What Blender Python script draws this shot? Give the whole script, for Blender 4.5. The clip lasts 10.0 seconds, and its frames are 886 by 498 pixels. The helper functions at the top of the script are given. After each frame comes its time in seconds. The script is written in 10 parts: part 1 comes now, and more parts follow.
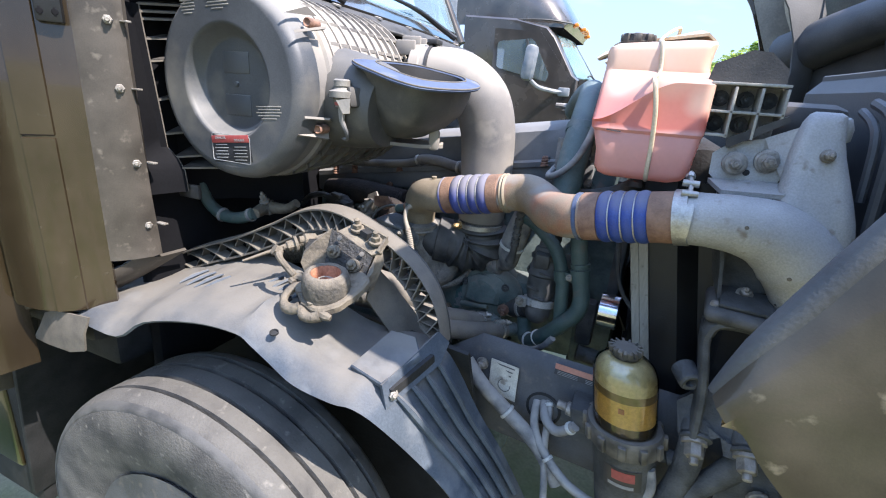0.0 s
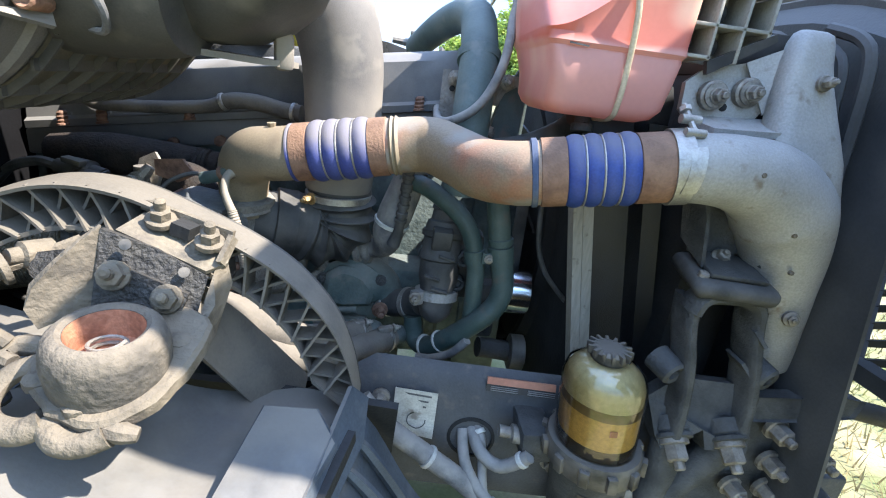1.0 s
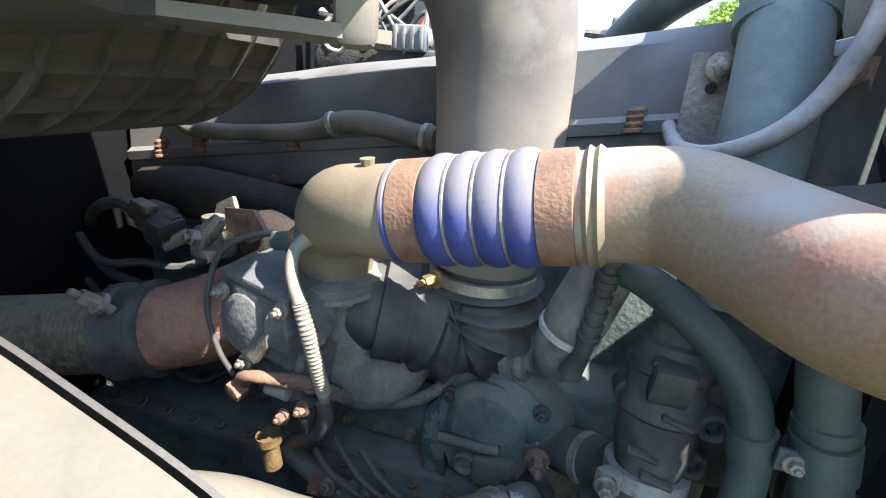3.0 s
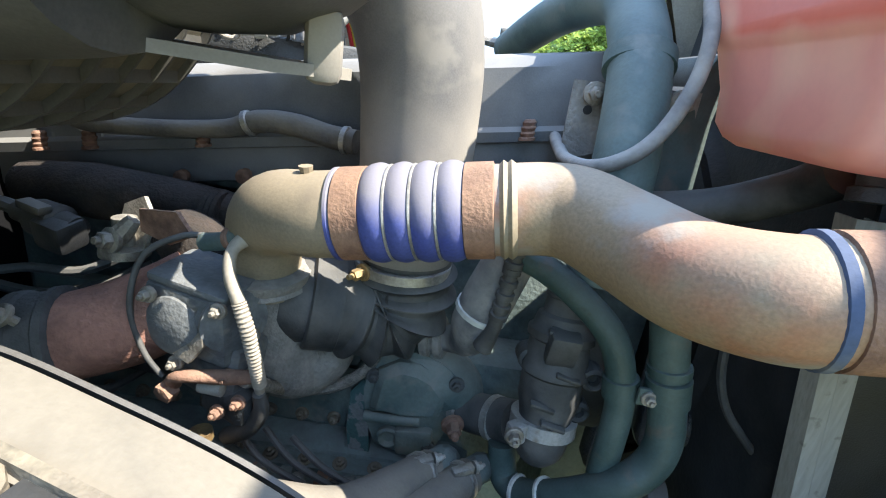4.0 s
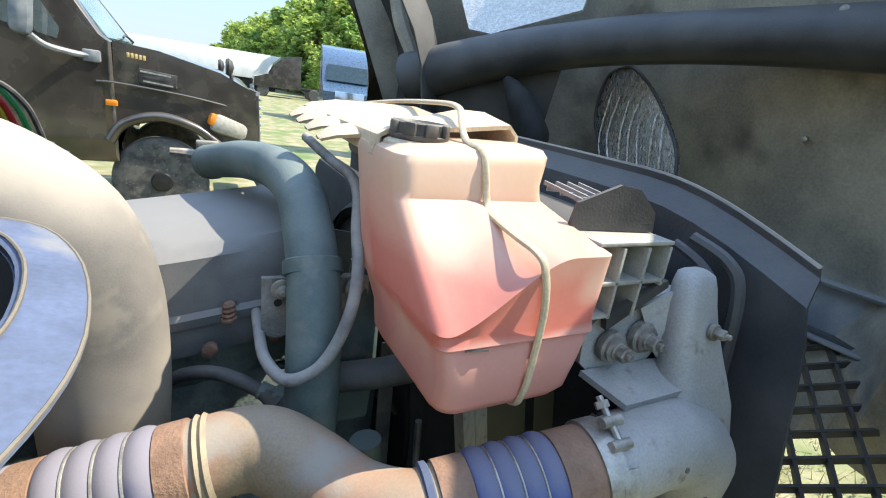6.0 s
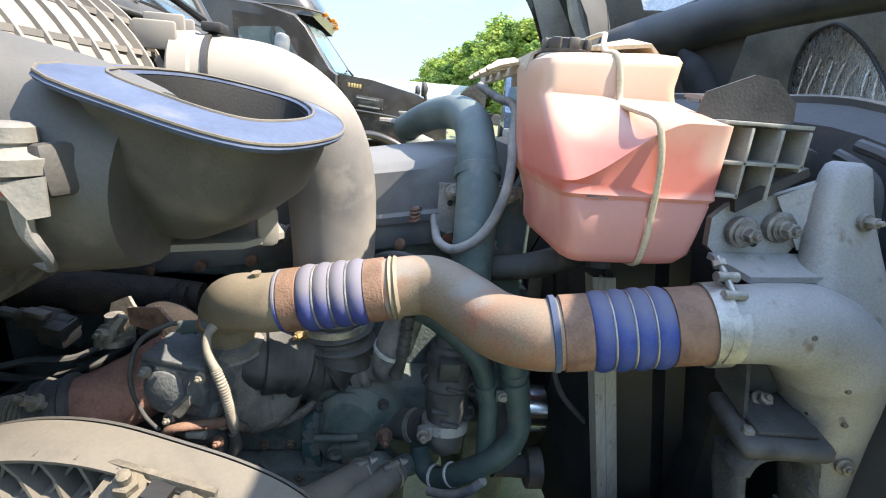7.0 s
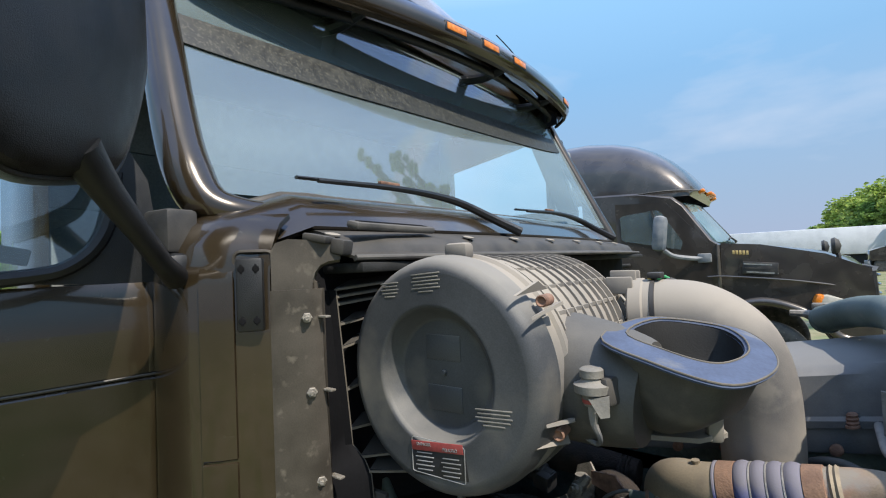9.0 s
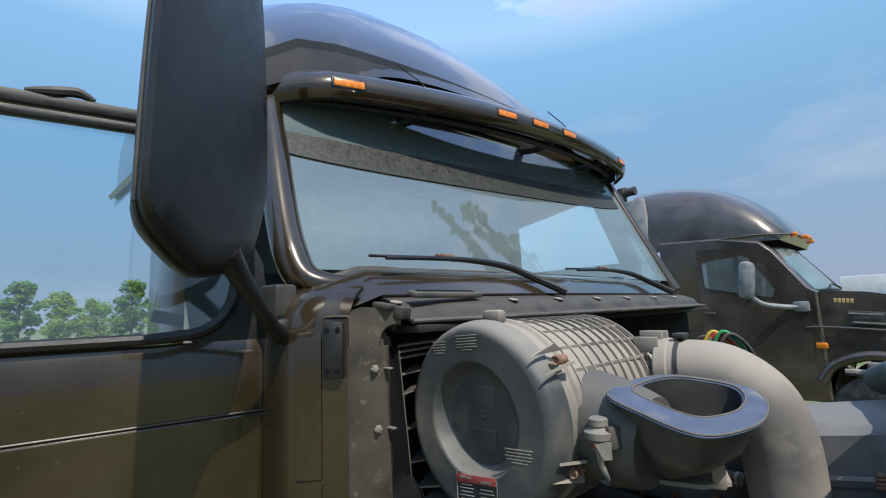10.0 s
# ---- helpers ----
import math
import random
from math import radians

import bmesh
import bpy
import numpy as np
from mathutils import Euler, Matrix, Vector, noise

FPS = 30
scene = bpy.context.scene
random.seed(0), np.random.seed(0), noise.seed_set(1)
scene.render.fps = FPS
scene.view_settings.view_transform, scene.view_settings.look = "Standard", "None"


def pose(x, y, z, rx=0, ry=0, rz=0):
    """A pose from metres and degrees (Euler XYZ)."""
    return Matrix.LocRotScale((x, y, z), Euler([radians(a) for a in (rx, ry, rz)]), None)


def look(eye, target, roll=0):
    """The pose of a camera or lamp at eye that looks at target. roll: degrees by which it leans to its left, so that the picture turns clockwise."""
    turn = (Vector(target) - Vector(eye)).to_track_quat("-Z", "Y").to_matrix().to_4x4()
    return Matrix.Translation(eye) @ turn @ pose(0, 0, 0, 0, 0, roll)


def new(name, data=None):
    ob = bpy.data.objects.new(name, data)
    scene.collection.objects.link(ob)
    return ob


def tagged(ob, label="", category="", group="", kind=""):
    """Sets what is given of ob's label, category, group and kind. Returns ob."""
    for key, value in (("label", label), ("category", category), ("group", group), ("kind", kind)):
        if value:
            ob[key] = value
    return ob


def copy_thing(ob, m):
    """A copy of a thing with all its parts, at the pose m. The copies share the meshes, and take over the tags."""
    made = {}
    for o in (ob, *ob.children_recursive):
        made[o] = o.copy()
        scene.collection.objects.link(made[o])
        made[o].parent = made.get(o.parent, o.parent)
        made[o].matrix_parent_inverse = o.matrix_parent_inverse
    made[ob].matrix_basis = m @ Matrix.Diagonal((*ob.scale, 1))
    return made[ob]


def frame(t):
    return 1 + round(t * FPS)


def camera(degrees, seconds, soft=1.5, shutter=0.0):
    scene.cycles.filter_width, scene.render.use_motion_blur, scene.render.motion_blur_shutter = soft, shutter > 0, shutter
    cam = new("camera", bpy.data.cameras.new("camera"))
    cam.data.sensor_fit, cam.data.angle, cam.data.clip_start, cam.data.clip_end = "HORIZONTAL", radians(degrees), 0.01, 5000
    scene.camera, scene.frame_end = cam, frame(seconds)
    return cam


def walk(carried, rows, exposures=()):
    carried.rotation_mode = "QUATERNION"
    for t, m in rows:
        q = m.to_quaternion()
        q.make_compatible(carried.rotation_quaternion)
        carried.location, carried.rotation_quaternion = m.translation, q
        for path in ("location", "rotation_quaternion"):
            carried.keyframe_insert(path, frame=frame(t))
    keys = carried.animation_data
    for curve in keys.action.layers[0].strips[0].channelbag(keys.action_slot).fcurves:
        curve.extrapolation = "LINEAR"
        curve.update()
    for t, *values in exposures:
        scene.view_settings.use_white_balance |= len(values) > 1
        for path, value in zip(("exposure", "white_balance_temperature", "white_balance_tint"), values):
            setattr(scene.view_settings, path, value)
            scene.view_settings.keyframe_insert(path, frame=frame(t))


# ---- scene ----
cam = camera(86.9, 10.0, soft=1.1)
PATH = [
    (0, (0.023, 0.036, 1.686), (-0.698, 1.79, 1.051), 4.2),
    (0.5, (-0.183, 0.216, 1.576), (-0.456, 2.075, 0.89), 6.2),
    (1, (-0.275, 0.374, 1.566), (-0.072, 2.246, 0.893), 7.5),
    (1.5, (-0.282, 0.548, 1.571), (-0.206, 2.442, 0.935), 7.0),
    (2, (-0.255, 0.734, 1.546), (-0.443, 2.619, 0.906), 6.1),
    (2.5, (-0.261, 0.795, 1.534), (-0.696, 2.636, 0.886), 4.8),
    (2.7, (-0.283, 0.804, 1.535), (-0.777, 2.627, 0.878), 4.8),
    (3.8, (-0.34, 0.775, 1.551), (-0.581, 2.637, 0.86), 6.9),
    (4, (-0.349, 0.737, 1.567), (-0.356, 2.617, 0.886), 8.1),
    (4.5, (-0.343, 0.681, 1.64), (0.161, 2.518, 1.032), 9.9),
    (5, (-0.291, 0.729, 1.781), (0.552, 2.464, 1.25), 10.5),
    (5.2, (-0.291, 0.753, 1.862), (0.59, 2.432, 1.227), 9.7),
    (6.3, (-0.3, 0.683, 1.871), (0.633, 2.352, 1.285), 7.9),
    (6.5, (-0.308, 0.628, 1.82), (0.52, 2.349, 1.224), 6.5),
    (7, (-0.305, 0.515, 1.735), (-0.069, 2.409, 1.137), 4.5),
    (7.5, (-0.239, 0.4, 1.756), (-0.64, 2.295, 1.255), 1.0),
    (8, (-0.229, 0.312, 1.807), (-1.025, 2.115, 1.47), -0.3),
    (8.5, (-0.284, 0.257, 1.843), (-1.281, 1.985, 1.703), -1.5),
    (9, (-0.338, 0.194, 1.864), (-1.524, 1.804, 1.93), -2.5),
    (9.5, (-0.214, 0.121, 1.879), (-1.544, 1.598, 2.102), -2.7),
    (10, (-0.134, 0.076, 1.9), (-1.552, 1.46, 2.171), -2.4),
]
walk(cam, [(t, look(eye, target, roll)) for t, eye, target, roll in PATH], exposures=[(0, 2.88, 6250, 18), (0.5, 3.03, 6300, 16), (1, 3.25, 6450, 13), (2.5, 3.4, 6550, 12), (4.5, 3.32, 6600, 8), (5, 3.0, 6900, 8), (6.5, 2.7, 7050, 10), (7, 2.95, 6950, 12), (7.5, 2.68, 6850, 14), (8, 2.38, 6700, 13), (8.5, 2.28, 6700, 12), (9.0, 1.8, 6600, 11), (9.5, 1.55, 6550, 10), (10, 1.5, 6500, 10)])

# ---- world and sun ----
SUN_DIR = Vector((1.0, -0.25, 1.36)).normalized()
world = bpy.data.worlds.new("sky")
scene.world = world
world.use_nodes = True
wn, wl = world.node_tree.nodes, world.node_tree.links
wn.clear()
sky = wn.new("ShaderNodeTexSky")
sky.sky_type = "NISHITA"
sky.sun_disc = False
sky.sun_elevation = math.asin(SUN_DIR.z)
sky.sun_rotation = math.atan2(SUN_DIR.x, SUN_DIR.y)
sky.air_density, sky.dust_density, sky.ozone_density = 1.0, 0.25, 2.2
wbg = wn.new("ShaderNodeBackground")
wbg.inputs["Strength"].default_value = 0.15
wout = wn.new("ShaderNodeOutputWorld")
wtc = wn.new("ShaderNodeTexCoord")
wmap = wn.new("ShaderNodeMapping")
wmap.inputs["Scale"].default_value = (1.0, 1.0, 3.2)
wnoise = wn.new("ShaderNodeTexNoise")
wnoise.inputs["Scale"].default_value = 2.3
wnoise.inputs["Detail"].default_value = 7.0
wramp = wn.new("ShaderNodeValToRGB")
wramp.color_ramp.elements[0].position, wramp.color_ramp.elements[1].position = 0.54, 0.74
wramp.color_ramp.elements[0].color, wramp.color_ramp.elements[1].color = (0, 0, 0, 1), (0.55, 0.55, 0.55, 1)
wmix = wn.new("ShaderNodeMixRGB")
wmix.inputs["Color2"].default_value = (6.5, 7.0, 7.6, 1)
wl.new(wtc.outputs["Generated"], wmap.inputs["Vector"])
wl.new(wmap.outputs["Vector"], wnoise.inputs["Vector"])
wl.new(wnoise.outputs["Fac"], wramp.inputs["Fac"])
wl.new(wramp.outputs["Color"], wmix.inputs["Fac"])
wl.new(sky.outputs["Color"], wmix.inputs["Color1"])
wcap = wn.new("ShaderNodeMixRGB")   # hazy air evens out the glare along the horizon
wcap.blend_type = "DARKEN"
wcap.inputs["Fac"].default_value = 1.0
wsep, whaze = wn.new("ShaderNodeSeparateXYZ"), wn.new("ShaderNodeValToRGB")
hz = whaze.color_ramp
hz.elements[0].position, hz.elements[0].color = 0.0, (0.80, 0.96, 1.30, 1)
hz.elements[1].position, hz.elements[1].color = 0.65, (1.9, 2.35, 3.4, 1)
for p, c in ((0.12, (0.70, 1.01, 1.42)), (0.34, (0.55, 1.08, 1.74)), (0.48, (0.64, 1.27, 2.02))):
    e = hz.elements.new(p)
    e.color = (*c, 1)
wl.new(wtc.outputs["Generated"], wsep.inputs["Vector"])
wl.new(wsep.outputs["Z"], whaze.inputs["Fac"])
wl.new(whaze.outputs["Color"], wcap.inputs["Color2"])
wl.new(wmix.outputs["Color"], wcap.inputs["Color1"])
wisp = wn.new("ShaderNodeMixRGB")   # thin white cloud
wisp.inputs["Color2"].default_value = (1.35, 1.52, 1.82, 1)
wl.new(wramp.outputs["Color"], wisp.inputs["Fac"])
wl.new(wcap.outputs["Color"], wisp.inputs["Color1"])
wl.new(wisp.outputs["Color"], wbg.inputs["Color"])
wl.new(wbg.outputs["Background"], wout.inputs["Surface"])

sun = new("sun", bpy.data.lights.new("sun", "SUN"))
sun.data.energy, sun.data.angle, sun.data.color = 1.75, radians(0.5), (1.0, 0.95, 0.86)
sun.matrix_world = look(SUN_DIR * 30, (0, 0, 0))


# ---- materials ----
def material(name, col, col2=None, rough=0.6, metal=0.0, scale=9.0, fine=140.0, bump=0.25, dust=0.0,
             dust_col=(0.40, 0.345, 0.265), spots=None, coat=0.0, spec=0.5, stretch=(1, 1, 1), gap=(0.38, 0.62), up=(0.30, 0.28, 0.72), trans=0.0, sss=0.0, ior=1.45, random_tint=0.0):
    """A worn surface: two tones at a large scale, grain at a fine scale, relief, and dust that has settled on it."""
    m = bpy.data.materials.new(name)
    m.use_nodes = True
    n, l = m.node_tree.nodes, m.node_tree.links
    b = n["Principled BSDF"]
    col2 = col2 or tuple(c * 0.72 for c in col)
    tc = n.new("ShaderNodeTexCoord")
    mp = n.new("ShaderNodeMapping")
    mp.inputs["Scale"].default_value = stretch
    l.new(tc.outputs["Object"], mp.inputs["Vector"])
    n1, n2 = n.new("ShaderNodeTexNoise"), n.new("ShaderNodeTexNoise")
    n1.inputs["Scale"].default_value, n1.inputs["Detail"].default_value = scale, 6.0
    n2.inputs["Scale"].default_value, n2.inputs["Detail"].default_value = fine, 4.0
    l.new(mp.outputs["Vector"], n1.inputs["Vector"])
    l.new(mp.outputs["Vector"], n2.inputs["Vector"])
    r1 = n.new("ShaderNodeValToRGB")
    r1.color_ramp.elements[0].position, r1.color_ramp.elements[1].position = gap
    r1.color_ramp.elements[0].color, r1.color_ramp.elements[1].color = (*col2, 1), (*col, 1)
    l.new(n1.outputs["Fac"], r1.inputs["Fac"])
    grain = n.new("ShaderNodeMapRange")
    grain.inputs["From Min"].default_value, grain.inputs["From Max"].default_value = 0.25, 0.75
    grain.inputs["To Min"].default_value, grain.inputs["To Max"].default_value = 0.82, 1.18
    l.new(n2.outputs["Fac"], grain.inputs["Value"])
    mul = n.new("ShaderNodeMixRGB")
    mul.blend_type = "MULTIPLY"
    mul.inputs["Fac"].default_value = 1.0
    l.new(r1.outputs["Color"], mul.inputs["Color1"])
    l.new(grain.outputs["Result"], mul.inputs["Color2"])
    last = mul.outputs["Color"]
    if random_tint:
        info, mr = n.new("ShaderNodeObjectInfo"), n.new("ShaderNodeMapRange")
        mr.inputs["To Min"].default_value, mr.inputs["To Max"].default_value = 1 - random_tint, 1 + random_tint
        l.new(info.outputs["Random"], mr.inputs["Value"])
        mt = n.new("ShaderNodeMixRGB")
        mt.blend_type = "MULTIPLY"
        mt.inputs["Fac"].default_value = 1.0
        l.new(last, mt.inputs["Color1"])
        l.new(mr.outputs["Result"], mt.inputs["Color2"])
        last = mt.outputs["Color"]
    if spots:
        sp_col, sp_scale, lo, hi = spots
        n3, r3 = n.new("ShaderNodeTexNoise"), n.new("ShaderNodeMapRange")
        n3.inputs["Scale"].default_value, n3.inputs["Detail"].default_value = sp_scale, 8.0
        r3.inputs["From Min"].default_value, r3.inputs["From Max"].default_value = lo, hi
        l.new(tc.outputs["Object"], n3.inputs["Vector"])
        l.new(n3.outputs["Fac"], r3.inputs["Value"])
        ms = n.new("ShaderNodeMixRGB")
        ms.inputs["Color2"].default_value = (*sp_col, 1)
        l.new(r3.outputs["Result"], ms.inputs["Fac"])
        l.new(last, ms.inputs["Color1"])
        last = ms.outputs["Color"]
    rough_in = None
    if dust:
        geo, sep, dr = n.new("ShaderNodeNewGeometry"), n.new("ShaderNodeSeparateXYZ"), n.new("ShaderNodeMapRange")
        l.new(geo.outputs["Normal"], sep.inputs["Vector"])
        add = n.new("ShaderNodeMath")
        add.operation = "MULTIPLY_ADD"
        add.inputs[1].default_value = up[0]
        l.new(sep.outputs["Z"], add.inputs[0])
        l.new(n1.outputs["Fac"], add.inputs[2])
        dr.inputs["From Min"].default_value, dr.inputs["From Max"].default_value = up[1], up[2]
        dr.inputs["To Min"].default_value, dr.inputs["To Max"].default_value = 0.0, dust
        l.new(add.outputs["Value"], dr.inputs["Value"])
        md = n.new("ShaderNodeMixRGB")
        md.inputs["Color2"].default_value = (*dust_col, 1)
        l.new(dr.outputs["Result"], md.inputs["Fac"])
        l.new(last, md.inputs["Color1"])
        last = md.outputs["Color"]
        rr = n.new("ShaderNodeMapRange")
        rr.inputs["To Min"].default_value, rr.inputs["To Max"].default_value = rough, 0.95
        l.new(dr.outputs["Result"], rr.inputs["Value"])
        rough_in = rr.outputs["Result"]
    l.new(last, b.inputs["Base Color"])
    if rough_in is None:
        rr = n.new("ShaderNodeMapRange")
        rr.inputs["From Min"].default_value, rr.inputs["From Max"].default_value = 0.3, 0.7
        rr.inputs["To Min"].default_value, rr.inputs["To Max"].default_value = max(0.02, rough * 0.8), min(1.0, rough * 1.2)
        l.new(n1.outputs["Fac"], rr.inputs["Value"])
        rough_in = rr.outputs["Result"]
    l.new(rough_in, b.inputs["Roughness"])
    b.inputs["Metallic"].default_value = metal
    b.inputs["Specular IOR Level"].default_value = spec
    b.inputs["Coat Weight"].default_value = coat
    b.inputs["Coat Roughness"].default_value = 0.06
    b.inputs["Transmission Weight"].default_value = trans
    b.inputs["IOR"].default_value = ior
    if sss:
        b.inputs["Subsurface Weight"].default_value = sss
        b.inputs["Subsurface Radius"].default_value = (0.08, 0.035, 0.025)
        b.inputs["Subsurface Scale"].default_value = 0.5
    if bump:
        bp = n.new("ShaderNodeBump")
        bp.inputs["Strength"].default_value, bp.inputs["Distance"].default_value = bump, 0.004
        l.new(n2.outputs["Fac"], bp.inputs["Height"])
        l.new(bp.outputs["Normal"], b.inputs["Normal"])
    return m


def glass(name, tint, rough=0.02, clear=0.35, film=0.0):
    """A pane: a clear tinted sheet with a mirror-like gloss and a film of dust."""
    m = bpy.data.materials.new(name)
    m.use_nodes = True
    n, l = m.node_tree.nodes, m.node_tree.links
    n.clear()
    out, mix = n.new("ShaderNodeOutputMaterial"), n.new("ShaderNodeMixShader")
    tr, gl, fr = n.new("ShaderNodeBsdfTransparent"), n.new("ShaderNodeBsdfGlossy"), n.new("ShaderNodeFresnel")
    tr.inputs["Color"].default_value = (*tint, 1)
    gl.inputs["Roughness"].default_value = rough
    fr.inputs["IOR"].default_value = 1.5
    mr = n.new("ShaderNodeMapRange")
    mr.inputs["To Min"].default_value, mr.inputs["To Max"].default_value = clear, 1.0
    l.new(fr.outputs["Fac"], mr.inputs["Value"])
    l.new(mr.outputs["Result"], mix.inputs["Fac"])
    l.new(tr.outputs["BSDF"], mix.inputs[1])
    l.new(gl.outputs["BSDF"], mix.inputs[2])
    last = mix.outputs["Shader"]
    if film:
        df, mx, ns, rg = n.new("ShaderNodeBsdfDiffuse"), n.new("ShaderNodeMixShader"), n.new("ShaderNodeTexNoise"), n.new("ShaderNodeMapRange")
        df.inputs["Color"].default_value = (0.48, 0.61, 0.63, 1)
        ns.inputs["Scale"].default_value, ns.inputs["Detail"].default_value = 3.0, 8.0
        rg.inputs["From Min"].default_value, rg.inputs["From Max"].default_value = 0.25, 0.75
        rg.inputs["To Min"].default_value, rg.inputs["To Max"].default_value = film * 0.7, film * 1.3
        l.new(ns.outputs["Fac"], rg.inputs["Value"])
        l.new(rg.outputs["Result"], mx.inputs["Fac"])
        l.new(last, mx.inputs[1])
        l.new(df.outputs["BSDF"], mx.inputs[2])
        last = mx.outputs["Shader"]
    l.new(last, out.inputs["Surface"])
    return m


M = {}
M["bronze"] = material("bronze_paint", (0.029, 0.0185, 0.0072), (0.022, 0.0142, 0.0058), rough=0.20, metal=0.35, scale=5, fine=900, bump=0.012, coat=0.8, dust=0.05, spots=((0.055, 0.045, 0.030), 90, 0.66, 0.76))
M["bronze_dusty"] = material("dusty_bronze_paint", (0.056, 0.048, 0.039), (0.036, 0.031, 0.025), rough=0.34, metal=0.1, scale=9, fine=400, bump=0.06, dust=0.2, dust_col=(0.20, 0.175, 0.14), spots=((0.110, 0.096, 0.076), 46, 0.60, 0.72))
M["scuffed_bronze"] = material("scuffed_bronze_paint", (0.030, 0.021, 0.011), (0.018, 0.013, 0.008), rough=0.3, metal=0.3, scale=7, fine=400, bump=0.05, coat=0.5, dust=0.15, spots=((0.16, 0.13, 0.09), 30, 0.64, 0.72), stretch=(1, 1, 1))
M["dark_paint"] = material("dark_brown_paint", (0.060, 0.050, 0.044), (0.046, 0.039, 0.035), rough=0.22, metal=0.4, scale=3, fine=600, bump=0.01, coat=0.8, dust=0.12)
M["black"] = material("black_plastic", (0.022, 0.023, 0.025), (0.014, 0.015, 0.017), rough=0.55, scale=12, fine=260, bump=0.15, dust=0.12)
M["black_clean"] = material("black_grained_plastic", (0.013, 0.0135, 0.0145), (0.008, 0.0085, 0.0095), rough=0.40, scale=20, fine=620, bump=0.25)
M["void"] = material("grimy_black_metal", (0.012, 0.013, 0.014), (0.007, 0.008, 0.008), rough=0.8, scale=15, fine=150, bump=0.3, dust=0.12, dust_col=(0.09, 0.08, 0.07))
# near-black for recesses and backings: their shade is put into the colour
M["matt_black"] = material("shade_black_plastic", (0.006, 0.006, 0.007), (0.004, 0.004, 0.005), rough=0.9, spec=0.2, bump=0.1)
M["grey_plastic"] = material("dusty_grey_plastic", (0.128, 0.124, 0.118), (0.092, 0.090, 0.090), rough=0.62, scale=5, fine=520, bump=0.04, dust=0.80, dust_col=(0.335, 0.295, 0.24), up=(0.45, 0.28, 0.80), spots=((0.16, 0.15, 0.135), 18, 0.58, 0.70))
M["cap_plastic"] = material("dark_grey_cap_plastic", (0.072, 0.075, 0.079), (0.047, 0.050, 0.054), rough=0.46, scale=5, fine=420, bump=0.05, up=(0.9, 0.72, 1.22), dust=0.75, dust_col=(0.27, 0.25, 0.215), spots=((0.150, 0.138, 0.118), 7, 0.52, 0.74))
M["scoop_plastic"] = material("dark_scoop_plastic", (0.066, 0.065, 0.061), (0.047, 0.047, 0.045), rough=0.55, scale=6, fine=380, bump=0.06, dust=0.30, dust_col=(0.20, 0.18, 0.15), spots=((0.095, 0.090, 0.080), 14, 0.56, 0.72))
# scoop plastic again, darkened for the shade inside the throat
M["scoop_in"] = material("shaded_scoop_throat", (0.022, 0.022, 0.022), (0.015, 0.015, 0.015), rough=0.6, scale=8, fine=300, bump=0.12, dust=0.15, dust_col=(0.10, 0.095, 0.085))
M["liner"] = material("dusty_fender_liner", (0.064, 0.079, 0.096), (0.040, 0.051, 0.065), rough=0.6, scale=7, fine=220, bump=0.12, dust=0.75, dust_col=(0.180, 0.158, 0.124), up=(0.95, 0.98, 1.42), spots=((0.098, 0.109, 0.120), 15, 0.54, 0.68))
M["truss"] = material("pale_dusty_plastic", (0.122, 0.108, 0.087), (0.090, 0.081, 0.067), rough=0.75, scale=22, fine=260, bump=0.15, dust=0.6, dust_col=(0.160, 0.139, 0.108), spots=((0.072, 0.064, 0.052), 40, 0.60, 0.76))
M["rim_blue"] = material("blue_grey_rubber_rim", (0.055, 0.082, 0.150), (0.040, 0.060, 0.112), rough=0.85, scale=18, fine=200, bump=0.1, dust=0.15, dust_col=(0.20, 0.205, 0.22), spots=((0.165, 0.162, 0.150), 9, 0.55, 0.66))
M["tyre"] = material("worn_tyre_rubber", (0.060, 0.060, 0.058), (0.028, 0.029, 0.030), rough=0.85, scale=12, fine=180, bump=0.5, dust=0.45, dust_col=(0.165, 0.150, 0.125), spots=((0.20, 0.185, 0.16), 34, 0.62, 0.74))
M["rubber"] = material("black_rubber_hose", (0.040, 0.042, 0.045), (0.024, 0.026, 0.028), rough=0.6, scale=22, fine=240, bump=0.15, dust=0.34, dust_col=(0.20, 0.185, 0.16))
M["grey_hose"] = material("dusty_grey_hose", (0.13, 0.13, 0.135), (0.085, 0.088, 0.095), rough=0.75, scale=25, fine=240, bump=0.25, dust=0.6, dust_col=(0.38, 0.35, 0.30))
M["alu"] = material("cast_aluminium", (0.37, 0.365, 0.35), (0.27, 0.268, 0.26), rough=0.55, metal=0.3, scale=9, fine=300, bump=0.25, dust=0.4, dust_col=(0.36, 0.335, 0.29), spots=((0.17, 0.14, 0.11), 40, 0.62, 0.74))
M["pipe"] = material("tan_weathered_pipe", (0.235, 0.187, 0.125), (0.175, 0.140, 0.095), rough=0.6, metal=0.1, scale=6, fine=300, bump=0.06, dust=0.35, dust_col=(0.33, 0.275, 0.195), spots=((0.125, 0.098, 0.072), 22, 0.56, 0.72))
M["pipe_rust"] = material("rusted_pipe", (0.265, 0.120, 0.070), (0.225, 0.165, 0.108), rough=0.5, metal=0.1, scale=6, fine=300, bump=0.10, gap=(0.46, 0.56), dust=0.50, dust_col=(0.29, 0.24, 0.17), up=(0.9, 0.90, 1.40), spots=((0.235, 0.210, 0.180), 12, 0.53, 0.62))
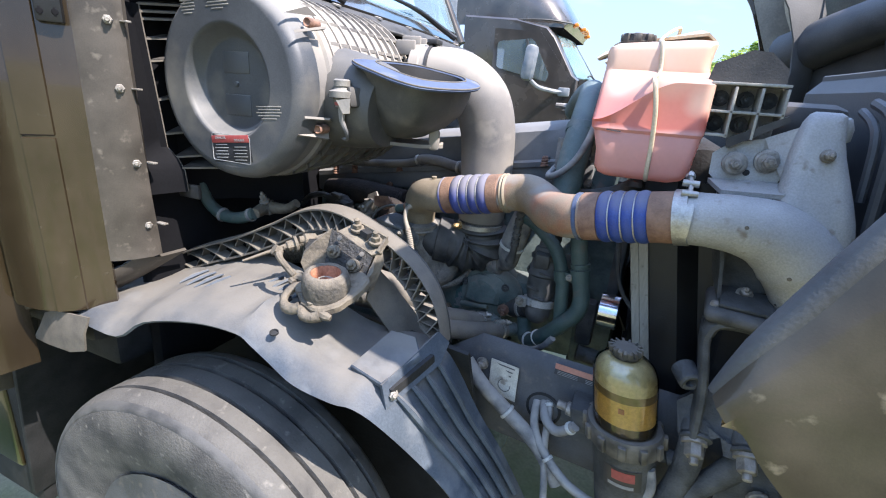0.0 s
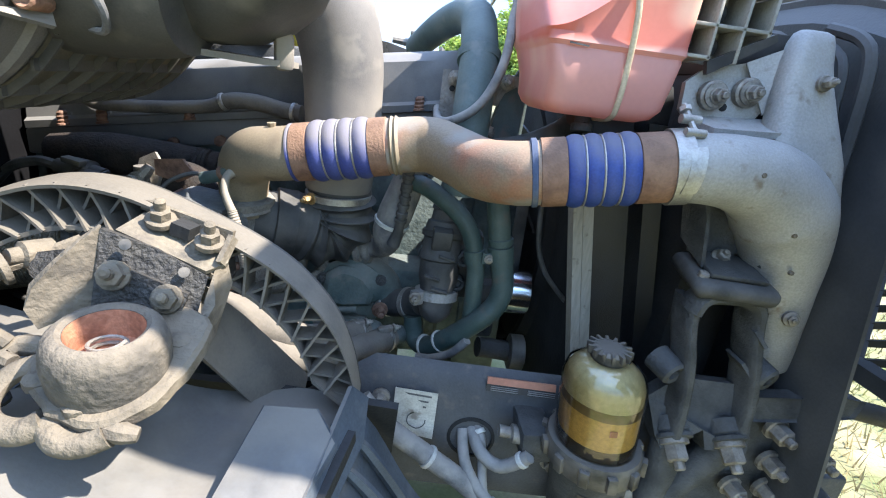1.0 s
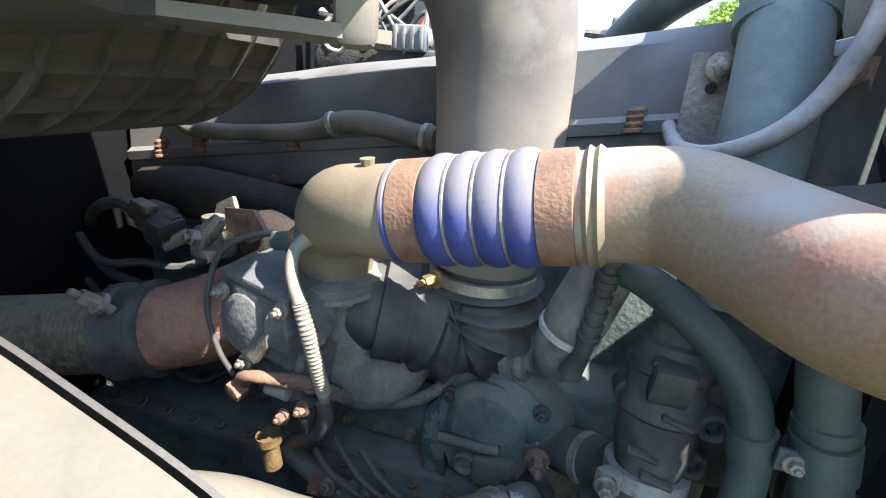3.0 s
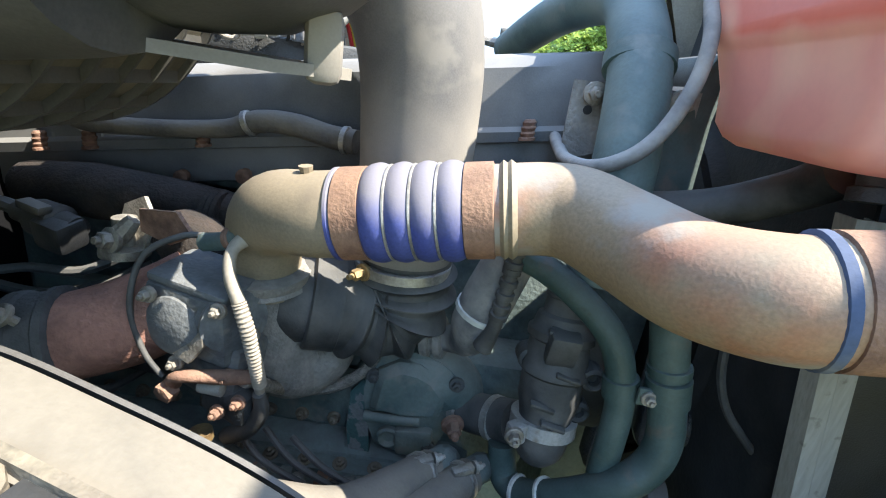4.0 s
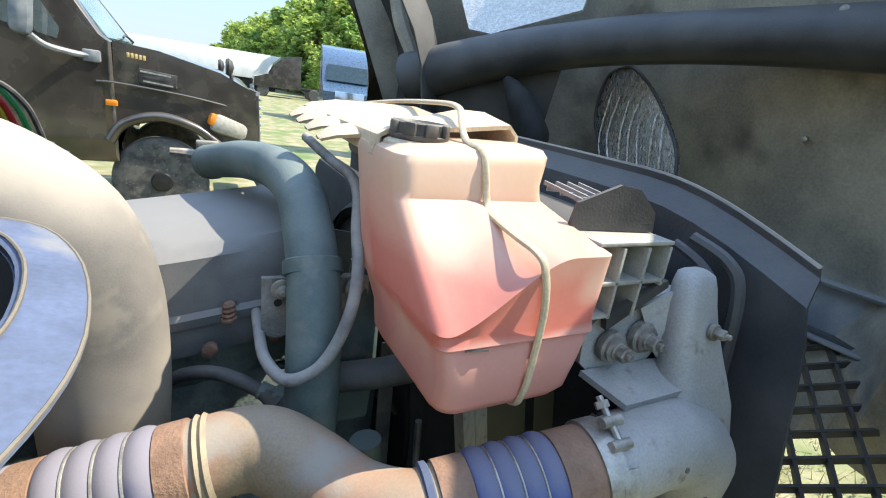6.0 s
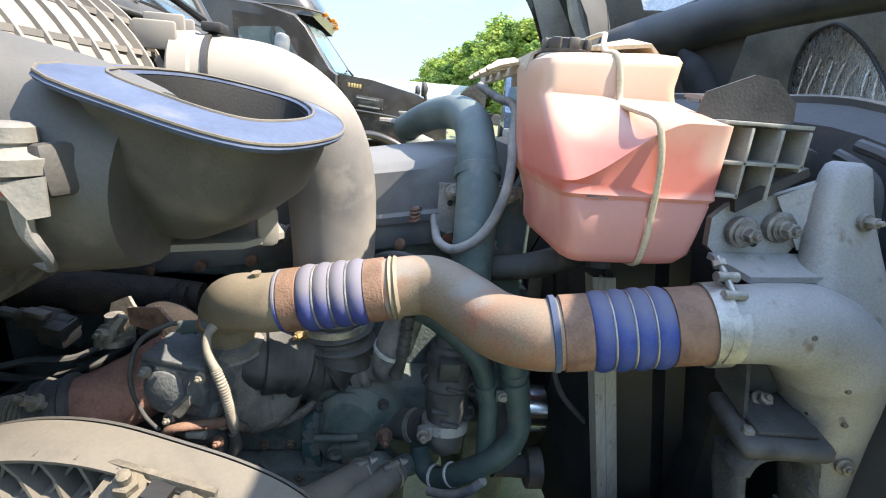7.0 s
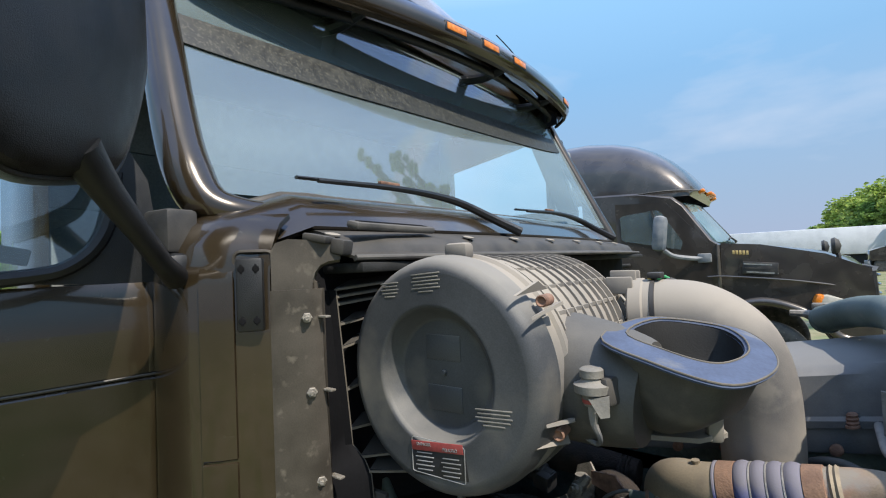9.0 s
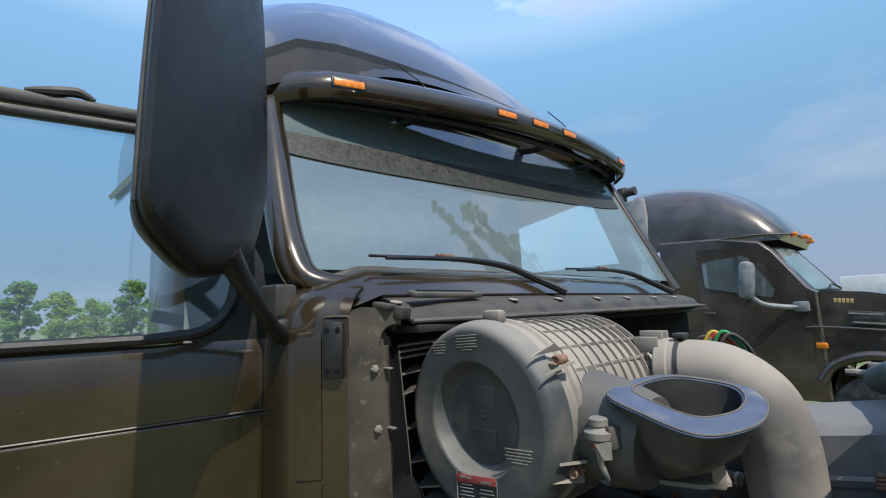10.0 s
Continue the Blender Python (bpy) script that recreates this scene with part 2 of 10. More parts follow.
M["rust"] = material("rusty_steel", (0.235, 0.120, 0.080), (0.120, 0.064, 0.046), rough=0.85, metal=0.1, scale=40, fine=190, bump=0.5, dust=0.25, dust_col=(0.40, 0.28, 0.20))
M["rust_band"] = material("flaking_rusty_band", (0.235, 0.125, 0.080), (0.150, 0.080, 0.054), rough=0.85, metal=0.05, scale=34, fine=260, bump=0.35, dust=0.35, dust_col=(0.27, 0.19, 0.13))
M["blue_hose"] = material("blue_silicone_hose", (0.036, 0.050, 0.200), (0.050, 0.066, 0.215), rough=0.55, scale=20, fine=300, bump=0.06, dust=0.82, dust_col=(0.200, 0.185, 0.185), up=(0.80, 0.42, 1.0))
M["blue_deep"] = material("deep_blue_silicone_hose", (0.020, 0.044, 0.205), (0.030, 0.058, 0.22), rough=0.5, scale=20, fine=300, bump=0.06, dust=0.75, dust_col=(0.165, 0.165, 0.19), up=(0.85, 0.58, 1.15))
M["steel"] = material("zinc_steel", (0.46, 0.45, 0.42), (0.30, 0.29, 0.27), rough=0.42, metal=0.8, scale=40, fine=300, bump=0.2, dust=0.25)
M["bolt"] = material("grimy_bolt_steel", (0.30, 0.285, 0.26), (0.17, 0.155, 0.135), rough=0.55, metal=0.6, scale=60, fine=300, bump=0.35, dust=0.35)
M["brass"] = material("yellow_zinc_bolt", (0.42, 0.29, 0.12), (0.27, 0.17, 0.08), rough=0.5, metal=0.7, scale=60, fine=300, bump=0.3, dust=0.15)
M["green"] = material("green_engine_paint", (0.085, 0.135, 0.128), (0.048, 0.082, 0.080), rough=0.5, scale=14, fine=160, bump=0.3, dust=0.5, dust_col=(0.22, 0.20, 0.165), spots=((0.17, 0.155, 0.135), 26, 0.54, 0.72))
M["green_pipe"] = material("green_coolant_pipe", (0.060, 0.112, 0.112), (0.040, 0.078, 0.080), rough=0.5, scale=12, fine=260, bump=0.12, dust=0.36, dust_col=(0.24, 0.235, 0.205), spots=((0.115, 0.135, 0.128), 20, 0.60, 0.72))
M["block"] = material("grimy_engine_block", (0.088, 0.140, 0.138), (0.042, 0.068, 0.068), rough=0.7, scale=18, fine=130, bump=0.6, dust=0.40, dust_col=(0.185, 0.178, 0.158))
M["cover"] = material("dusty_valve_cover", (0.085, 0.094, 0.104), (0.060, 0.068, 0.078), rough=0.6, scale=7, fine=420, bump=0.06, dust=0.6, dust_col=(0.25, 0.235, 0.21))
M["frame"] = material("dark_frame_rail", (0.055, 0.062, 0.070), (0.038, 0.043, 0.050), rough=0.55, scale=9, fine=220, bump=0.25, dust=0.35, dust_col=(0.15, 0.14, 0.13), spots=((0.14, 0.12, 0.10), 30, 0.58, 0.76))
M["iron"] = material("dark_cast_iron", (0.048, 0.052, 0.055), (0.028, 0.031, 0.033), rough=0.7, scale=24, fine=190, bump=0.5, dust=0.28, dust_col=(0.155, 0.145, 0.125))
M["grime"] = material("caked_greasy_metal", (0.125, 0.103, 0.075), (0.066, 0.056, 0.044), rough=0.9, scale=30, fine=130, bump=0.8, dust=0.5, dust_col=(0.21, 0.175, 0.125), spots=((0.040, 0.036, 0.031), 34, 0.58, 0.72))
M["grime_black"] = material("greasy_black_steel", (0.016, 0.016, 0.017), (0.009, 0.009, 0.010), rough=0.55, scale=80, fine=200, bump=1.0, dust=0.25, dust_col=(0.16, 0.145, 0.12))
M["copper"] = material("rusty_mount_core", (0.45, 0.21, 0.12), (0.30, 0.13, 0.075), rough=0.7, metal=0.2, scale=50, fine=200, bump=0.4)
M["cap_black"] = material("satin_black_cap", (0.030, 0.031, 0.033), (0.020, 0.021, 0.023), rough=0.4, scale=30, fine=300, bump=0.1, dust=0.30)
M["white_plastic"] = material("dirty_white_plastic", (0.34, 0.325, 0.28), (0.25, 0.24, 0.21), rough=0.6, scale=25, fine=260, bump=0.15, dust=0.30, dust_col=(0.36, 0.33, 0.27))
M["silver_strip"] = material("dull_aluminium_strip", (0.30, 0.285, 0.245), (0.215, 0.205, 0.175), rough=0.7, metal=0.1, scale=18, fine=260, bump=0.2, stretch=(1, 1, 0.15), dust=0.3, dust_col=(0.22, 0.20, 0.16), spots=((0.13, 0.11, 0.085), 60, 0.62, 0.74))
M["chrome"] = material("polished_pulley_steel", (0.66, 0.66, 0.68), (0.55, 0.55, 0.57), rough=0.16, metal=1.0, scale=30, fine=400, bump=0.03)
M["hood_in"] = material("hood_underside_fibreglass", (0.36, 0.325, 0.255), (0.24, 0.22, 0.18), rough=0.75, scale=5, fine=120, bump=0.2, dust=0.30, spots=((0.060, 0.058, 0.053), 4, 0.56, 0.76))
M["hood_dark"] = material("dark_inner_fender_plastic", (0.046, 0.050, 0.054), (0.030, 0.033, 0.037), rough=0.45, scale=6, fine=200, bump=0.15, dust=0.35, dust_col=(0.15, 0.14, 0.125))
M["foil"] = material("crumpled_foil_shield", (0.62, 0.60, 0.58), (0.42, 0.41, 0.40), rough=0.28, metal=0.95, scale=40, fine=60, bump=0.9, stretch=(1, 4, 1))
M["felt"] = material("white_insulation_sheet", (0.62, 0.62, 0.60), (0.50, 0.50, 0.49), rough=0.8, scale=60, fine=160, bump=0.7)
M["blue_grey"] = material("blue_grey_sheet_metal", (0.17, 0.20, 0.235), (0.115, 0.14, 0.17), rough=0.5, metal=0.1, scale=9, fine=240, bump=0.15, dust=0.35)
M["amber"] = material("amber_lens", (0.80, 0.24, 0.015), (0.60, 0.16, 0.01), rough=0.25, scale=60, fine=200, bump=0.1, coat=0.6)
M["paper"] = material("stained_paper_label", (0.56, 0.54, 0.47), (0.43, 0.41, 0.35), rough=0.8, scale=30, fine=260, bump=0.1, spots=((0.25, 0.22, 0.18), 40, 0.60, 0.72))
# drum underside: dust, and light from below put into the brown
M["under"] = material("dusty_ground_lit_plastic", (0.092, 0.083, 0.062), (0.062, 0.057, 0.045), rough=0.7, scale=8, fine=300, bump=0.1, spots=((0.14, 0.125, 0.092), 16, 0.54, 0.70))
M["rig_glass"] = material("dark_teal_glass", (0.030, 0.050, 0.055), (0.02, 0.035, 0.04), rough=0.12, bump=0)
M["gauge_grey"] = material("grey_gauge_plastic", (0.185, 0.175, 0.155), (0.125, 0.12, 0.108), rough=0.55, scale=30, fine=300, bump=0.15, dust=0.5, dust_col=(0.27, 0.245, 0.205))
M["cowl_grey"] = material("dusty_cowl_plastic", (0.050, 0.050, 0.050), (0.034, 0.034, 0.035), rough=0.6, scale=14, fine=260, bump=0.15, dust=0.45, dust_col=(0.17, 0.155, 0.13))
M["ink"] = material("grey_print", (0.10, 0.10, 0.10), rough=0.8, bump=0)
M["white_ink"] = material("faded_white_print", (0.24, 0.24, 0.235), (0.19, 0.19, 0.185), rough=0.7, bump=0)
M["red_label"] = material("faded_red_label_print", (0.30, 0.055, 0.050), (0.24, 0.045, 0.042), rough=0.5, bump=0.02)
M["orange_label"] = material("faded_orange_label", (0.48, 0.16, 0.085), (0.36, 0.12, 0.07), rough=0.6, bump=0.05, dust=0.3)
M["label_black"] = material("black_label_print", (0.025, 0.027, 0.032), (0.02, 0.02, 0.024), rough=0.4, bump=0.02)
M["gold"] = material("gold_number_print", (0.55, 0.40, 0.16), (0.45, 0.33, 0.14), rough=0.5, bump=0)
M["glass"] = glass("windscreen_glass", (0.72, 0.97, 1.0), clear=0.15, film=0.20)
M["side_glass"] = glass("dark_side_glass", (0.90, 0.98, 1.0), clear=0.06, film=0.02)
M["far_glass"] = glass("tinted_far_glass", (0.60, 0.76, 0.74), clear=0.22, film=0.16)
M["shade_band"] = material("dusty_windscreen_tint_band", (0.030, 0.031, 0.026), (0.018, 0.019, 0.017), rough=0.5, scale=40, fine=300, bump=0.1, spots=((0.075, 0.072, 0.055), 120, 0.52, 0.70))
M["cabin"] = material("dark_cab_interior", (0.030, 0.030, 0.031), (0.02, 0.02, 0.021), rough=0.8, bump=0.1)
M["cabin_tan"] = material("grey_cab_lining", (0.20, 0.21, 0.21), (0.15, 0.16, 0.16), rough=0.85, bump=0.1)
M["red_wire"] = material("red_cable", (0.50, 0.03, 0.03), rough=0.5, bump=0)
M["green_wire"] = material("green_cable", (0.03, 0.30, 0.10), rough=0.5, bump=0)
M["yellow_wire"] = material("yellow_cable", (0.60, 0.45, 0.05), rough=0.5, bump=0)
M["tie"] = material("pale_cable_tie", (0.50, 0.49, 0.44), rough=0.6, bump=0)
M["bark"] = material("grey_bark", (0.10, 0.082, 0.062), (0.06, 0.05, 0.04), rough=0.9, scale=6, fine=60, bump=0.8)


def leaf_material(name, col, col2):
    m = material(name, col, col2, rough=0.6, scale=0.6, fine=6, bump=0)
    n, l = m.node_tree.nodes, m.node_tree.links
    b = n["Principled BSDF"]
    geo, hv = n.new("ShaderNodeNewGeometry"), n.new("ShaderNodeHueSaturation")
    mr = n.new("ShaderNodeMapRange")
    mr.inputs["To Min"].default_value, mr.inputs["To Max"].default_value = 0.6, 1.45
    l.new(geo.outputs["Random Per Island"], mr.inputs["Value"])
    src = b.inputs["Base Color"].links[0].from_socket
    l.new(src, hv.inputs["Color"])
    l.new(mr.outputs["Result"], hv.inputs["Value"])
    l.new(hv.outputs["Color"], b.inputs["Base Color"])
    tr, mix = n.new("ShaderNodeBsdfTranslucent"), n.new("ShaderNodeMixShader")
    mix.inputs["Fac"].default_value = 0.5
    l.new(hv.outputs["Color"], tr.inputs["Color"])
    out = n["Material Output"]
    l.new(b.outputs["BSDF"], mix.inputs[1])
    l.new(tr.outputs["BSDF"], mix.inputs[2])
    l.new(mix.outputs["Shader"], out.inputs["Surface"])
    return m


M["leaf"] = leaf_material("summer_leaves", (0.36, 0.44, 0.10), (0.26, 0.36, 0.08))
M["leaf_dark"] = leaf_material("darker_summer_leaves", (0.25, 0.36, 0.085), (0.16, 0.27, 0.065))
M["ground"] = material("dry_grass_ground", (0.165, 0.155, 0.070), (0.29, 0.24, 0.145), rough=0.95, scale=2.6, fine=60, bump=0.8, gap=(0.36, 0.66), spots=((0.090, 0.135, 0.036), 1.1, 0.42, 0.66))
M["grass"] = leaf_material("grass_blades", (0.17, 0.18, 0.065), (0.30, 0.245, 0.13))


# ---- mesh tools ----
def smooth_line(pts, step=6):
    """A smooth line through the points."""
    p = [Vector(q) for q in pts]
    if len(p) < 3:
        return [p[0].lerp(p[1], i / step) for i in range(step + 1)]
    out = []
    for i in range(len(p) - 1):
        a, b, c, d = p[max(i - 1, 0)], p[i], p[i + 1], p[min(i + 2, len(p) - 1)]
        for k in range(step):
            t = k / step
            out.append(0.5 * ((2 * b) + (c - a) * t + (2 * a - 5 * b + 4 * c - d) * t * t + (3 * b - a - 3 * c + d) * t ** 3))
    return out + [p[-1]]


def axes_for(way):
    way = Vector(way).normalized()
    side = way.cross(Vector((0, 0, 1)) if abs(way.z) < 0.9 else Vector((0, 1, 0))).normalized()
    return side, side.cross(way).normalized(), way


class Shape:
    """Collects vertices and faces for one mesh."""

    def __init__(self):
        self.v, self.f = [], []

    def add(self, verts, faces):
        k = len(self.v)
        self.v += [tuple(q) for q in verts]
        self.f += [tuple(i + k for i in face) for face in faces]
        return self

    def rings(self, rings, closed=True, caps=True):
        """Joins rings of equally many points."""
        n = len(rings[0])
        verts = [q for ring in rings for q in ring]
        faces = []
        for a in range(len(rings) - 1):
            for i in range(n if closed else n - 1):
                j = (i + 1) % n
                faces.append((a * n + i, a * n + j, (a + 1) * n + j, (a + 1) * n + i))
        if caps and closed:
            faces.append(tuple(range(n))[::-1])
            faces.append(tuple((len(rings) - 1) * n + i for i in range(n)))
        return self.add(verts, faces)

    def tube(self, pts, r, n=14, step=6, caps=True, smooth=True, flat=1.0):
        """A pipe along the points. r: a number, or one for each point."""
        line = smooth_line(pts, step) if smooth else [Vector(q) for q in pts]
        count = len(line)
        if isinstance(r, (int, float)):
            radii = [r] * count
        else:
            radii = [float(np.interp(i / (count - 1) * (len(r) - 1), range(len(r)), r)) for i in range(count)]
        way = (line[1] - line[0]).normalized()
        side, up, _ = axes_for(way)
        rings = []
        for i, q in enumerate(line):
            now = (line[min(i + 1, count - 1)] - line[max(i - 1, 0)]).normalized()
            turn = way.rotation_difference(now)
            side, up, way = turn @ side, turn @ up, now
            rings.append([q + radii[i] * (math.cos(a) * side + flat * math.sin(a) * up) for a in (2 * math.pi * k / n for k in range(n))])
        return self.rings(rings, caps=caps)

    def lathe(self, base, way, profile, n=24, caps=True):
        """Turns a profile of (height along way, radius) round the line through base."""
        base = Vector(base)
        side, up, way = axes_for(way)
        rings = [[base + h * way + r * (math.cos(a) * side + math.sin(a) * up) for a in (2 * math.pi * k / n for k in range(n))] for h, r in profile]
        return self.rings(rings, caps=caps)

    def box(self, centre, size, bevel=0.003, turn=(0, 0, 0), seg=2):
        bm = bmesh.new()
        bmesh.ops.create_cube(bm, size=1.0)
        bmesh.ops.scale(bm, vec=size, verts=bm.verts)
        if bevel:
            bmesh.ops.bevel(bm, geom=list(bm.edges), offset=min(bevel, min(size) * 0.45), segments=seg, affect="EDGES", profile=0.5)
        m = pose(*centre, *turn)
        bm.verts.index_update()
        self.add([m @ v.co for v in bm.verts], [[v.index for v in f.verts] for f in bm.faces])
        bm.free()
        return self

    def plate(self, outline, thick, bevel=0.0):
        """A flat plate: an outline of points in space, pushed along their normal by thick."""
        p = [Vector(q) for q in outline]
        nrm = Vector((0, 0, 0))
        for i in range(len(p)):
            a, b = p[i], p[(i + 1) % len(p)]
            nrm += a.cross(b)
        nrm.normalize()
        mid = sum(p, Vector()) / len(p)
        n = len(p)
        if bevel:
            inner = [q + (mid - q).normalized() * bevel for q in p]
            return self.rings([p, [q + nrm * (thick - bevel) for q in p], [q + nrm * thick for q in inner]])
        return self.rings([p, [q + nrm * thick for q in p]])

    def bolt(self, at, way, r=0.010, h=0.010, washer=1.55):
        """A hexagonal flange bolt, its washer lying at the point."""
        at = Vector(at)
        side, up, way = axes_for(way)

        def ring(height, rad, n):
            return [at + way * height + rad * (math.cos(a) * side + math.sin(a) * up) for a in (2 * math.pi * k / n for k in range(n))]
        w = r * 0.35
        self.rings([ring(-0.002, r * washer, 12), ring(w, r * washer, 12), ring(w + 0.001, r * washer * 0.9, 12)])
        self.rings([ring(w, r, 6), ring(w + h, r, 6), ring(w + h * 1.12, r * 0.82, 6)])
        self.rings([ring(w + h, r * 0.5, 8), ring(w + h * 1.6, r * 0.5, 8), ring(w + h * 1.7, r * 0.38, 8)])
        return self

    def clip_bar(self, a, b, w, h=None):
        """A square bar between two points."""
        a, b = Vector(a), Vector(b)
        side, up, _ = axes_for(b - a)
        h = h or w
        ring = [(-1, -1), (1, -1), (1, 1), (-1, 1)]
        return self.rings([[q + side * (w / 2 * i) + up * (h / 2 * j) for i, j in ring] for q in (a, b)])

    def sheet(self, grid, thick):
        """A curved sheet with a thickness: rows of points."""
        rows, cols = len(grid), len(grid[0])
        g = [[Vector(q) for q in row] for row in grid]
        top, low = [], []
        for i in range(rows):
            for j in range(cols):
                du = g[min(i + 1, rows - 1)][j] - g[max(i - 1, 0)][j]
                dv = g[i][min(j + 1, cols - 1)] - g[i][max(j - 1, 0)]
                nrm = du.cross(dv)
                nrm = nrm.normalized() if nrm.length > 1e-9 else Vector((0, 0, 1))
                top.append(g[i][j])
                low.append(g[i][j] - nrm * thick)
        n = rows * cols
        faces = []
        for i in range(rows - 1):
            for j in range(cols - 1):
                a, b, c, d = i * cols + j, i * cols + j + 1, (i + 1) * cols + j + 1, (i + 1) * cols + j
                faces += [(a, d, c, b), (a + n, b + n, c + n, d + n)]
        rim = [j for j in range(cols)] + [i * cols + cols - 1 for i in range(1, rows)]
        rim += [(rows - 1) * cols + j for j in range(cols - 2, -1, -1)] + [i * cols for i in range(rows - 2, 0, -1)]
        for k in range(len(rim)):
            a, b = rim[k], rim[(k + 1) % len(rim)]
            faces.append((a, b, b + n, a + n))
        return self.add(top + low, faces)

    def moved(self, m):
        self.v = [tuple(m @ Vector(q)) for q in self.v]
        return self


def rounded(w, h, r, n=5):
    """A rounded rectangle's outline, as pairs about its middle."""
    out = []
    for cx, cy, a0 in ((w / 2 - r, h / 2 - r, 0), (-w / 2 + r, h / 2 - r, 90), (-w / 2 + r, -h / 2 + r, 180), (w / 2 - r, -h / 2 + r, 270)):
        for k in range(n + 1):
            a = radians(a0 + 90 * k / n)
            out.append((cx + r * math.cos(a), cy + r * math.sin(a)))
    return out


def mesh_of(name, shape, mat, angle=38):
    me = bpy.data.meshes.new(name)
    me.from_pydata(shape.v, [], shape.f)
    bm = bmesh.new()
    bm.from_mesh(me)
    bmesh.ops.recalc_face_normals(bm, faces=bm.faces)
    for e in bm.edges:
        if len(e.link_faces) == 2 and e.calc_face_angle(0) > radians(angle):
            e.smooth = False
    for f in bm.faces:
        f.smooth = True
    bm.to_mesh(me)
    bm.free()
    me.materials.append(mat)
    return me


def part(name, shape, mat, parent, label=""):
    """One mesh object under a thing or a part."""
    ob = new(name, mesh_of(name, shape, mat))
    ob.parent = parent
    if parent.type == "EMPTY":
        ob.matrix_parent_inverse = Matrix.Translation(-parent.location)
    if label:
        ob["label"] = label
    return ob


def thing(name, label, category, at=(0, 0, 0), group="", kind=""):
    """An Empty that holds the parts of a thing; the parts keep world coordinates."""
    ob = new(name)
    ob.empty_display_size = 0.05
    ob.location = at
    return tagged(ob, label, category, group, kind)


def single(name, shape, mat, label, category, group="", kind=""):
    """A thing of one mesh."""
    return tagged(new(name, mesh_of(name, shape, mat)), label, category, group, kind)


# ---- ground ----
def ground():
    s = Shape()
    edges = [-4000, -600, -150, -50, -20, -8, -2, 2, 8, 20, 50, 150, 600, 4000]
    grid = [[(x, y, -0.004 * (1 + math.sin(x * 0.7) * math.cos(y * 0.9))) for y in edges] for x in edges]
    s.sheet([row for row in grid], 0.3)
    return single("ground", s, M["ground"], "open field of patchy green and dry grass", "ground", kind="structure")


ground()


# ---- cab of the brown truck ----
CY = 1.80
AX, AZ = -0.842, 1.671   # axis of the air cleaner drum


def arc_x(y, x0, bow):
    return x0 - bow * ((y - CY) / 1.15) ** 2


def build_cab():
    cab = thing("truck_cab", "bronze brown truck cab with curved windscreen and sun visor", "truck cab", at=(-1.6, CY, 0.0))
    # corner panel: a profile in plan, drawn upwards
    plan = [(-1.315, 0.604), (-1.302, 0.590), (-1.275, 0.583), (-1.240, 0.584), (-1.205, 0.590), (-1.182, 0.599), (-1.160, 0.613), (-1.142, 0.630), (-1.128, 0.648), (-1.118, 0.664), (-1.106, 0.676), (-1.090, 0.690)]
    zs = [1.14, 1.2, 1.3, 1.6, 1.86, 1.91, 1.945, 1.965]
    pull = [0, 0, 0, 0, 0, 0.010, 0.030, 0.060]
    s = Shape()
    s.sheet([[(x - 0.4 * p, y + p, z) for x, y in plan] for z, p in zip(zs, pull)], 0.012)
    part("corner_panel", s, M["bronze"], cab)
    band = [(-1.171, 0.604, 0), (-1.167, 0.603, 1), (-1.148, 0.620, 1), (-1.131, 0.640, 1), (-1.130, 0.645, 0)]
    s = Shape().sheet([[(x + (0.005 * k * e), y - (0.005 * k * e), z) for x, y, k in band] for z, e in ((1.14, 1), (1.30, 1), (1.52, 1), (1.535, 1), (1.540, 0.2), (1.545, 1), (1.70, 1), (1.845, 1), (1.862, 0.6), (1.872, 0))], 0.006)
    part("raised_rib", s, M["bronze"], cab, "raised rib pressed into the corner panel")
    flat = [(-1.090, 0.690), (-1.086, 0.692), (-1.078, 0.700), (-1.062, 0.722), (-1.047, 0.742), (-1.045, 0.752), (-1.052, 0.762)]
    zs2 = [1.255, 1.30, 1.4, 1.7, 1.83]
    s = Shape().sheet([[(x, y + 0.018 * max(0.0, (1.63 - z) / 0.4) * (x > -1.05), z) for x, y in flat] for z in zs2], 0.012)
    fl = part("flange_panel", s, M["bronze_dusty"], cab, "dusty flange panel with a row of bolts")
    def on_face(a, z, out=0.0):
        """A point on the flange's plane, a metres along it."""
        return (-1.090 + 0.64 * a + 0.77 * out, 0.690 + 0.77 * a - 0.64 * out, z)
    top = [on_face(a, z) for a, z in ((0.0, 1.825), (0.070, 1.825), (0.071, 1.842), (0.076, 1.860), (0.086, 1.873), (0.100, 1.879), (0.122, 1.882), (0.122, 1.905), (0.090, 1.918), (0.030, 1.922), (0.008, 1.915), (0.0, 1.900))]
    part("flange_corner", Shape().plate(top, 0.010), M["bronze_dusty"], fl)
    edge = [(-1.046, 0.753 + 0.018 * max(0.0, (1.63 - z) / 0.4), z) for z in (1.26, 1.4, 1.6, 1.82)] + [on_face(a, z, -0.004) for a, z in ((0.071, 1.842), (0.076, 1.860), (0.086, 1.873), (0.100, 1.879), (0.122, 1.882))]
    part("flange_lip", Shape().tube([(x - 0.002, y, z) for x, y, z in edge], 0.0055, 8, 3), M["bronze_dusty"], fl)
    part("flange_return", Shape().sheet([[(-1.056 - 0.02 * k, 0.764 + 0.002 * k, z) for k in range(3)] for z in (1.26, 1.5, 1.84)], 0.006), M["bronze_dusty"], fl)
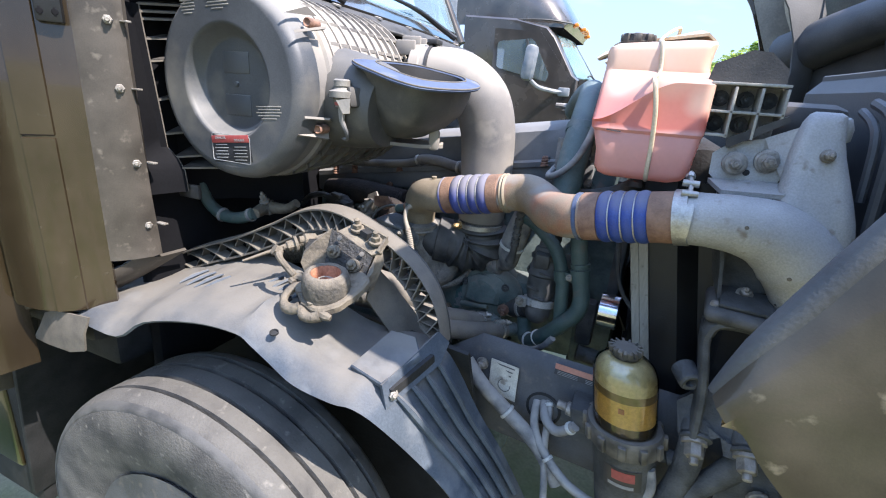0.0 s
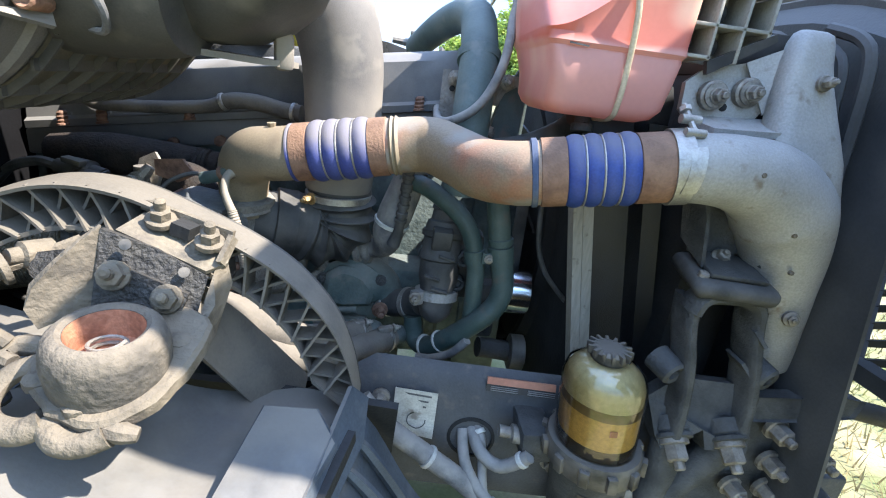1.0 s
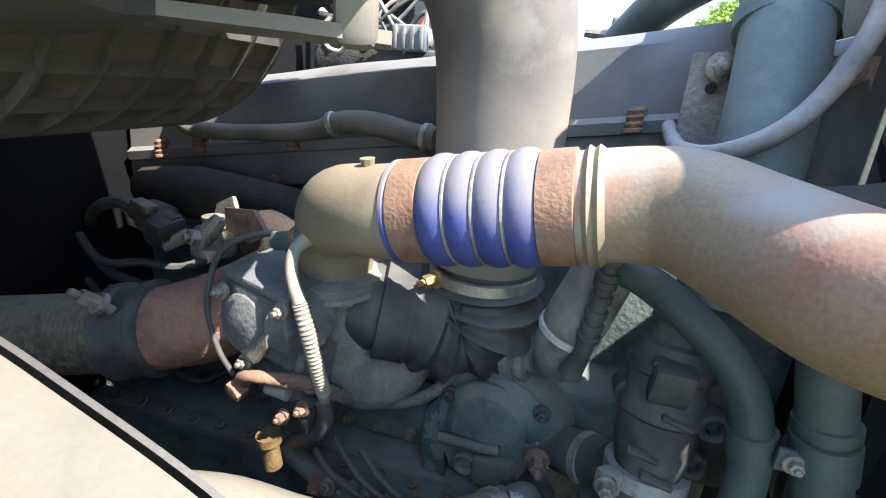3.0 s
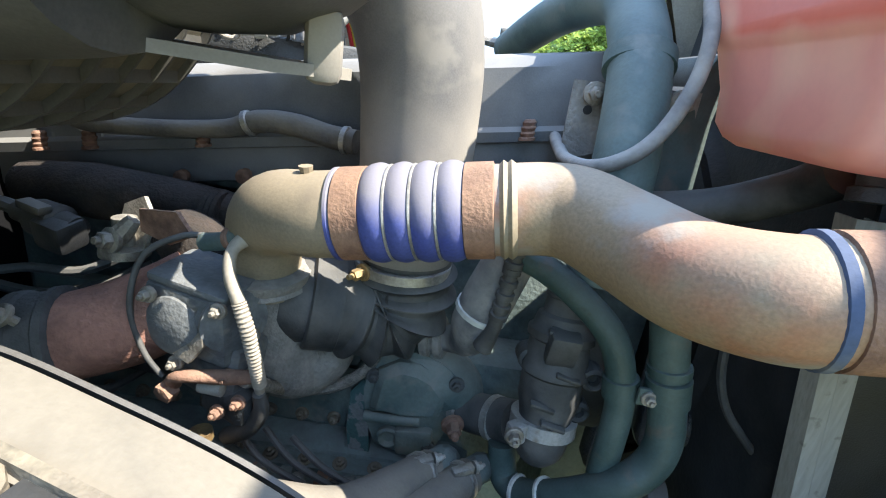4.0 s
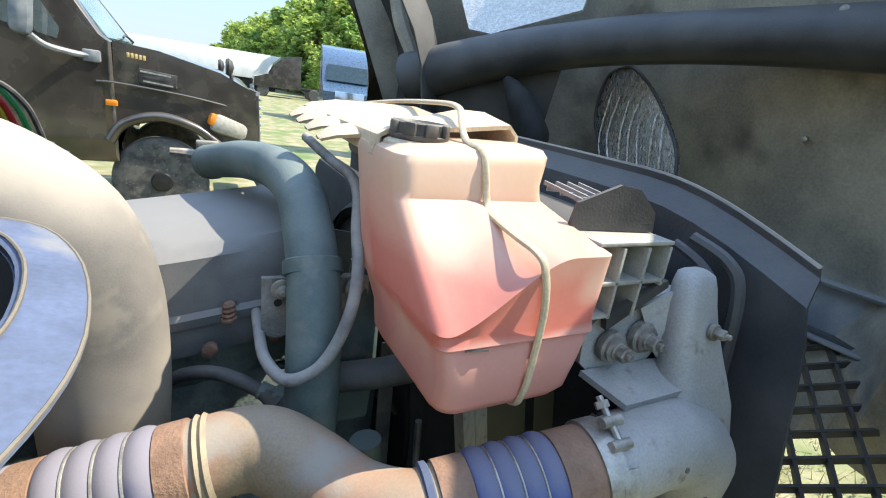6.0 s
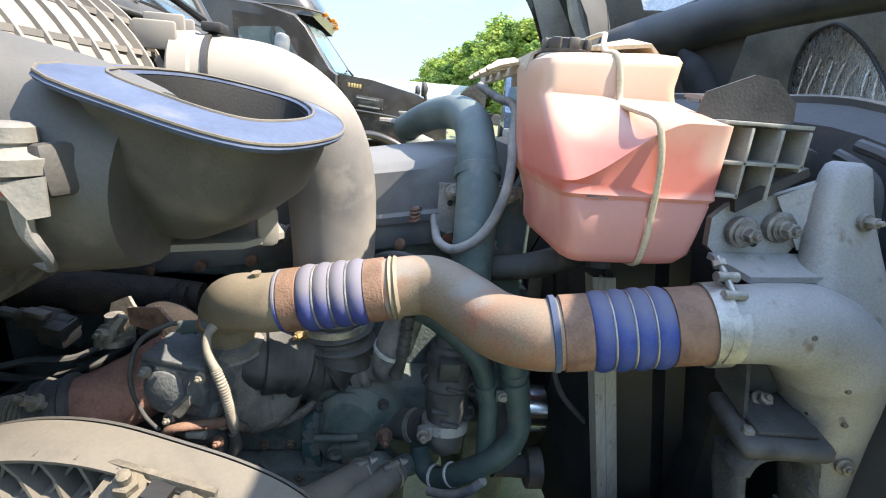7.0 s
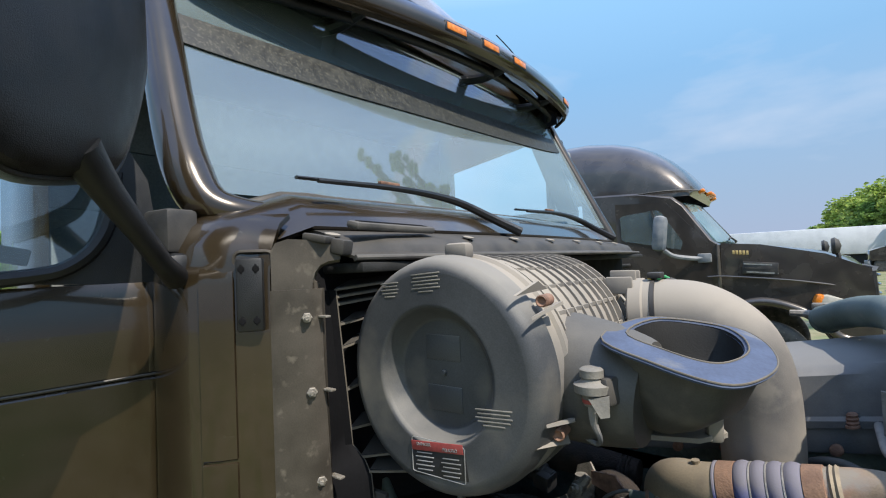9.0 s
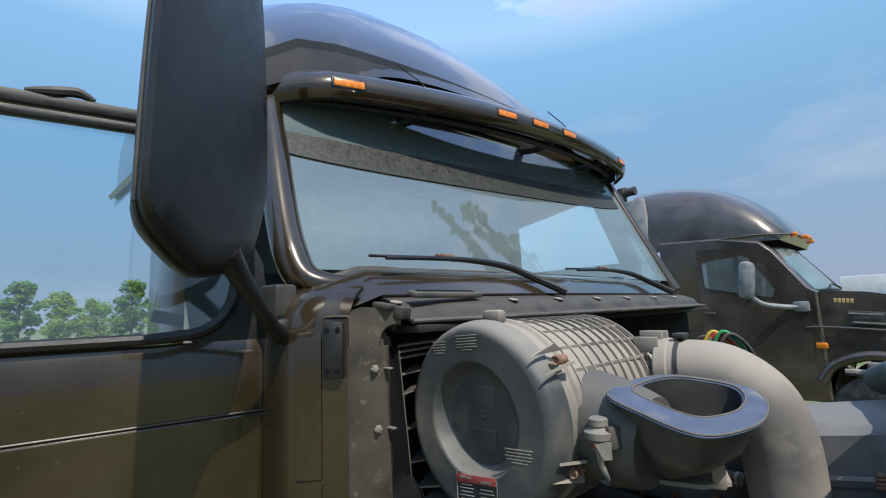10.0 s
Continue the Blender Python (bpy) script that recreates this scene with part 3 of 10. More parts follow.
    # skirt under the flange that turns over the wheel
    lip = smooth_line([(-1.052, 0.752, 1.262), (-1.075, 0.715, 1.238), (-1.11, 0.665, 1.205), (-1.16, 0.625, 1.170), (-1.24, 0.605, 1.140), (-1.36, 0.600, 1.095), (-1.50, 0.600, 1.02), (-1.56, 0.600, 0.92), (-1.58, 0.600, 0.78)], 4)
    s = Shape().sheet([[q + Vector((0, -0.004, 0.004)), q + Vector((0.0, 0.0, -0.012)), q + Vector((0.004, 0.03, -0.018)), q + Vector((0.006, 0.10, -0.02))] for q in lip], 0.008)
    part("wheel_arch_lip", s, M["bronze_dusty"], cab)
    for y, z in ((0.732, 1.779), (0.738, 1.645), (0.752, 1.483), (0.760, 1.335)):
        b = part("flange_bolt", Shape().bolt((-1.048, y, z), (0.80, -0.60, 0), 0.0095, 0.012), M["bolt"], cab)
        part("speed_nut", Shape().box((-1.028, y + 0.020, z), (0.030, 0.012, 0.004), 0.001), M["bolt"], b)
    # cover plate on the panel, with a moulded border
    ct, ou = Vector((-1.111, 0.664, 1.826)), Vector((0.76, -0.65, 0))
    al = Vector((0.65, 0.76, 0))
    hp = part("hinge_plate", Shape().box(ct + ou * 0.012, (0.044, 0.032, 0.128), 0.004, (0, 0, 49.5)), M["black_clean"], cab, "black plastic cover plate with four screw holes")
    for du in (-0.013, 0.011):
        for z in (-0.045, 0.045):
            part("screw_hole", Shape().lathe(ct + al * du + ou * 0.0282 + Vector((0, 0, z)), ou, [(0, 0.0062), (0.001, 0.0050), (0.0011, 0.002)], 10).box(ct + al * du + ou * 0.0285 + Vector((0, 0, z)), (0.004, 0.0012, 0.016), 0.0004, (0, 0, 49.5)), M["matt_black"], hp)
    o = [ct + al * (a + 0.004) + Vector((0, 0, 1)) * b + ou * 0.003 for a, b in rounded(0.066, 0.152, 0.012, 3)]
    part("hinge_plate_rim", Shape().tube(o + [o[0]], 0.0035, 6, 1, smooth=False), M["bronze_dusty"], hp)
    part("rain_gutter", Shape().tube([(-1.55, 0.655, 2.66), (-1.80, 0.640, 2.70), (-2.47, 0.640, 2.70)], 0.014, 8, 4), M["black_clean"], cab)
    part("side_wall", Shape().box((-2.48, 0.64, 1.75), (0.42, 0.05, 2.0), 0.02), M["bronze"], cab)
    part("far_side_wall", Shape().box((-2.35, 2.97, 1.485), (2.0, 0.05, 1.37), 0.02), M["bronze"], cab)
    part("far_side_post", Shape().box((-2.80, 2.955, 2.46), (1.10, 0.05, 0.66), 0.02), M["bronze"], cab)
    part("far_door_frame", Shape().plate([(-2.32, 2.93, 2.14), (-2.235, 2.93, 2.17), (-2.245, 2.93, 2.48), (-2.225, 2.93, 2.505), (-1.66, 2.93, 2.595), (-1.60, 2.93, 2.565), (-1.44, 2.93, 2.14), (-1.33, 2.93, 2.14), (-1.50, 2.93, 2.72), (-2.32, 2.93, 2.76)], 0.04), M["black_clean"], cab)
    # pillars beside the windscreen; the near one turns into the sill below the glass
    part("windscreen_pillar", Shape().tube([(-1.60, 0.700, 2.74), (-1.55, 0.688, 2.60), (-1.45, 0.668, 2.38), (-1.36, 0.652, 2.18), (-1.30, 0.648, 2.07), (-1.262, 0.664, 2.005), (-1.225, 0.715, 1.982), (-1.200, 0.80, 1.984), (-1.190, 0.95, 1.990)], [0.040, 0.044, 0.046, 0.047, 0.047, 0.044, 0.036, 0.026, 0.016], 16, 6), M["bronze"], cab)
    part("windscreen_pillar", Shape().tube([(-1.16, 2.94, 1.97), (-1.25, 2.935, 2.15), (-1.38, 2.925, 2.42), (-1.52, 2.915, 2.72)], 0.038, 12, 5), M["bronze"], cab)
    # body under the windscreen
    ys = [0.66 + (2.94 - 0.66) * k / 16 for k in range(17)]

    def edge_drop(y):
        u = abs(y - CY) / 1.14
        return max(0.0, u - 0.90) * 0.5
    s = Shape().sheet([[(arc_x(y, -1.055 - 0.12 * t, 0.075 - 0.02 * t), y, 1.945 + 0.075 * math.sin(math.pi * t / 2) - edge_drop(y)) for y in ys] for t in (0, 0.15, 0.35, 0.6, 0.85, 1.0)], 0.012)
    part("scuttle_panel", s, M["bronze"], cab)
    s = Shape().tube([(arc_x(y, -1.178, 0.055), y, 2.026 - edge_drop(y)) for y in ys], 0.012, 8, 2)
    part("windscreen_seal", s, M["bronze_dusty"], cab)
    # black cowl
    s = Shape().sheet([[(arc_x(y, x, 0.08), y, z) for y in ys[1:]] for x, z in ((-1.075, 1.952), (-1.030, 1.940), (-0.985, 1.925), (-0.972, 1.910), (-0.965, 1.895), (-0.935, 1.888), (-0.930, 1.880))], 0.006)
    cowl = part("cowl_cover", s, M["black"], cab, "dusty black plastic cowl with a grille of slots")
    part("vent_strip", Shape().box((-1.035, 0.965, 1.950), (0.034, 0.27, 0.016), 0.006, (0, 14, 3)), M["cowl_grey"], cowl)
    for k in range(29):
        for row in (-0.0055, 0.0055):
            part("vent_slot", Shape().box((-1.035 + row * 0.97 - 0.0004 * k + 0.0065, 0.850 + 0.0079 * k, 1.9585 - row * 0.24), (0.0075, 0.0042, 0.002), 0.0006, (0, 14, 0)), M["matt_black"], cowl)
    part("cowl_lip", Shape().tube([(arc_x(y, -0.930, 0.08), y, 1.884) for y in ys[1:]], 0.0055, 8, 2), M["cowl_grey"], cowl)
    for y in (0.800, 1.22, 1.45, 1.70, 1.95, 2.25, 2.55):
        part("cowl_screw", Shape().lathe((arc_x(y, -0.990, 0.08), y, 1.930), (0.25, 0, 1), [(0, 0.016), (0.003, 0.016), (0.005, 0.009), (0.002, 0.006)], 12), M["grey_plastic"], cowl)
    s = Shape().box((-1.035, 0.755, 1.922), (0.05, 0.04, 0.014), 0.004, (0, 12, 20)).box((-1.008, 0.785, 1.905), (0.03, 0.04, 0.03), 0.006, (0, 12, 20))
    part("cowl_bracket", s, M["black"], cowl)
    # windscreen
    def pane_x(y, z):
        return -1.18 - 0.47 * (z - 2.03) - 0.042 * ((y - 1.79) / 1.1) ** 2 + 0.040 * (y - 1.79)

    def pane_row(z, lo, hi, proud=0.0):
        return [(pane_x(y, z) + proud, y, z) for y in [lo + (hi - lo) * k / 28 for k in range(29)]]
    s = Shape().rings([pane_row(z, 0.675 + 0.02 * (z - 2.03), 2.925 - 0.02 * (z - 2.03)) for z in [2.73 - 0.70 * k / 14 for k in range(15)]], closed=False, caps=False)
    ws = part("windscreen", s, M["glass"], cab, "wide curved windscreen with a dusty tint band")
    if ws.data.polygons[0].normal.x < 0:
        ws.data.flip_normals()   # the pane faces forwards
    rows = []
    for k in range(6):
        t = k / 5
        rows.append([(pane_x(y, z) + 0.004, y, z) for y, z in [(0.69 + 2.12 * m / 32, 2.385 + 0.085 * (m / 32) ** 2 + 0.018 * (abs(m - 16) / 16) ** 6 + (0.105 - 0.02 * (abs(m - 16) / 16) ** 4) * t) for m in range(33)]])
    part("tint_band", Shape().sheet(rows, 0.002), M["shade_band"], ws)
    # wipers
    for dy, ln in ((0.0, 1.0), (0.98, 0.9)):
        s = Shape().tube([(-1.125, 0.83 + dy, 2.052), (-1.13, 1.10 + dy, 2.062), (-1.125, 1.33 + dy, 2.050), (-1.07, 1.45 + dy, 2.00), (-1.01, 1.52 + dy, 1.955)], [0.005, 0.008, 0.012, 0.014, 0.016], 8, 5)
        w = part("wiper_arm", s, M["black_clean"], cab)
        part("wiper_blade", Shape().tube([(-1.158, 0.80 + dy, 2.060), (-1.140, 1.10 + dy, 2.066), (-1.150, 1.34 + dy, 2.064)], 0.007, 8, 5, flat=0.6), M["black_clean"], w)
        part("rusty_clip", Shape().box((-1.135, 1.06 + dy, 2.072), (0.012, 0.07, 0.008), 0.002), M["rust"], w)
    # sun visor
    us = [-1 + 2 * k / 28 for k in range(29)]

    def vis(u, dx, dz):
        end = max(0.0, abs(u) - 0.84) / 0.16
        return (-1.255 - 0.15 * u * u - 0.09 * end * end + 0.055 * u + dx, 1.79 + 1.11 * u, 2.722 + 0.040 * u - 0.022 * u * u + dz - 0.012 * end * end)
    prof = [(-0.006, -0.052), (0.006, -0.050), (0.014, -0.040), (0.016, -0.012), (0.004, 0.014), (-0.03, 0.036), (-0.07, 0.056), (-0.12, 0.076), (-0.155, 0.086)]
    s = Shape().sheet([[vis(u, dx, dz) for u in us] for dx, dz in prof], 0.014)
    visor = part("sun_visor", s, M["bronze"], cab, "brown fibreglass sun visor with amber marker lamps")
    part("visor_rail", Shape().tube([vis(u, -0.090, -0.040) for u in us[1:-1]], 0.017, 10, 1, smooth=False), M["black_clean"], visor)
    part("visor_end", Shape().plate([vis(0.985, 0.0, -0.05), vis(0.985, 0.0, 0.01), vis(0.985, -0.12, 0.06), vis(0.985, -0.20, 0.02), vis(0.985, -0.10, -0.06)], 0.02), M["black_clean"], visor)
    for y in (1.22, 1.98, 2.52):
        u = (y - 1.79) / 1.11
        part("visor_bracket", Shape().tube([vis(u, -0.012, -0.030), vis(u, -0.060, -0.036), vis(u, -0.150, -0.040), vis(u, -0.260, -0.020)], [0.012, 0.016, 0.022, 0.022], 8, 3), M["black_clean"], visor)
    for u in (-0.815, -0.205, -0.012, 0.195, 0.79):
        x, y, z = vis(u, 0.028, -0.016)
        turn = -math.degrees(math.atan2(-0.30 * u + 0.055, 1.11))
        ml = part("marker_lamp", Shape().box((x, y, z), (0.012, 0.105, 0.026), 0.004, (2, 0, turn)), M["amber"], visor, "amber marker lamp")
        part("lamp_bezel", Shape().box((x - 0.003, y, z), (0.012, 0.120, 0.038), 0.004, (2, 0, turn)), M["black_clean"], ml)
    for y in (1.20, 2.06):
        x, yy, z = vis((y - 1.79) / 1.11, -0.01, 0.028)
        part("visor_antenna", Shape().tube([(x, y, z), (x - 0.01, y - 0.02, z + 0.03), (x - 0.03, y - 0.12, z + 0.075)], 0.0025, 6, 3).box((x, y, z), (0.014, 0.014, 0.014), 0.003), M["black_clean"], visor)
    # roof and its raised fairing
    s = Shape().sheet([[(-1.50 - 2.4 * t, CY + 1.17 * u, 2.80 + 0.10 * (1 - u * u) + 0.05 * t - 0.10 * max(0, abs(u) - 0.85) / 0.15) for u in [-1 + k / 8 for k in range(17)]] for t in (0, 0.1, 0.3, 0.6, 1.0)], 0.03)
    s.sheet([[(-1.50 + 0.010 * v, CY + 1.17 * u, 2.80 + 0.10 * (1 - u * u) - 0.10 * max(0, abs(u) - 0.85) / 0.15 - (0.09 + 0.08 * (1 - u * u)) * v) for u in [-1 + k / 8 for k in range(17)]] for v in (0, 0.3, 1.0)], 0.02)
    part("roof", s, M["bronze"], cab)
    rings = []
    for x, w, h in ((-1.47, 0.80, 0.05), (-1.55, 0.92, 0.20), (-1.70, 1.00, 0.38), (-1.95, 1.06, 0.64), (-2.25, 1.10, 0.88), (-2.7, 1.13, 1.14), (-3.2, 1.15, 1.28), (-3.9, 1.15, 1.34)):
        rings.append([(x, CY + w * math.cos(a), 2.70 + (h + 0.12) * math.sin(a) ** 0.75) for a in [math.pi * k / 18 for k in range(19)]])
    s = Shape().rings(rings, closed=False, caps=False)
    part("roof_fairing", s, M["bronze"], cab, "rounded brown roof fairing")
    # sill step and fuel-side skirt below the door, behind the wheel
    part("lower_skirt", Shape().box((-2.30, 0.66, 0.72), (1.30, 0.05, 0.60), 0.02), M["bronze"], cab)
    part("step_box", Shape().box((-1.75, 0.80, 0.62), (0.30, 0.30, 0.70), 0.03), M["void"], cab)
    part("cab_underside", Shape().box((-1.95, 1.80, 0.98), (1.6, 2.2, 0.10), 0.02), M["void"], cab)
    # interior and firewall
    part("dashboard", Shape().box((-1.45, CY, 1.93), (0.50, 2.15, 0.14), 0.05), M["cabin"], cab)
    part("steering_column", Shape().box((-1.72, 2.40, 1.95), (0.25, 0.22, 0.22), 0.06), M["cabin"], cab)
    bw = part("cab_back_wall", Shape().box((-2.62, CY, 1.45), (0.06, 2.30, 1.40), 0.02), M["cabin_tan"], cab)
    for dy, zz, wy, hz in ((0, 2.275, 2.30, 0.26), (0, 2.58, 2.30, 0.35)):
        part("back_wall_panel", Shape().box((-2.62, CY + dy, zz), (0.06, wy, hz), 0.01), M["cabin_tan"], bw)
    part("headliner", Shape().box((-2.12, CY, 2.745), (1.0, 2.05, 0.03), 0.01), M["cabin"], cab)
    part("cab_floor", Shape().box((-1.9, CY, 1.05), (1.5, 2.3, 0.05), 0.02), M["cabin"], cab)
    for y in (1.15, 2.45):
        part("seat_back", Shape().box((-2.35, y, 1.75), (0.16, 0.50, 0.75), 0.06, (0, -8, 0)), M["cabin"], cab)
    # firewall coloured near-black for the shade deep in the bay
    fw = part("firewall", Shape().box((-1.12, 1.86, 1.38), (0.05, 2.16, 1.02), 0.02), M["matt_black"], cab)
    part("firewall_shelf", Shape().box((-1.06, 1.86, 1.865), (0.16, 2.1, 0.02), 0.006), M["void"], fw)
    # louvred inner panel beside the air cleaner
    def post(z):
        k = (1.823 - z) / 0.42
        out = 0.045 * max(0.0, min(1.0, (1.505 - z) / 0.035))
        return -1.061 - 0.012 * k + out, 0.811 + 0.050 * k
    zl = [1.402 + 0.421 * k / 16 for k in range(17)]
    # post and backing sheets carry the recess's shade in their colour
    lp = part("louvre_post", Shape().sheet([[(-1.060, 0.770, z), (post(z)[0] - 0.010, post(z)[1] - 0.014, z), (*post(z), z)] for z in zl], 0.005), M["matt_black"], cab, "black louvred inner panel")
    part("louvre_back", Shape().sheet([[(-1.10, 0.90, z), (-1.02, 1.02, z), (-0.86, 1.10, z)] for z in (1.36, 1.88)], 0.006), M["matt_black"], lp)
    part("louvre_edge", Shape().tube([(post(z)[0] + 0.001, post(z)[1] - 0.001, z) for z in zl], 0.0030, 6, 1, smooth=False), M["truss"], lp)
    for z in (1.823, 1.808, 1.793, 1.753, 1.706, 1.620, 1.540, 1.487, 1.462):
        px0, py0 = post(z)
        gap = math.sqrt(max(0.0, 0.216 ** 2 - (z - AZ) ** 2))
        end = max(px0 + 0.004, min(-0.90, AX - gap - 0.006))
        sl = part("louvre_slat", Shape().sheet([[(px0, py0, z), (end, 0.905, z + 0.010)], [(px0 - 0.03, py0 + 0.07, z + 0.014), (end - 0.02, 0.975, z + 0.022)]], 0.004), M["black"], lp)
        part("slat_edge", Shape().clip_bar((px0, py0 - 0.003, z), (end, 0.902, z + 0.010), 0.0030, 0.0042), M["truss"], sl)
    part("louvre_foot", Shape().box((-1.035, 0.872, 1.400), (0.07, 0.012, 0.035), 0.003), M["black"], lp)
    return cab


build_cab()


# ---- door, swung open on its front hinges ----
def build_door():
    door = thing("open_door", "brown truck door swung wide open, window closed", "door", at=(-1.40, 0.25, 0.9))
    swing = Matrix.Translation((-1.315, 0.612, 0)) @ Matrix.Rotation(radians(80), 4, "Z")
    zs = (0.95, 1.2, 1.40, 1.56, 1.64, 1.675, 1.682, 1.69, 1.72, 1.78, 1.83, 1.855)
    bulge = (0, -0.004, -0.008, -0.014, -0.018, -0.020, -0.014, -0.014, -0.016, -0.016, -0.010, 0.0)
    s = Shape().sheet([[(-0.005 - 1.0 * u, b, z) for u in (0, 0.01, 0.3, 0.6, 0.98, 1.0)] for z, b in zip(zs, bulge)], 0.05)
    part("door_skin", s.moved(swing), M["bronze"], door, "glossy brown door skin with a crease line")
    part("crease_trim", Shape().tube([(-0.02, -0.0175, 1.684), (-0.99, -0.0175, 1.684)], 0.0026, 6, 2).moved(swing), M["bronze_dusty"], door)
    part("window_seal", Shape().tube([(-0.085, -0.006, 2.06), (-0.100, -0.008, 1.955), (-0.145, -0.010, 1.893), (-0.22, -0.010, 1.872), (-0.40, -0.010, 1.868), (-0.99, -0.010, 1.868)], 0.013, 8, 5).moved(swing), M["black_clean"], door)
    part("window_pane", Shape().plate([(-0.09, 0.010, 2.06), (-0.105, 0.010, 1.955), (-0.150, 0.010, 1.893), (-0.22, 0.010, 1.872), (-0.97, 0.010, 1.866), (-0.97, 0.030, 2.355), (-0.25, 0.030, 2.355)], 0.005).moved(swing), M["side_glass"], door, "clear side window")
    part("front_frame", Shape().plate([(-0.005, 0.004, 1.85), (-0.20, 0.004, 1.86), (-0.12, 0.004, 1.90), (-0.095, 0.004, 1.97), (-0.085, 0.006, 2.06), (-0.245, 0.026, 2.36), (-0.215, 0.026, 2.40), (-0.03, 0.006, 2.05)], 0.03).moved(swing), M["black_clean"], door)
    part("top_frame", Shape().box((-0.60, 0.030, 2.395), (0.80, 0.035, 0.030), 0.006).box((-0.60, 0.022, 2.362), (0.80, 0.028, 0.022), 0.006).moved(swing), M["black_clean"], door)
    part("torn_seal", Shape().tube([(-0.40, 0.02, 2.412), (-0.43, 0.02, 2.425), (-0.47, 0.015, 2.418), (-0.52, 0.02, 2.412)], [0.006, 0.012, 0.012, 0.006], 8).moved(swing), M["black"], door)
    part("rear_frame", Shape().box((-0.985, 0.02, 2.11), (0.03, 0.04, 0.54), 0.006).moved(swing), M["black_clean"], door)
    part("latch_plate", Shape().box((-0.235, 0.08, 1.915), (0.07, 0.02, 0.030), 0.004, (0, 14, 0)).moved(swing), M["black"], door)


build_door()


# ---- side mirror ----
def build_mirror():
    mir = thing("side_mirror", "large black plastic truck mirror on a curved arm", "mirror", at=(-1.22, 0.55, 1.90))
    o, u, w = Vector((-0.857, 0.213, 0)), Vector((-0.677, 0.736, 0)), Vector((0.995, -0.10, 0))
    outline = smooth_line([(0.0, 2.075, 0), (0.012, 2.36, 0), (0.040, 2.64, 0), (0.075, 2.715, 0), (0.20, 2.735, 0), (0.325, 2.72, 0), (0.372, 2.65, 0), (0.398, 2.48, 0), (0.412, 2.25, 0), (0.405, 2.165, 0), (0.350, 2.045, 0), (0.300, 2.008, 0), (0.170, 1.982, 0), (0.105, 1.992, 0), (0.020, 2.040, 0), (0.0, 2.075, 0)], 4)[:-1]
    mid = Vector((0.205, 2.37, 0))
    outline = [Vector((mid.x + (q.x - mid.x) * 1.02, q.y, 0)) for q in outline]

    def ring(k, depth, push=0.0):
        return [o + u * (mid.x + (q.x - mid.x) * k + push) + Vector((0, 0, mid.y + (q.y - mid.y) * (1 - (1 - k) * 0.55))) + w * depth for q in outline]
    part("housing", Shape().rings([ring(0.97, -0.115), ring(1.0, -0.10), ring(1.0, -0.055), ring(0.985, -0.045), ring(0.985, -0.04), ring(0.965, -0.012), ring(0.90, 0.004), ring(0.72, 0.014), ring(0.3, 0.018)]), M["black_clean"], mir)
    part("housing_seam", Shape().tube([q + w * 0.0 for q in ring(0.993, -0.045)] + [ring(0.993, -0.045)[0]], 0.0035, 6, 1, smooth=False), M["black"], mir)
    g = [o + u * (mid.x + (q.x - mid.x) * 0.9) + Vector((0, 0, mid.y + (q.y - mid.y) * 0.93)) - w * 0.116 for q in outline]
    part("mirror_glass", Shape().plate(g, 0.003), M["chrome"], mir)
    part("arm", Shape().tube([(-1.04, 0.39, 2.03), (-1.07, 0.43, 1.985), (-1.11, 0.485, 1.93), (-1.155, 0.535, 1.885), (-1.20, 0.575, 1.862)], [0.028, 0.021, 0.017, 0.017, 0.022], 12), M["black_clean"], mir)
    part("mount", Shape().box((-1.250, 0.590, 1.945), (0.075, 0.060, 0.080), 0.008, (0, 0, 8)), M["black"], mir)
    part("mount_foot", Shape().box((-1.215, 0.585, 1.875), (0.05, 0.05, 0.06), 0.015), M["black_clean"], mir)


build_mirror()


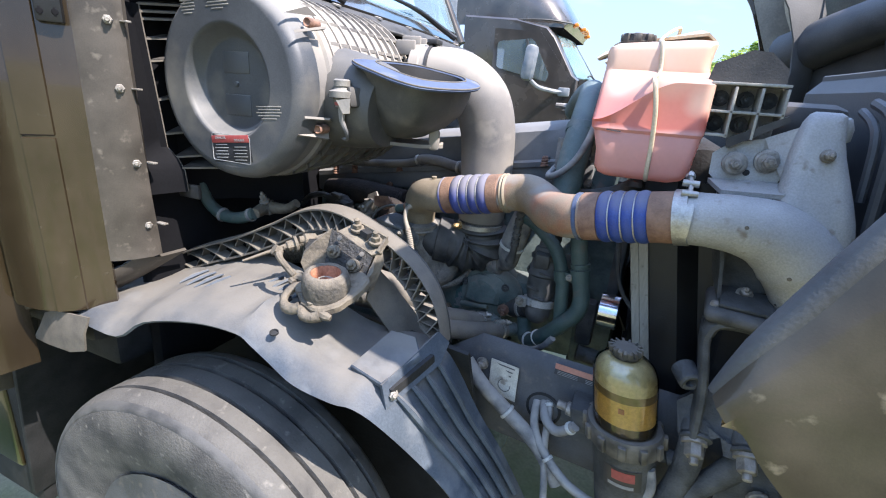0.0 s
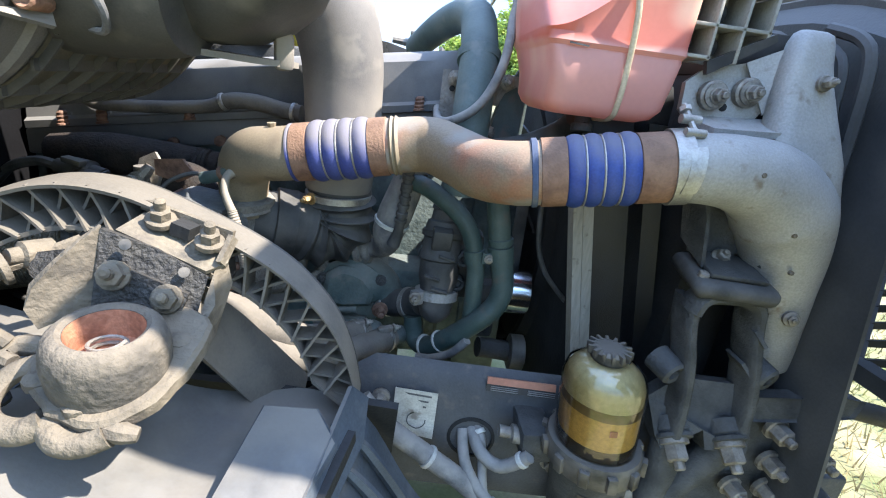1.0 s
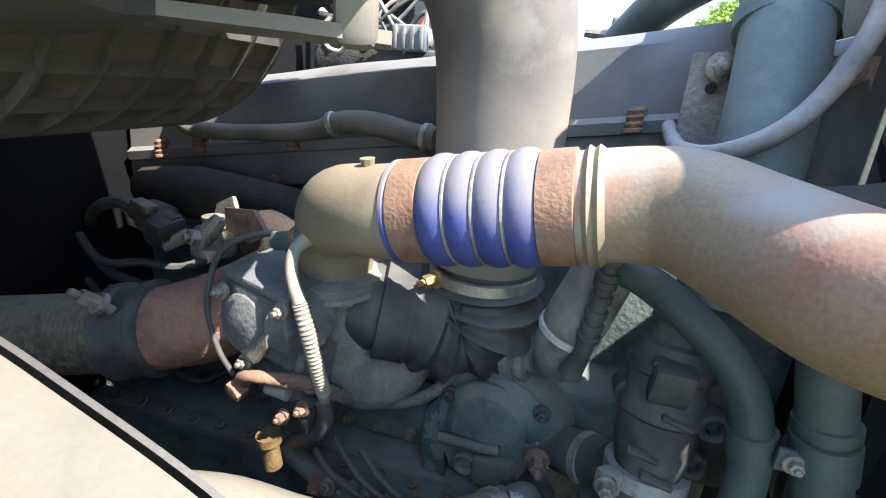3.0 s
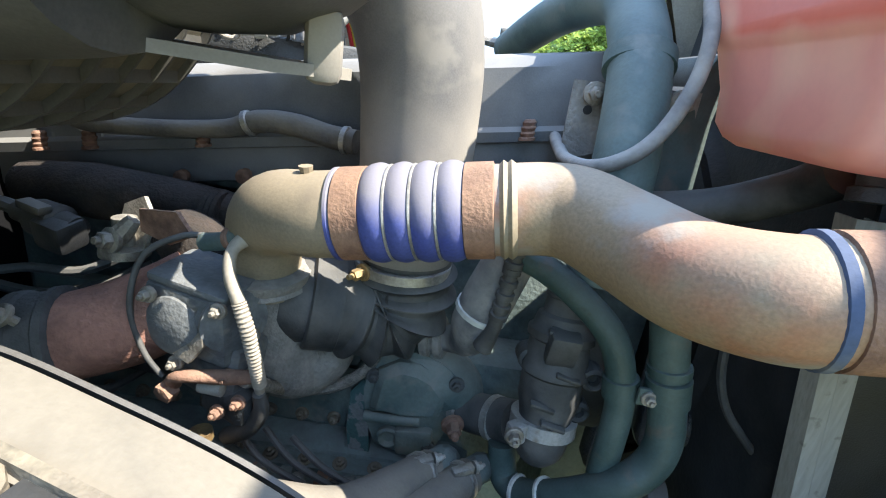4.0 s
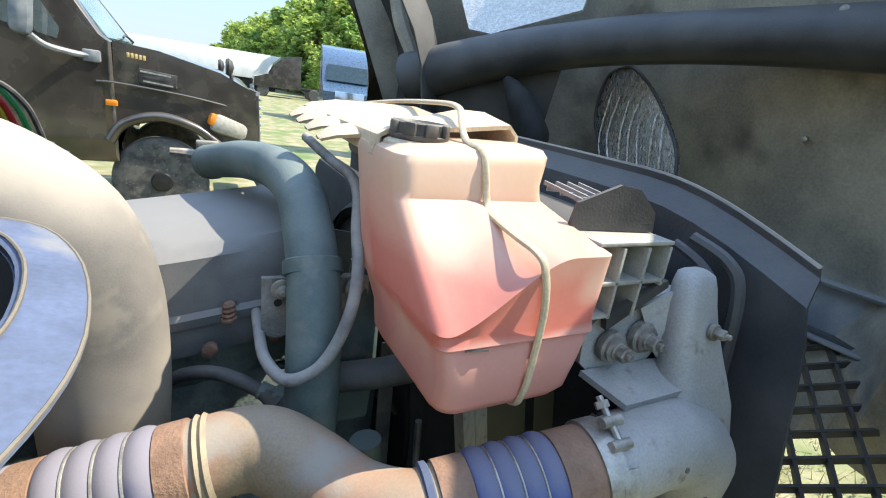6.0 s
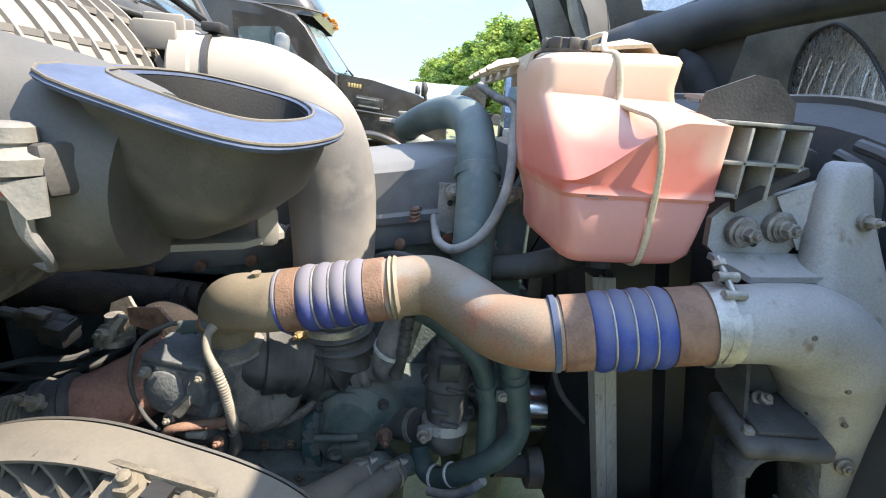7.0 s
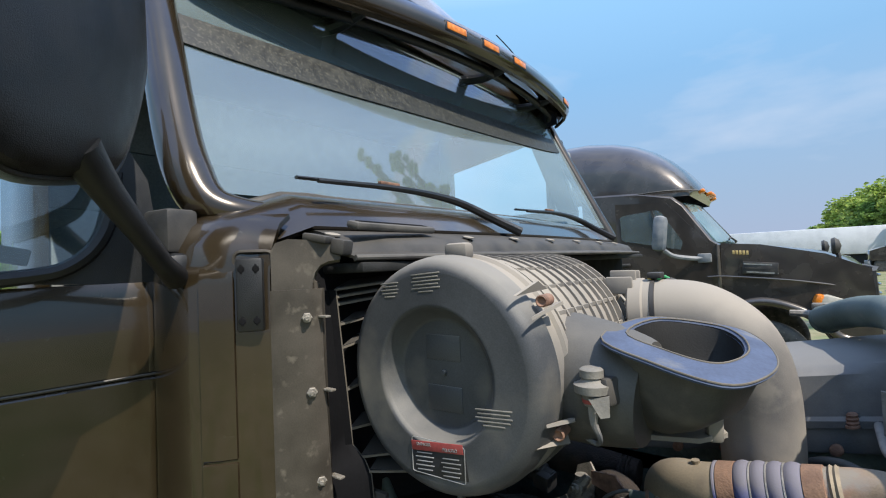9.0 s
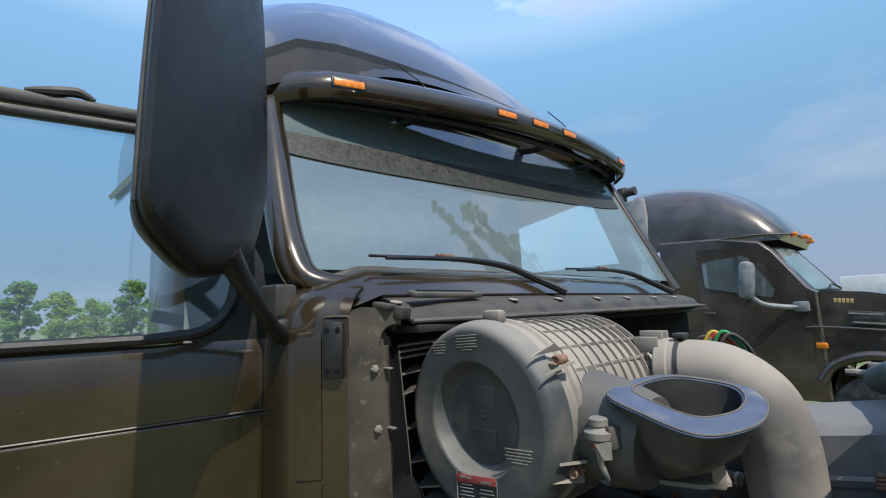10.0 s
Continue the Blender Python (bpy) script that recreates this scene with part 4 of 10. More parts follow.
# ---- open hood: built closed, then tipped forward about its hinge ----
def build_hood():
    hood = thing("open_hood", "truck hood tipped open, brown outside, dark fibreglass inside", "hood", at=(0.75, CY, 0.52))
    tip = Matrix.Translation((0.75, 0, 0.52)) @ Matrix.Rotation(radians(60), 4, "Y") @ Matrix.Translation((-0.75, 0, -0.52))
    xs = [-0.98 + 1.48 * k / 37 for k in range(38)]

    def prof(x):
        t = (x + 0.98) / 1.48
        top = 1.90 - 0.30 * t - 0.25 * max(0, t - 0.82) / 0.18
        w = 0.80 - 0.22 * t
        shelf = 1.36 - 0.16 * t
        dx = abs(x + 0.80)
        r = 0.46 + 0.06 * max(0.0, min(1.0, (-0.80 - x) / 0.33))
        arch = 0.55 + math.sqrt(max(0.0, r * r - dx * dx)) if dx < r else 0.55
        low = max(0.78, arch)
        return top, w, shelf, low
    s, inner = Shape(), Shape()
    for sg in (-1, 1):
        rows = []
        for x in xs:
            top, w, shelf, low = prof(x)
            rows.append([(x, CY + sg * a, z) for a, z in ((0.0, top), (w * 0.5, top - 0.015), (w * 0.85, top - 0.05), (w, top - 0.12), (w + 0.06, (top + shelf) / 2), (w + 0.12, shelf + 0.05), (0.95, shelf + 0.02), (1.14, shelf - 0.02), (1.225, shelf - 0.10), (1.24, max(low, shelf - 0.30)), (1.24, low))])
        s.sheet([[tip @ Vector(q) for q in row] for row in rows], 0.012 * sg)
        rows2 = [[(q[0], q[1] - sg * 0.014 * (1 if i > 3 else 0.3), q[2] - 0.016) for i, q in enumerate(row)] for row in rows]
        inner.sheet([[tip @ Vector(q) for q in row[:-1]] for row in rows2], 0.006 * sg)
    part("outer_shell", s, M["bronze"], hood)
    part("inner_shell", inner, M["hood_in"], hood, "dusty fibreglass underside of the hood")
    # fender's rear end, which meets the cab corner when the hood is shut
    for sg in (-1, 1):
        rows = []
        for x in [-1.13 + 0.15 * k / 7 for k in range(8)]:
            top, w, shelf, low = prof(x)
            taper = max(0.0, (-1.02 - x) / 0.11)
            rows.append([tip @ Vector((x, CY + sg * a, z)) for a, z in ((1.02, shelf + 0.005 - 0.16 * taper), (1.14, shelf - 0.02 - 0.16 * taper), (1.20, shelf - 0.06 - 0.15 * taper), (1.225, shelf - 0.10 - 0.14 * taper), (1.24, (low + shelf - 0.10) / 2 - 0.04 * taper), (1.24, low), (1.20, low - 0.004), (1.17, low + 0.006))])
        part("fender_rear", Shape().sheet(rows, 0.012 * sg), M["bronze"], hood)
    # inner wheel housing of the far side
    for sg in (1,):
        rows = []
        for k in range(15):
            a = radians(5 + 165 * k / 14)
            x, z = -0.80 + 0.60 * math.cos(a), 0.55 + 0.62 * math.sin(a)
            if x < -1.0:
                continue
            rows.append([tip @ Vector((x, CY + sg * b, z + dz)) for b, dz in ((1.22, 0.0), (1.10, 0.015), (0.95, 0.02), (0.80, 0.01), (0.70, -0.05), (0.66, -0.14))])
        part("inner_wheel_arch", Shape().sheet(rows, 0.008 * sg), M["hood_dark"], hood, "dark plastic inner wheel arch")
    # grille of crossing bars, lying low in front
    ga, gb = Vector((0.85, 0, 1.06)), Vector((1.33, 0, 1.34))
    lo, hi = 0.62, 2.98

    def at(y, t):
        return ga.lerp(gb, t) + Vector((0, y, 0))
    gr = part("grille_surround", Shape().clip_bar(at(lo, -0.03), at(hi, -0.03), 0.05, 0.04).clip_bar(at(lo, 1.03), at(hi, 1.03), 0.05, 0.04).clip_bar(at(lo, 0), at(lo, 1), 0.05, 0.04).clip_bar(at(hi, 0), at(hi, 1), 0.05, 0.04), M["hood_dark"], hood)
    for k in range(-5, 30):
        y0 = lo + k * 0.092
        for sl in (-1, 1):
            y1 = y0 + sl * 0.46
            t0, t1 = 0.0, 1.0
            for edge, keep in ((lo, 1), (hi, -1)):
                if (y0 - edge) * keep < 0 and (y1 - edge) * keep < 0:
                    t0 = 2
                elif (y0 - edge) * keep < 0:
                    t0 = max(t0, (edge - y0) / (y1 - y0))
                elif (y1 - edge) * keep < 0:
                    t1 = min(t1, (edge - y0) / (y1 - y0))
            if t1 - t0 > 0.05:
                part("grille_bar", Shape().clip_bar(at(y0 + (y1 - y0) * t0, t0), at(y0 + (y1 - y0) * t1, t1), 0.010, 0.018), M["black"], gr)
    # cross member beyond the grille
    part("front_cross_member", Shape().box((1.375, CY, 1.425), (0.02, 2.3, 0.155), 0.005, (0, 12, 0)).box((1.335, CY, 1.352), (0.08, 2.3, 0.012), 0.004).tube([(1.345, 0.66, 1.512), (1.345, 2.94, 1.512)], 0.012, 8, 2), M["blue_grey"], hood, "blue-grey sheet metal cross member")
    # outer edge of the fender with its rubber lip
    edge = [(0.142, 0.55, 1.396), (0.167, 0.55, 1.455), (0.197, 0.552, 1.512), (0.235, 0.555, 1.585), (0.30, 0.558, 1.70), (0.42, 0.56, 1.86)]
    skin = [(0.150, 0.545, 1.377), (0.171, 0.543, 1.372), (0.195, 0.540, 1.340), (0.225, 0.538, 1.308), (0.31, 0.535, 1.22), (0.50, 0.535, 1.10)]
    rows = [[Vector(a).lerp(Vector(b), t) + Vector((0, -0.012 * math.sin(math.pi * t), 0)) for t in (0, 0.06, 0.3, 0.6, 1.0)] for a, b in zip(smooth_line(edge, 4), smooth_line(skin, 4))]
    fe = part("fender_edge", Shape().sheet(rows, 0.008), M["scuffed_bronze"], hood, "scuffed brown fender edge")
    part("fender_lip", Shape().tube([Vector(q) + Vector((-0.004, 0.006, 0.004)) for q in edge], [0.008, 0.014, 0.016, 0.016, 0.016, 0.016], 10, 4), M["hood_dark"], fe)
    return hood, tip


HOOD, TIP = build_hood()


def build_hood_inside():
    part("inner_beam", Shape().tube([(0.50, 2.62, 1.93), (0.66, 2.38, 2.02), (0.86, 2.10, 2.10), (1.02, 1.85, 2.14), (1.12, 1.55, 2.15), (1.17, 1.25, 2.14), (1.20, 0.95, 2.10)], [0.10, 0.085, 0.075, 0.075, 0.075, 0.08, 0.08], 18, 6), M["hood_dark"], HOOD, "smooth dark moulded beam")
    s = Shape()
    rows = []
    for k in range(6):
        t = k / 8
        rows.append([(0.50 + 0.62 * t, 2.62 - 0.75 * t + 0.02 * j, 1.93 + 0.16 * t - 0.09 * j - 0.05 * math.sin(math.pi * t) * (j > 2)) for j in range(7)])
    part("inner_panel", s.sheet(rows, 0.006), M["hood_dark"], HOOD, "dark plastic inner fender panel")
    part("inner_scoop", Shape().tube([(0.70, 2.22, 1.97), (0.74, 2.17, 1.90), (0.79, 2.12, 1.78), (0.80, 2.12, 1.72)], [0.012, 0.05, 0.06, 0.03], 14, 6), M["void"], HOOD)
    b = part("hinge_pin", Shape().lathe((0.618, 2.41, 2.018), (-0.6, -0.7, 0), [(0, 0.016), (0.012, 0.018), (0.02, 0.026), (0.028, 0.026), (0.04, 0.012)], 14).box((0.633, 2.425, 2.018), (0.012, 0.05, 0.10), 0.004), M["rust"], HOOD, "rusty hood pin")
    foil = smooth_line([(1.10, 2.05, 1.70), (1.10, 2.075, 1.761), (1.10, 2.13, 1.84), (1.10, 2.150, 1.896), (1.10, 2.148, 1.98), (1.10, 2.119, 2.043), (1.10, 2.06, 2.066), (1.10, 2.014, 2.063), (1.10, 1.93, 2.01), (1.10, 1.851, 1.936), (1.10, 1.768, 1.831), (1.10, 1.736, 1.747), (1.10, 1.73, 1.70)], 3)
    fp = part("foil_shield", Shape().plate(foil, 0.010), M["foil"], HOOD, "crumpled silver foil heat shield")
    for k in range(7):
        y = 2.10 - 0.045 * k
        part("foil_crease", Shape().tube([(1.094, y - 0.03, 1.72), (1.090, y + 0.01 * math.sin(k * 2.1), 1.82 + 0.01 * k), (1.095, y - 0.008, 1.98 - 0.012 * k)], 0.0035, 5, 4), M["foil"], fp)
    part("foil_opening_rim", Shape().tube([Vector(q) + Vector((-0.006, 0, 0)) for q in foil], 0.006, 8, 2), M["hood_dark"], HOOD)
    part("insulation_pad", Shape().plate([(0.66, 2.46, 2.13), (0.70, 2.36, 2.115), (0.92, 2.14, 2.22), (1.0, 2.2, 2.36), (0.80, 2.5, 2.40), (0.66, 2.6, 2.30)], 0.012), M["felt"], HOOD, "white insulation pad with rivets")
    part("fender_rib", Shape().tube([(0.46, 2.80, 2.30), (0.50, 2.78, 2.15), (0.545, 2.72, 2.02), (0.57, 2.66, 1.88)], [0.03, 0.035, 0.03, 0.02], 8), M["hood_in"], HOOD)
    part("panel_rivet", Shape().lathe((1.30, 1.50, 1.90), (-1, 0, 0), [(0, 0.010), (0.01, 0.008), (0.012, 0)], 10), M["steel"], HOOD)
    part("beam_rivet", Shape().lathe((1.10, 1.42, 2.20), (-1, -0.3, 0.4), [(-0.01, 0.012), (0.01, 0.010), (0.014, 0)], 10), M["bolt"], HOOD)


build_hood_inside()


# ---- front wheel ----
def build_wheel():
    wheel = thing("truck_wheel", "worn dusty truck tyre on a steel rim", "truck wheel", at=(-0.82, 0.70, 0.0))
    c = Vector((-0.82, 0.70, 0.505))
    yaw = Matrix.Translation(c) @ Matrix.Rotation(radians(0), 4, "Z") @ Matrix.Translation(-c)
    prof = [(-0.115, 0.290), (-0.128, 0.330), (-0.140, 0.385), (-0.142, 0.430), (-0.136, 0.468), (-0.126, 0.488), (-0.112, 0.497)]
    for g in (-0.080, -0.028, 0.028, 0.080):
        prof += [(g - 0.0060, 0.5035), (g - 0.0045, 0.487), (g + 0.0045, 0.487), (g + 0.0060, 0.5035)]
    prof += [(0.112, 0.497), (0.126, 0.488), (0.136, 0.468), (0.142, 0.430), (0.140, 0.385), (0.128, 0.330), (0.115, 0.290)]
    part("tyre", Shape().lathe(c, (0, 1, 0), prof, 72, caps=False).moved(yaw), M["tyre"], wheel)
    part("tread_edge", Shape().lathe(c, (0, 1, 0), [(-0.134, 0.474), (-0.131, 0.484), (-0.122, 0.4915)], 72, caps=False).moved(yaw), M["rubber"], wheel)
    rim = part("rim", Shape().lathe(c, (0, 1, 0), [(-0.125, 0.300), (-0.120, 0.285), (-0.06, 0.270), (-0.03, 0.20), (-0.05, 0.14), (-0.10, 0.10), (-0.16, 0.095), (-0.175, 0.06)], 40).moved(yaw), M["frame"], wheel)
    for k in range(10):
        a = 2 * math.pi * k / 10
        part("wheel_nut", Shape().bolt(c + Vector((0.165 * math.cos(a), -0.04, 0.165 * math.sin(a))), (0, -1, 0), 0.016, 0.02).moved(yaw), M["bolt"], rim)


build_wheel()


# ---- fender liner ----
ARCH = [(-1.285, 0.90, 1.132), (-1.15, 0.90, 1.194), (-1.02, 0.90, 1.252), (-0.895, 0.90, 1.300), (-0.785, 0.90, 1.352), (-0.695, 0.90, 1.400), (-0.632, 0.90, 1.418), (-0.568, 0.90, 1.414), (-0.502, 0.90, 1.390), (-0.440, 0.90, 1.362), (-0.390, 0.90, 1.328), (-0.345, 0.898, 1.278), (-0.318, 0.894, 1.222), (-0.304, 0.89, 1.165)]


def build_liner():
    liner = thing("fender_liner", "dusty blue-grey plastic fender liner over the tyre", "fender liner", at=(-0.7, 0.8, 0.75))
    outer = [(-1.26, 0.615, 1.100), (-1.123, 0.61, 1.128), (-0.99, 0.61, 1.128), (-0.912, 0.625, 1.178), (-0.775, 0.640, 1.208), (-0.659, 0.640, 1.216), (-0.618, 0.640, 1.199), (-0.577, 0.640, 1.176), (-0.517, 0.640, 1.144), (-0.430, 0.640, 1.134), (-0.388, 0.645, 1.134), (-0.343, 0.662, 1.103), (-0.278, 0.715, 1.002), (-0.202, 0.745, 0.906), (-0.08, 0.765, 0.74)]
    inner = [(-1.24, 0.93, 1.125), (-1.10, 0.93, 1.175), (-1.00, 0.93, 1.210), (-0.90, 0.93, 1.235), (-0.80, 0.93, 1.245), (-0.68, 0.90, 1.240), (-0.62, 0.87, 1.228), (-0.565, 0.855, 1.215), (-0.500, 0.870, 1.180), (-0.440, 0.905, 1.150), (-0.370, 0.912, 1.155), (-0.296, 0.900, 1.130), (-0.225, 0.930, 0.985), (-0.160, 0.965, 0.86), (-0.085, 1.0, 0.70)]
    o, i = smooth_line(outer, 4), smooth_line(inner, 4)
    rows = []
    for k, (a, b) in enumerate(zip(o, i)):
        row = []
        for j in range(11):
            t = j / 10
            q = a.lerp(b, t)
            q.z += (0.030 if 20 < k < 42 else 0.016) * math.sin(math.pi * min(1.0, t * 1.4)) ** 0.7 * (1 - t) - (0.012 if j == 0 else 0)
            if 6 < k < 22 and 3 <= j <= 8:
                q.z += 0.006 * (1 if k % 3 == 0 else 0)
            row.append(q)
        rows.append(row)
    part("shell", Shape().sheet(rows, 0.006), M["liner"], liner)
    # dark splash walls of the wheel house
    part("splash_wall", Shape().sheet([[(x, 1.02 - 0.03 * k, 1.15 - 0.0 * k), (x, 1.06, 0.80), (x, 1.06, 0.30)] for k, x in enumerate((-1.75, -1.2, -0.8, -0.45, -0.25))], 0.01), M["void"], liner)
    part("rear_splash_wall", Shape().box((-1.55, 0.85, 0.72), (0.02, 0.44, 0.75), 0.005, (0, 8, 0)), M["void"], liner)
    # long ridges on the tail
    for t in (0.25, 0.42, 0.60, 0.78):
        s = Shape().tube([o[k].lerp(i[k], t) + Vector((0.008, -0.004, 0.010)) for k in range(42, 56, 2)], [0.002, 0.008, 0.009, 0.009, 0.008], 6, 3)
        part("tail_ridge", s, M["liner"], liner)
    for k in range(12):
        x = -0.93 + 0.024 * k + (0.05 if k > 5 else 0)
        y = 0.735 + (0.045 if k > 5 else 0)
        s = Shape().tube([(x, y, 1.216 + 0.012 * (k > 5)), (x + 0.010, y + 0.03, 1.226 + 0.012 * (k > 5)), (x + 0.022, y + 0.065, 1.232 + 0.012 * (k > 5))], [0.002, 0.006, 0.003], 6, 3)
        part("top_ridge", s, M["liner"], liner)
    # raised pad with its clip
    pad = Shape().plate([(-0.428, 0.705, 1.160), (-0.352, 0.692, 1.150), (-0.318, 0.790, 1.170), (-0.345, 0.822, 1.190), (-0.408, 0.830, 1.184)], 0.012, 0.003)
    part("pad", pad, M["liner"], liner)
    s = Shape().plate([(-0.352, 0.688, 1.160), (-0.340, 0.686, 1.112), (-0.296, 0.832, 1.142), (-0.296, 0.878, 1.172), (-0.316, 0.862, 1.200)], 0.006)
    br = part("end_bracket", s, M["liner"], liner)
    part("end_slot", Shape().clip_bar((-0.338, 0.702, 1.138), (-0.306, 0.822, 1.160), 0.012, 0.020), M["void"], br)
    part("clip_bolt", Shape().bolt((-0.336, 0.706, 1.134), (0.7, -0.6, 0.3), 0.008, 0.008), M["bolt"], br)
    for q in ((-0.577, 0.662, 1.217), (-0.620, 0.752, 1.243)):
        part("drain_hole", Shape().lathe(q, (0.1, -0.25, 1), [(0.0, 0.009), (0.004, 0.009), (0.0045, 0.0075), (0.001, 0.006)], 12), M["void"], liner)
    # pale inner splash panel beside the bracket
    part("splash_panel", Shape().sheet([[(-0.500, 0.900, 1.300), (-0.486, 0.860, 1.272), (-0.482, 0.838, 1.245)], [(-0.465, 0.925, 1.252), (-0.455, 0.890, 1.215), (-0.458, 0.868, 1.185)], [(-0.430, 0.950, 1.195), (-0.424, 0.915, 1.165), (-0.440, 0.892, 1.140)], [(-0.390, 0.975, 1.130), (-0.388, 0.940, 1.118), (-0.410, 0.915, 1.105)]], 0.005), M["truss"], liner, "pale dusty inner splash panel")
    # torn rear flap
    part("rear_flap", Shape().sheet([[(-1.255, 0.615, 1.105), (-1.285, 0.612, 1.06), (-1.33, 0.615, 1.015)], [(-1.20, 0.61, 1.128), (-1.21, 0.600, 1.08), (-1.235, 0.60, 1.03)], [(-1.13, 0.61, 1.135), (-1.135, 0.600, 1.09), (-1.15, 0.60, 1.035)], [(-1.075, 0.612, 1.140), (-1.085, 0.602, 1.10), (-1.10, 0.605, 1.05)]], 0.005), M["truss"], liner)
    # arched rib with a zigzag of webs
    rib = part("arched_rib", Shape().rings([[q + d for d in (Vector((0, -0.026, -0.002)), Vector((0, 0.0, 0.003)), Vector((0, 0.022, 0.002)), Vector((0, 0.022, -0.004)), Vector((0, -0.025, -0.006)))] for q in smooth_line(ARCH, 5)]), M["truss"], liner, "pale dusty arched rib with a zigzag truss")
    line = smooth_line(ARCH, 5)
    low = []
    for k, q in enumerate(line):
        way = (line[min(k + 1, len(line) - 1)] - line[max(k - 1, 0)]).normalized()
        nrm = Vector((way.z, 0, -way.x))
        d = 0.046 * min(1.0, (k + 1) / 8, (len(line) - k) / 5) + 0.004
        low.append(q + nrm * d + Vector((0, -0.004, 0)))
    part("lower_chord", Shape().rings([[q + d for d in (Vector((0, -0.018, 0.0025)), Vector((0, 0.016, 0.0025)), Vector((0, 0.016, -0.0025)), Vector((0, -0.018, -0.0025)))] for q in low]), M["truss"], rib)
    bays = 26
    count = len(line) - 1

    def on(chord, u):
        f = max(0.0, min(count - 1e-6, u * count))
        return chord[int(f)].lerp(chord[int(f) + 1], f - int(f))
    for k in range(bays):   # crossing thin webs between flange and chord
        u0, u1 = k / bays, (k + 1) / bays
        for (pa, pb), dy in (((on(line, u0), on(low, u1)), -0.006), ((on(low, u0), on(line, u1)), 0.004)):
            part("web", Shape().sheet([[pa + Vector((0, -0.016 + dy, 0)), pa + Vector((0, 0.018, 0))], [pa.lerp(pb, 0.5) + Vector((0, -0.012 + dy, 0)), pa.lerp(pb, 0.5) + Vector((0, 0.018, 0))], [pb + Vector((0, -0.016 + dy, 0)), pb + Vector((0, 0.018, 0))]], 0.003), M["truss"], rib)
    part("inner_wall", Shape().sheet([[q + Vector((0, 0.03, 0)), q + Vector((0, 0.035, -0.02))] for q in line], 0.003), M["black"], rib)


build_liner()


# ---- hood support bracket with rubber mount, on the liner ----
def build_hood_rest():
    rest = thing("hood_rest_bracket", "greasy steel bracket with a round rubber mount, caked in dirt", "bracket", at=(-0.52, 0.76, 1.22))
    rng = random.Random(21)
    c = Vector((-0.514, 0.744, 1.298))
    up = Vector((0.05, -0.10, 1))
    part("rubber_mount", Shape().lathe(c, up, [(-0.016, 0.046), (-0.004, 0.0475), (0.012, 0.0485), (0.024, 0.047), (0.033, 0.0435), (0.038, 0.038), (0.039, 0.034), (0.036, 0.0300), (0.030, 0.0290), (0.012, 0.0280)], 40, caps=False), M["mount_rubber"], rest, "dirt-caked round rubber mount")
    core = part("mount_core", Shape().lathe(c, up, [(0.0355, 0.0298), (0.030, 0.0288), (0.014, 0.0275), (0.009, 0.0265), (0.008, 0.017), (0.007, 0.0)], 30, caps=False), M["copper"], rest, "rust-coloured mount core")
    coil = [c + up * (0.010 + 0.0006 * k) + Vector((0.0145 * math.cos(0.55 * k), 0.0145 * math.sin(0.55 * k), 0)) for k in range(24)]
    part("core_coil", Shape().tube(coil, 0.0018, 6, 2), M["bolt"], core)
    # lumpy cast foot with an open eye at the side
    foot = [(-0.584, 0.770, 1.284), (-0.578, 0.738, 1.278), (-0.556, 0.716, 1.270), (-0.532, 0.701, 1.262), (-0.500, 0.697, 1.260), (-0.470, 0.712, 1.266), (-0.456, 0.740, 1.276), (-0.450, 0.776, 1.288), (-0.456, 0.815, 1.300), (-0.52, 0.826, 1.308), (-0.572, 0.806, 1.296)]
    fine = smooth_line(foot + foot[:1], 3)[:-1]
    ft = part("foot", Shape().plate([q + Vector((rng.uniform(-0.002, 0.002), rng.uniform(-0.002, 0.002), 0)) for q in fine], 0.016, 0.004), M["grime"], rest)
    part("eye_loop", Shape().tube([(-0.574, 0.756, 1.286), (-0.596, 0.744, 1.280), (-0.603, 0.726, 1.268), (-0.596, 0.712, 1.258), (-0.580, 0.704, 1.254), (-0.560, 0.700, 1.258), (-0.545, 0.704, 1.266)], [0.012, 0.011, 0.010, 0.010, 0.012, 0.011, 0.012], 10, 5, flat=0.8), M["grime"], ft)
    part("front_finger", Shape().tube([(-0.545, 0.706, 1.262), (-0.530, 0.694, 1.256), (-0.510, 0.690, 1.256), (-0.494, 0.697, 1.262)], [0.011, 0.012, 0.010, 0.012], 10, 5), M["grime"], ft)
    part("front_finger", Shape().tube([(-0.496, 0.702, 1.264), (-0.482, 0.697, 1.264), (-0.470, 0.698, 1.262)], [0.011, 0.009, 0.006], 8, 4), M["grime"], ft)
    part("side_hook", Shape().tube([(-0.590, 0.772, 1.290), (-0.607, 0.768, 1.292), (-0.612, 0.756, 1.288), (-0.600, 0.750, 1.286)], [0.010, 0.010, 0.008, 0.007], 8, 4), M["grime"], ft)
    for q in ((-0.520, 0.708, 1.279), (-0.563, 0.728, 1.286), (-0.470, 0.780, 1.300), (-0.575, 0.790, 1.302)):
        part("foot_stud", Shape().lathe(q, up, [(-0.004, 0.012), (0.004, 0.012), (0.007, 0.008), (0.008, 0.0)], 10), M["grime"], ft)
    # black bolt plate behind the mount
    tl, tr, br_, bl = Vector((-0.556, 0.820, 1.394)), Vector((-0.466, 0.838, 1.344)), Vector((-0.476, 0.815, 1.292)), Vector((-0.562, 0.800, 1.318))
    plate = part("upright_plate", Shape().plate([tl, bl, br_, tr, tr.lerp(tl, 0.5) + Vector((0, 0.002, 0.004))], -0.012, 0.003), M["grime_black"], rest, "black greasy bolt plate")
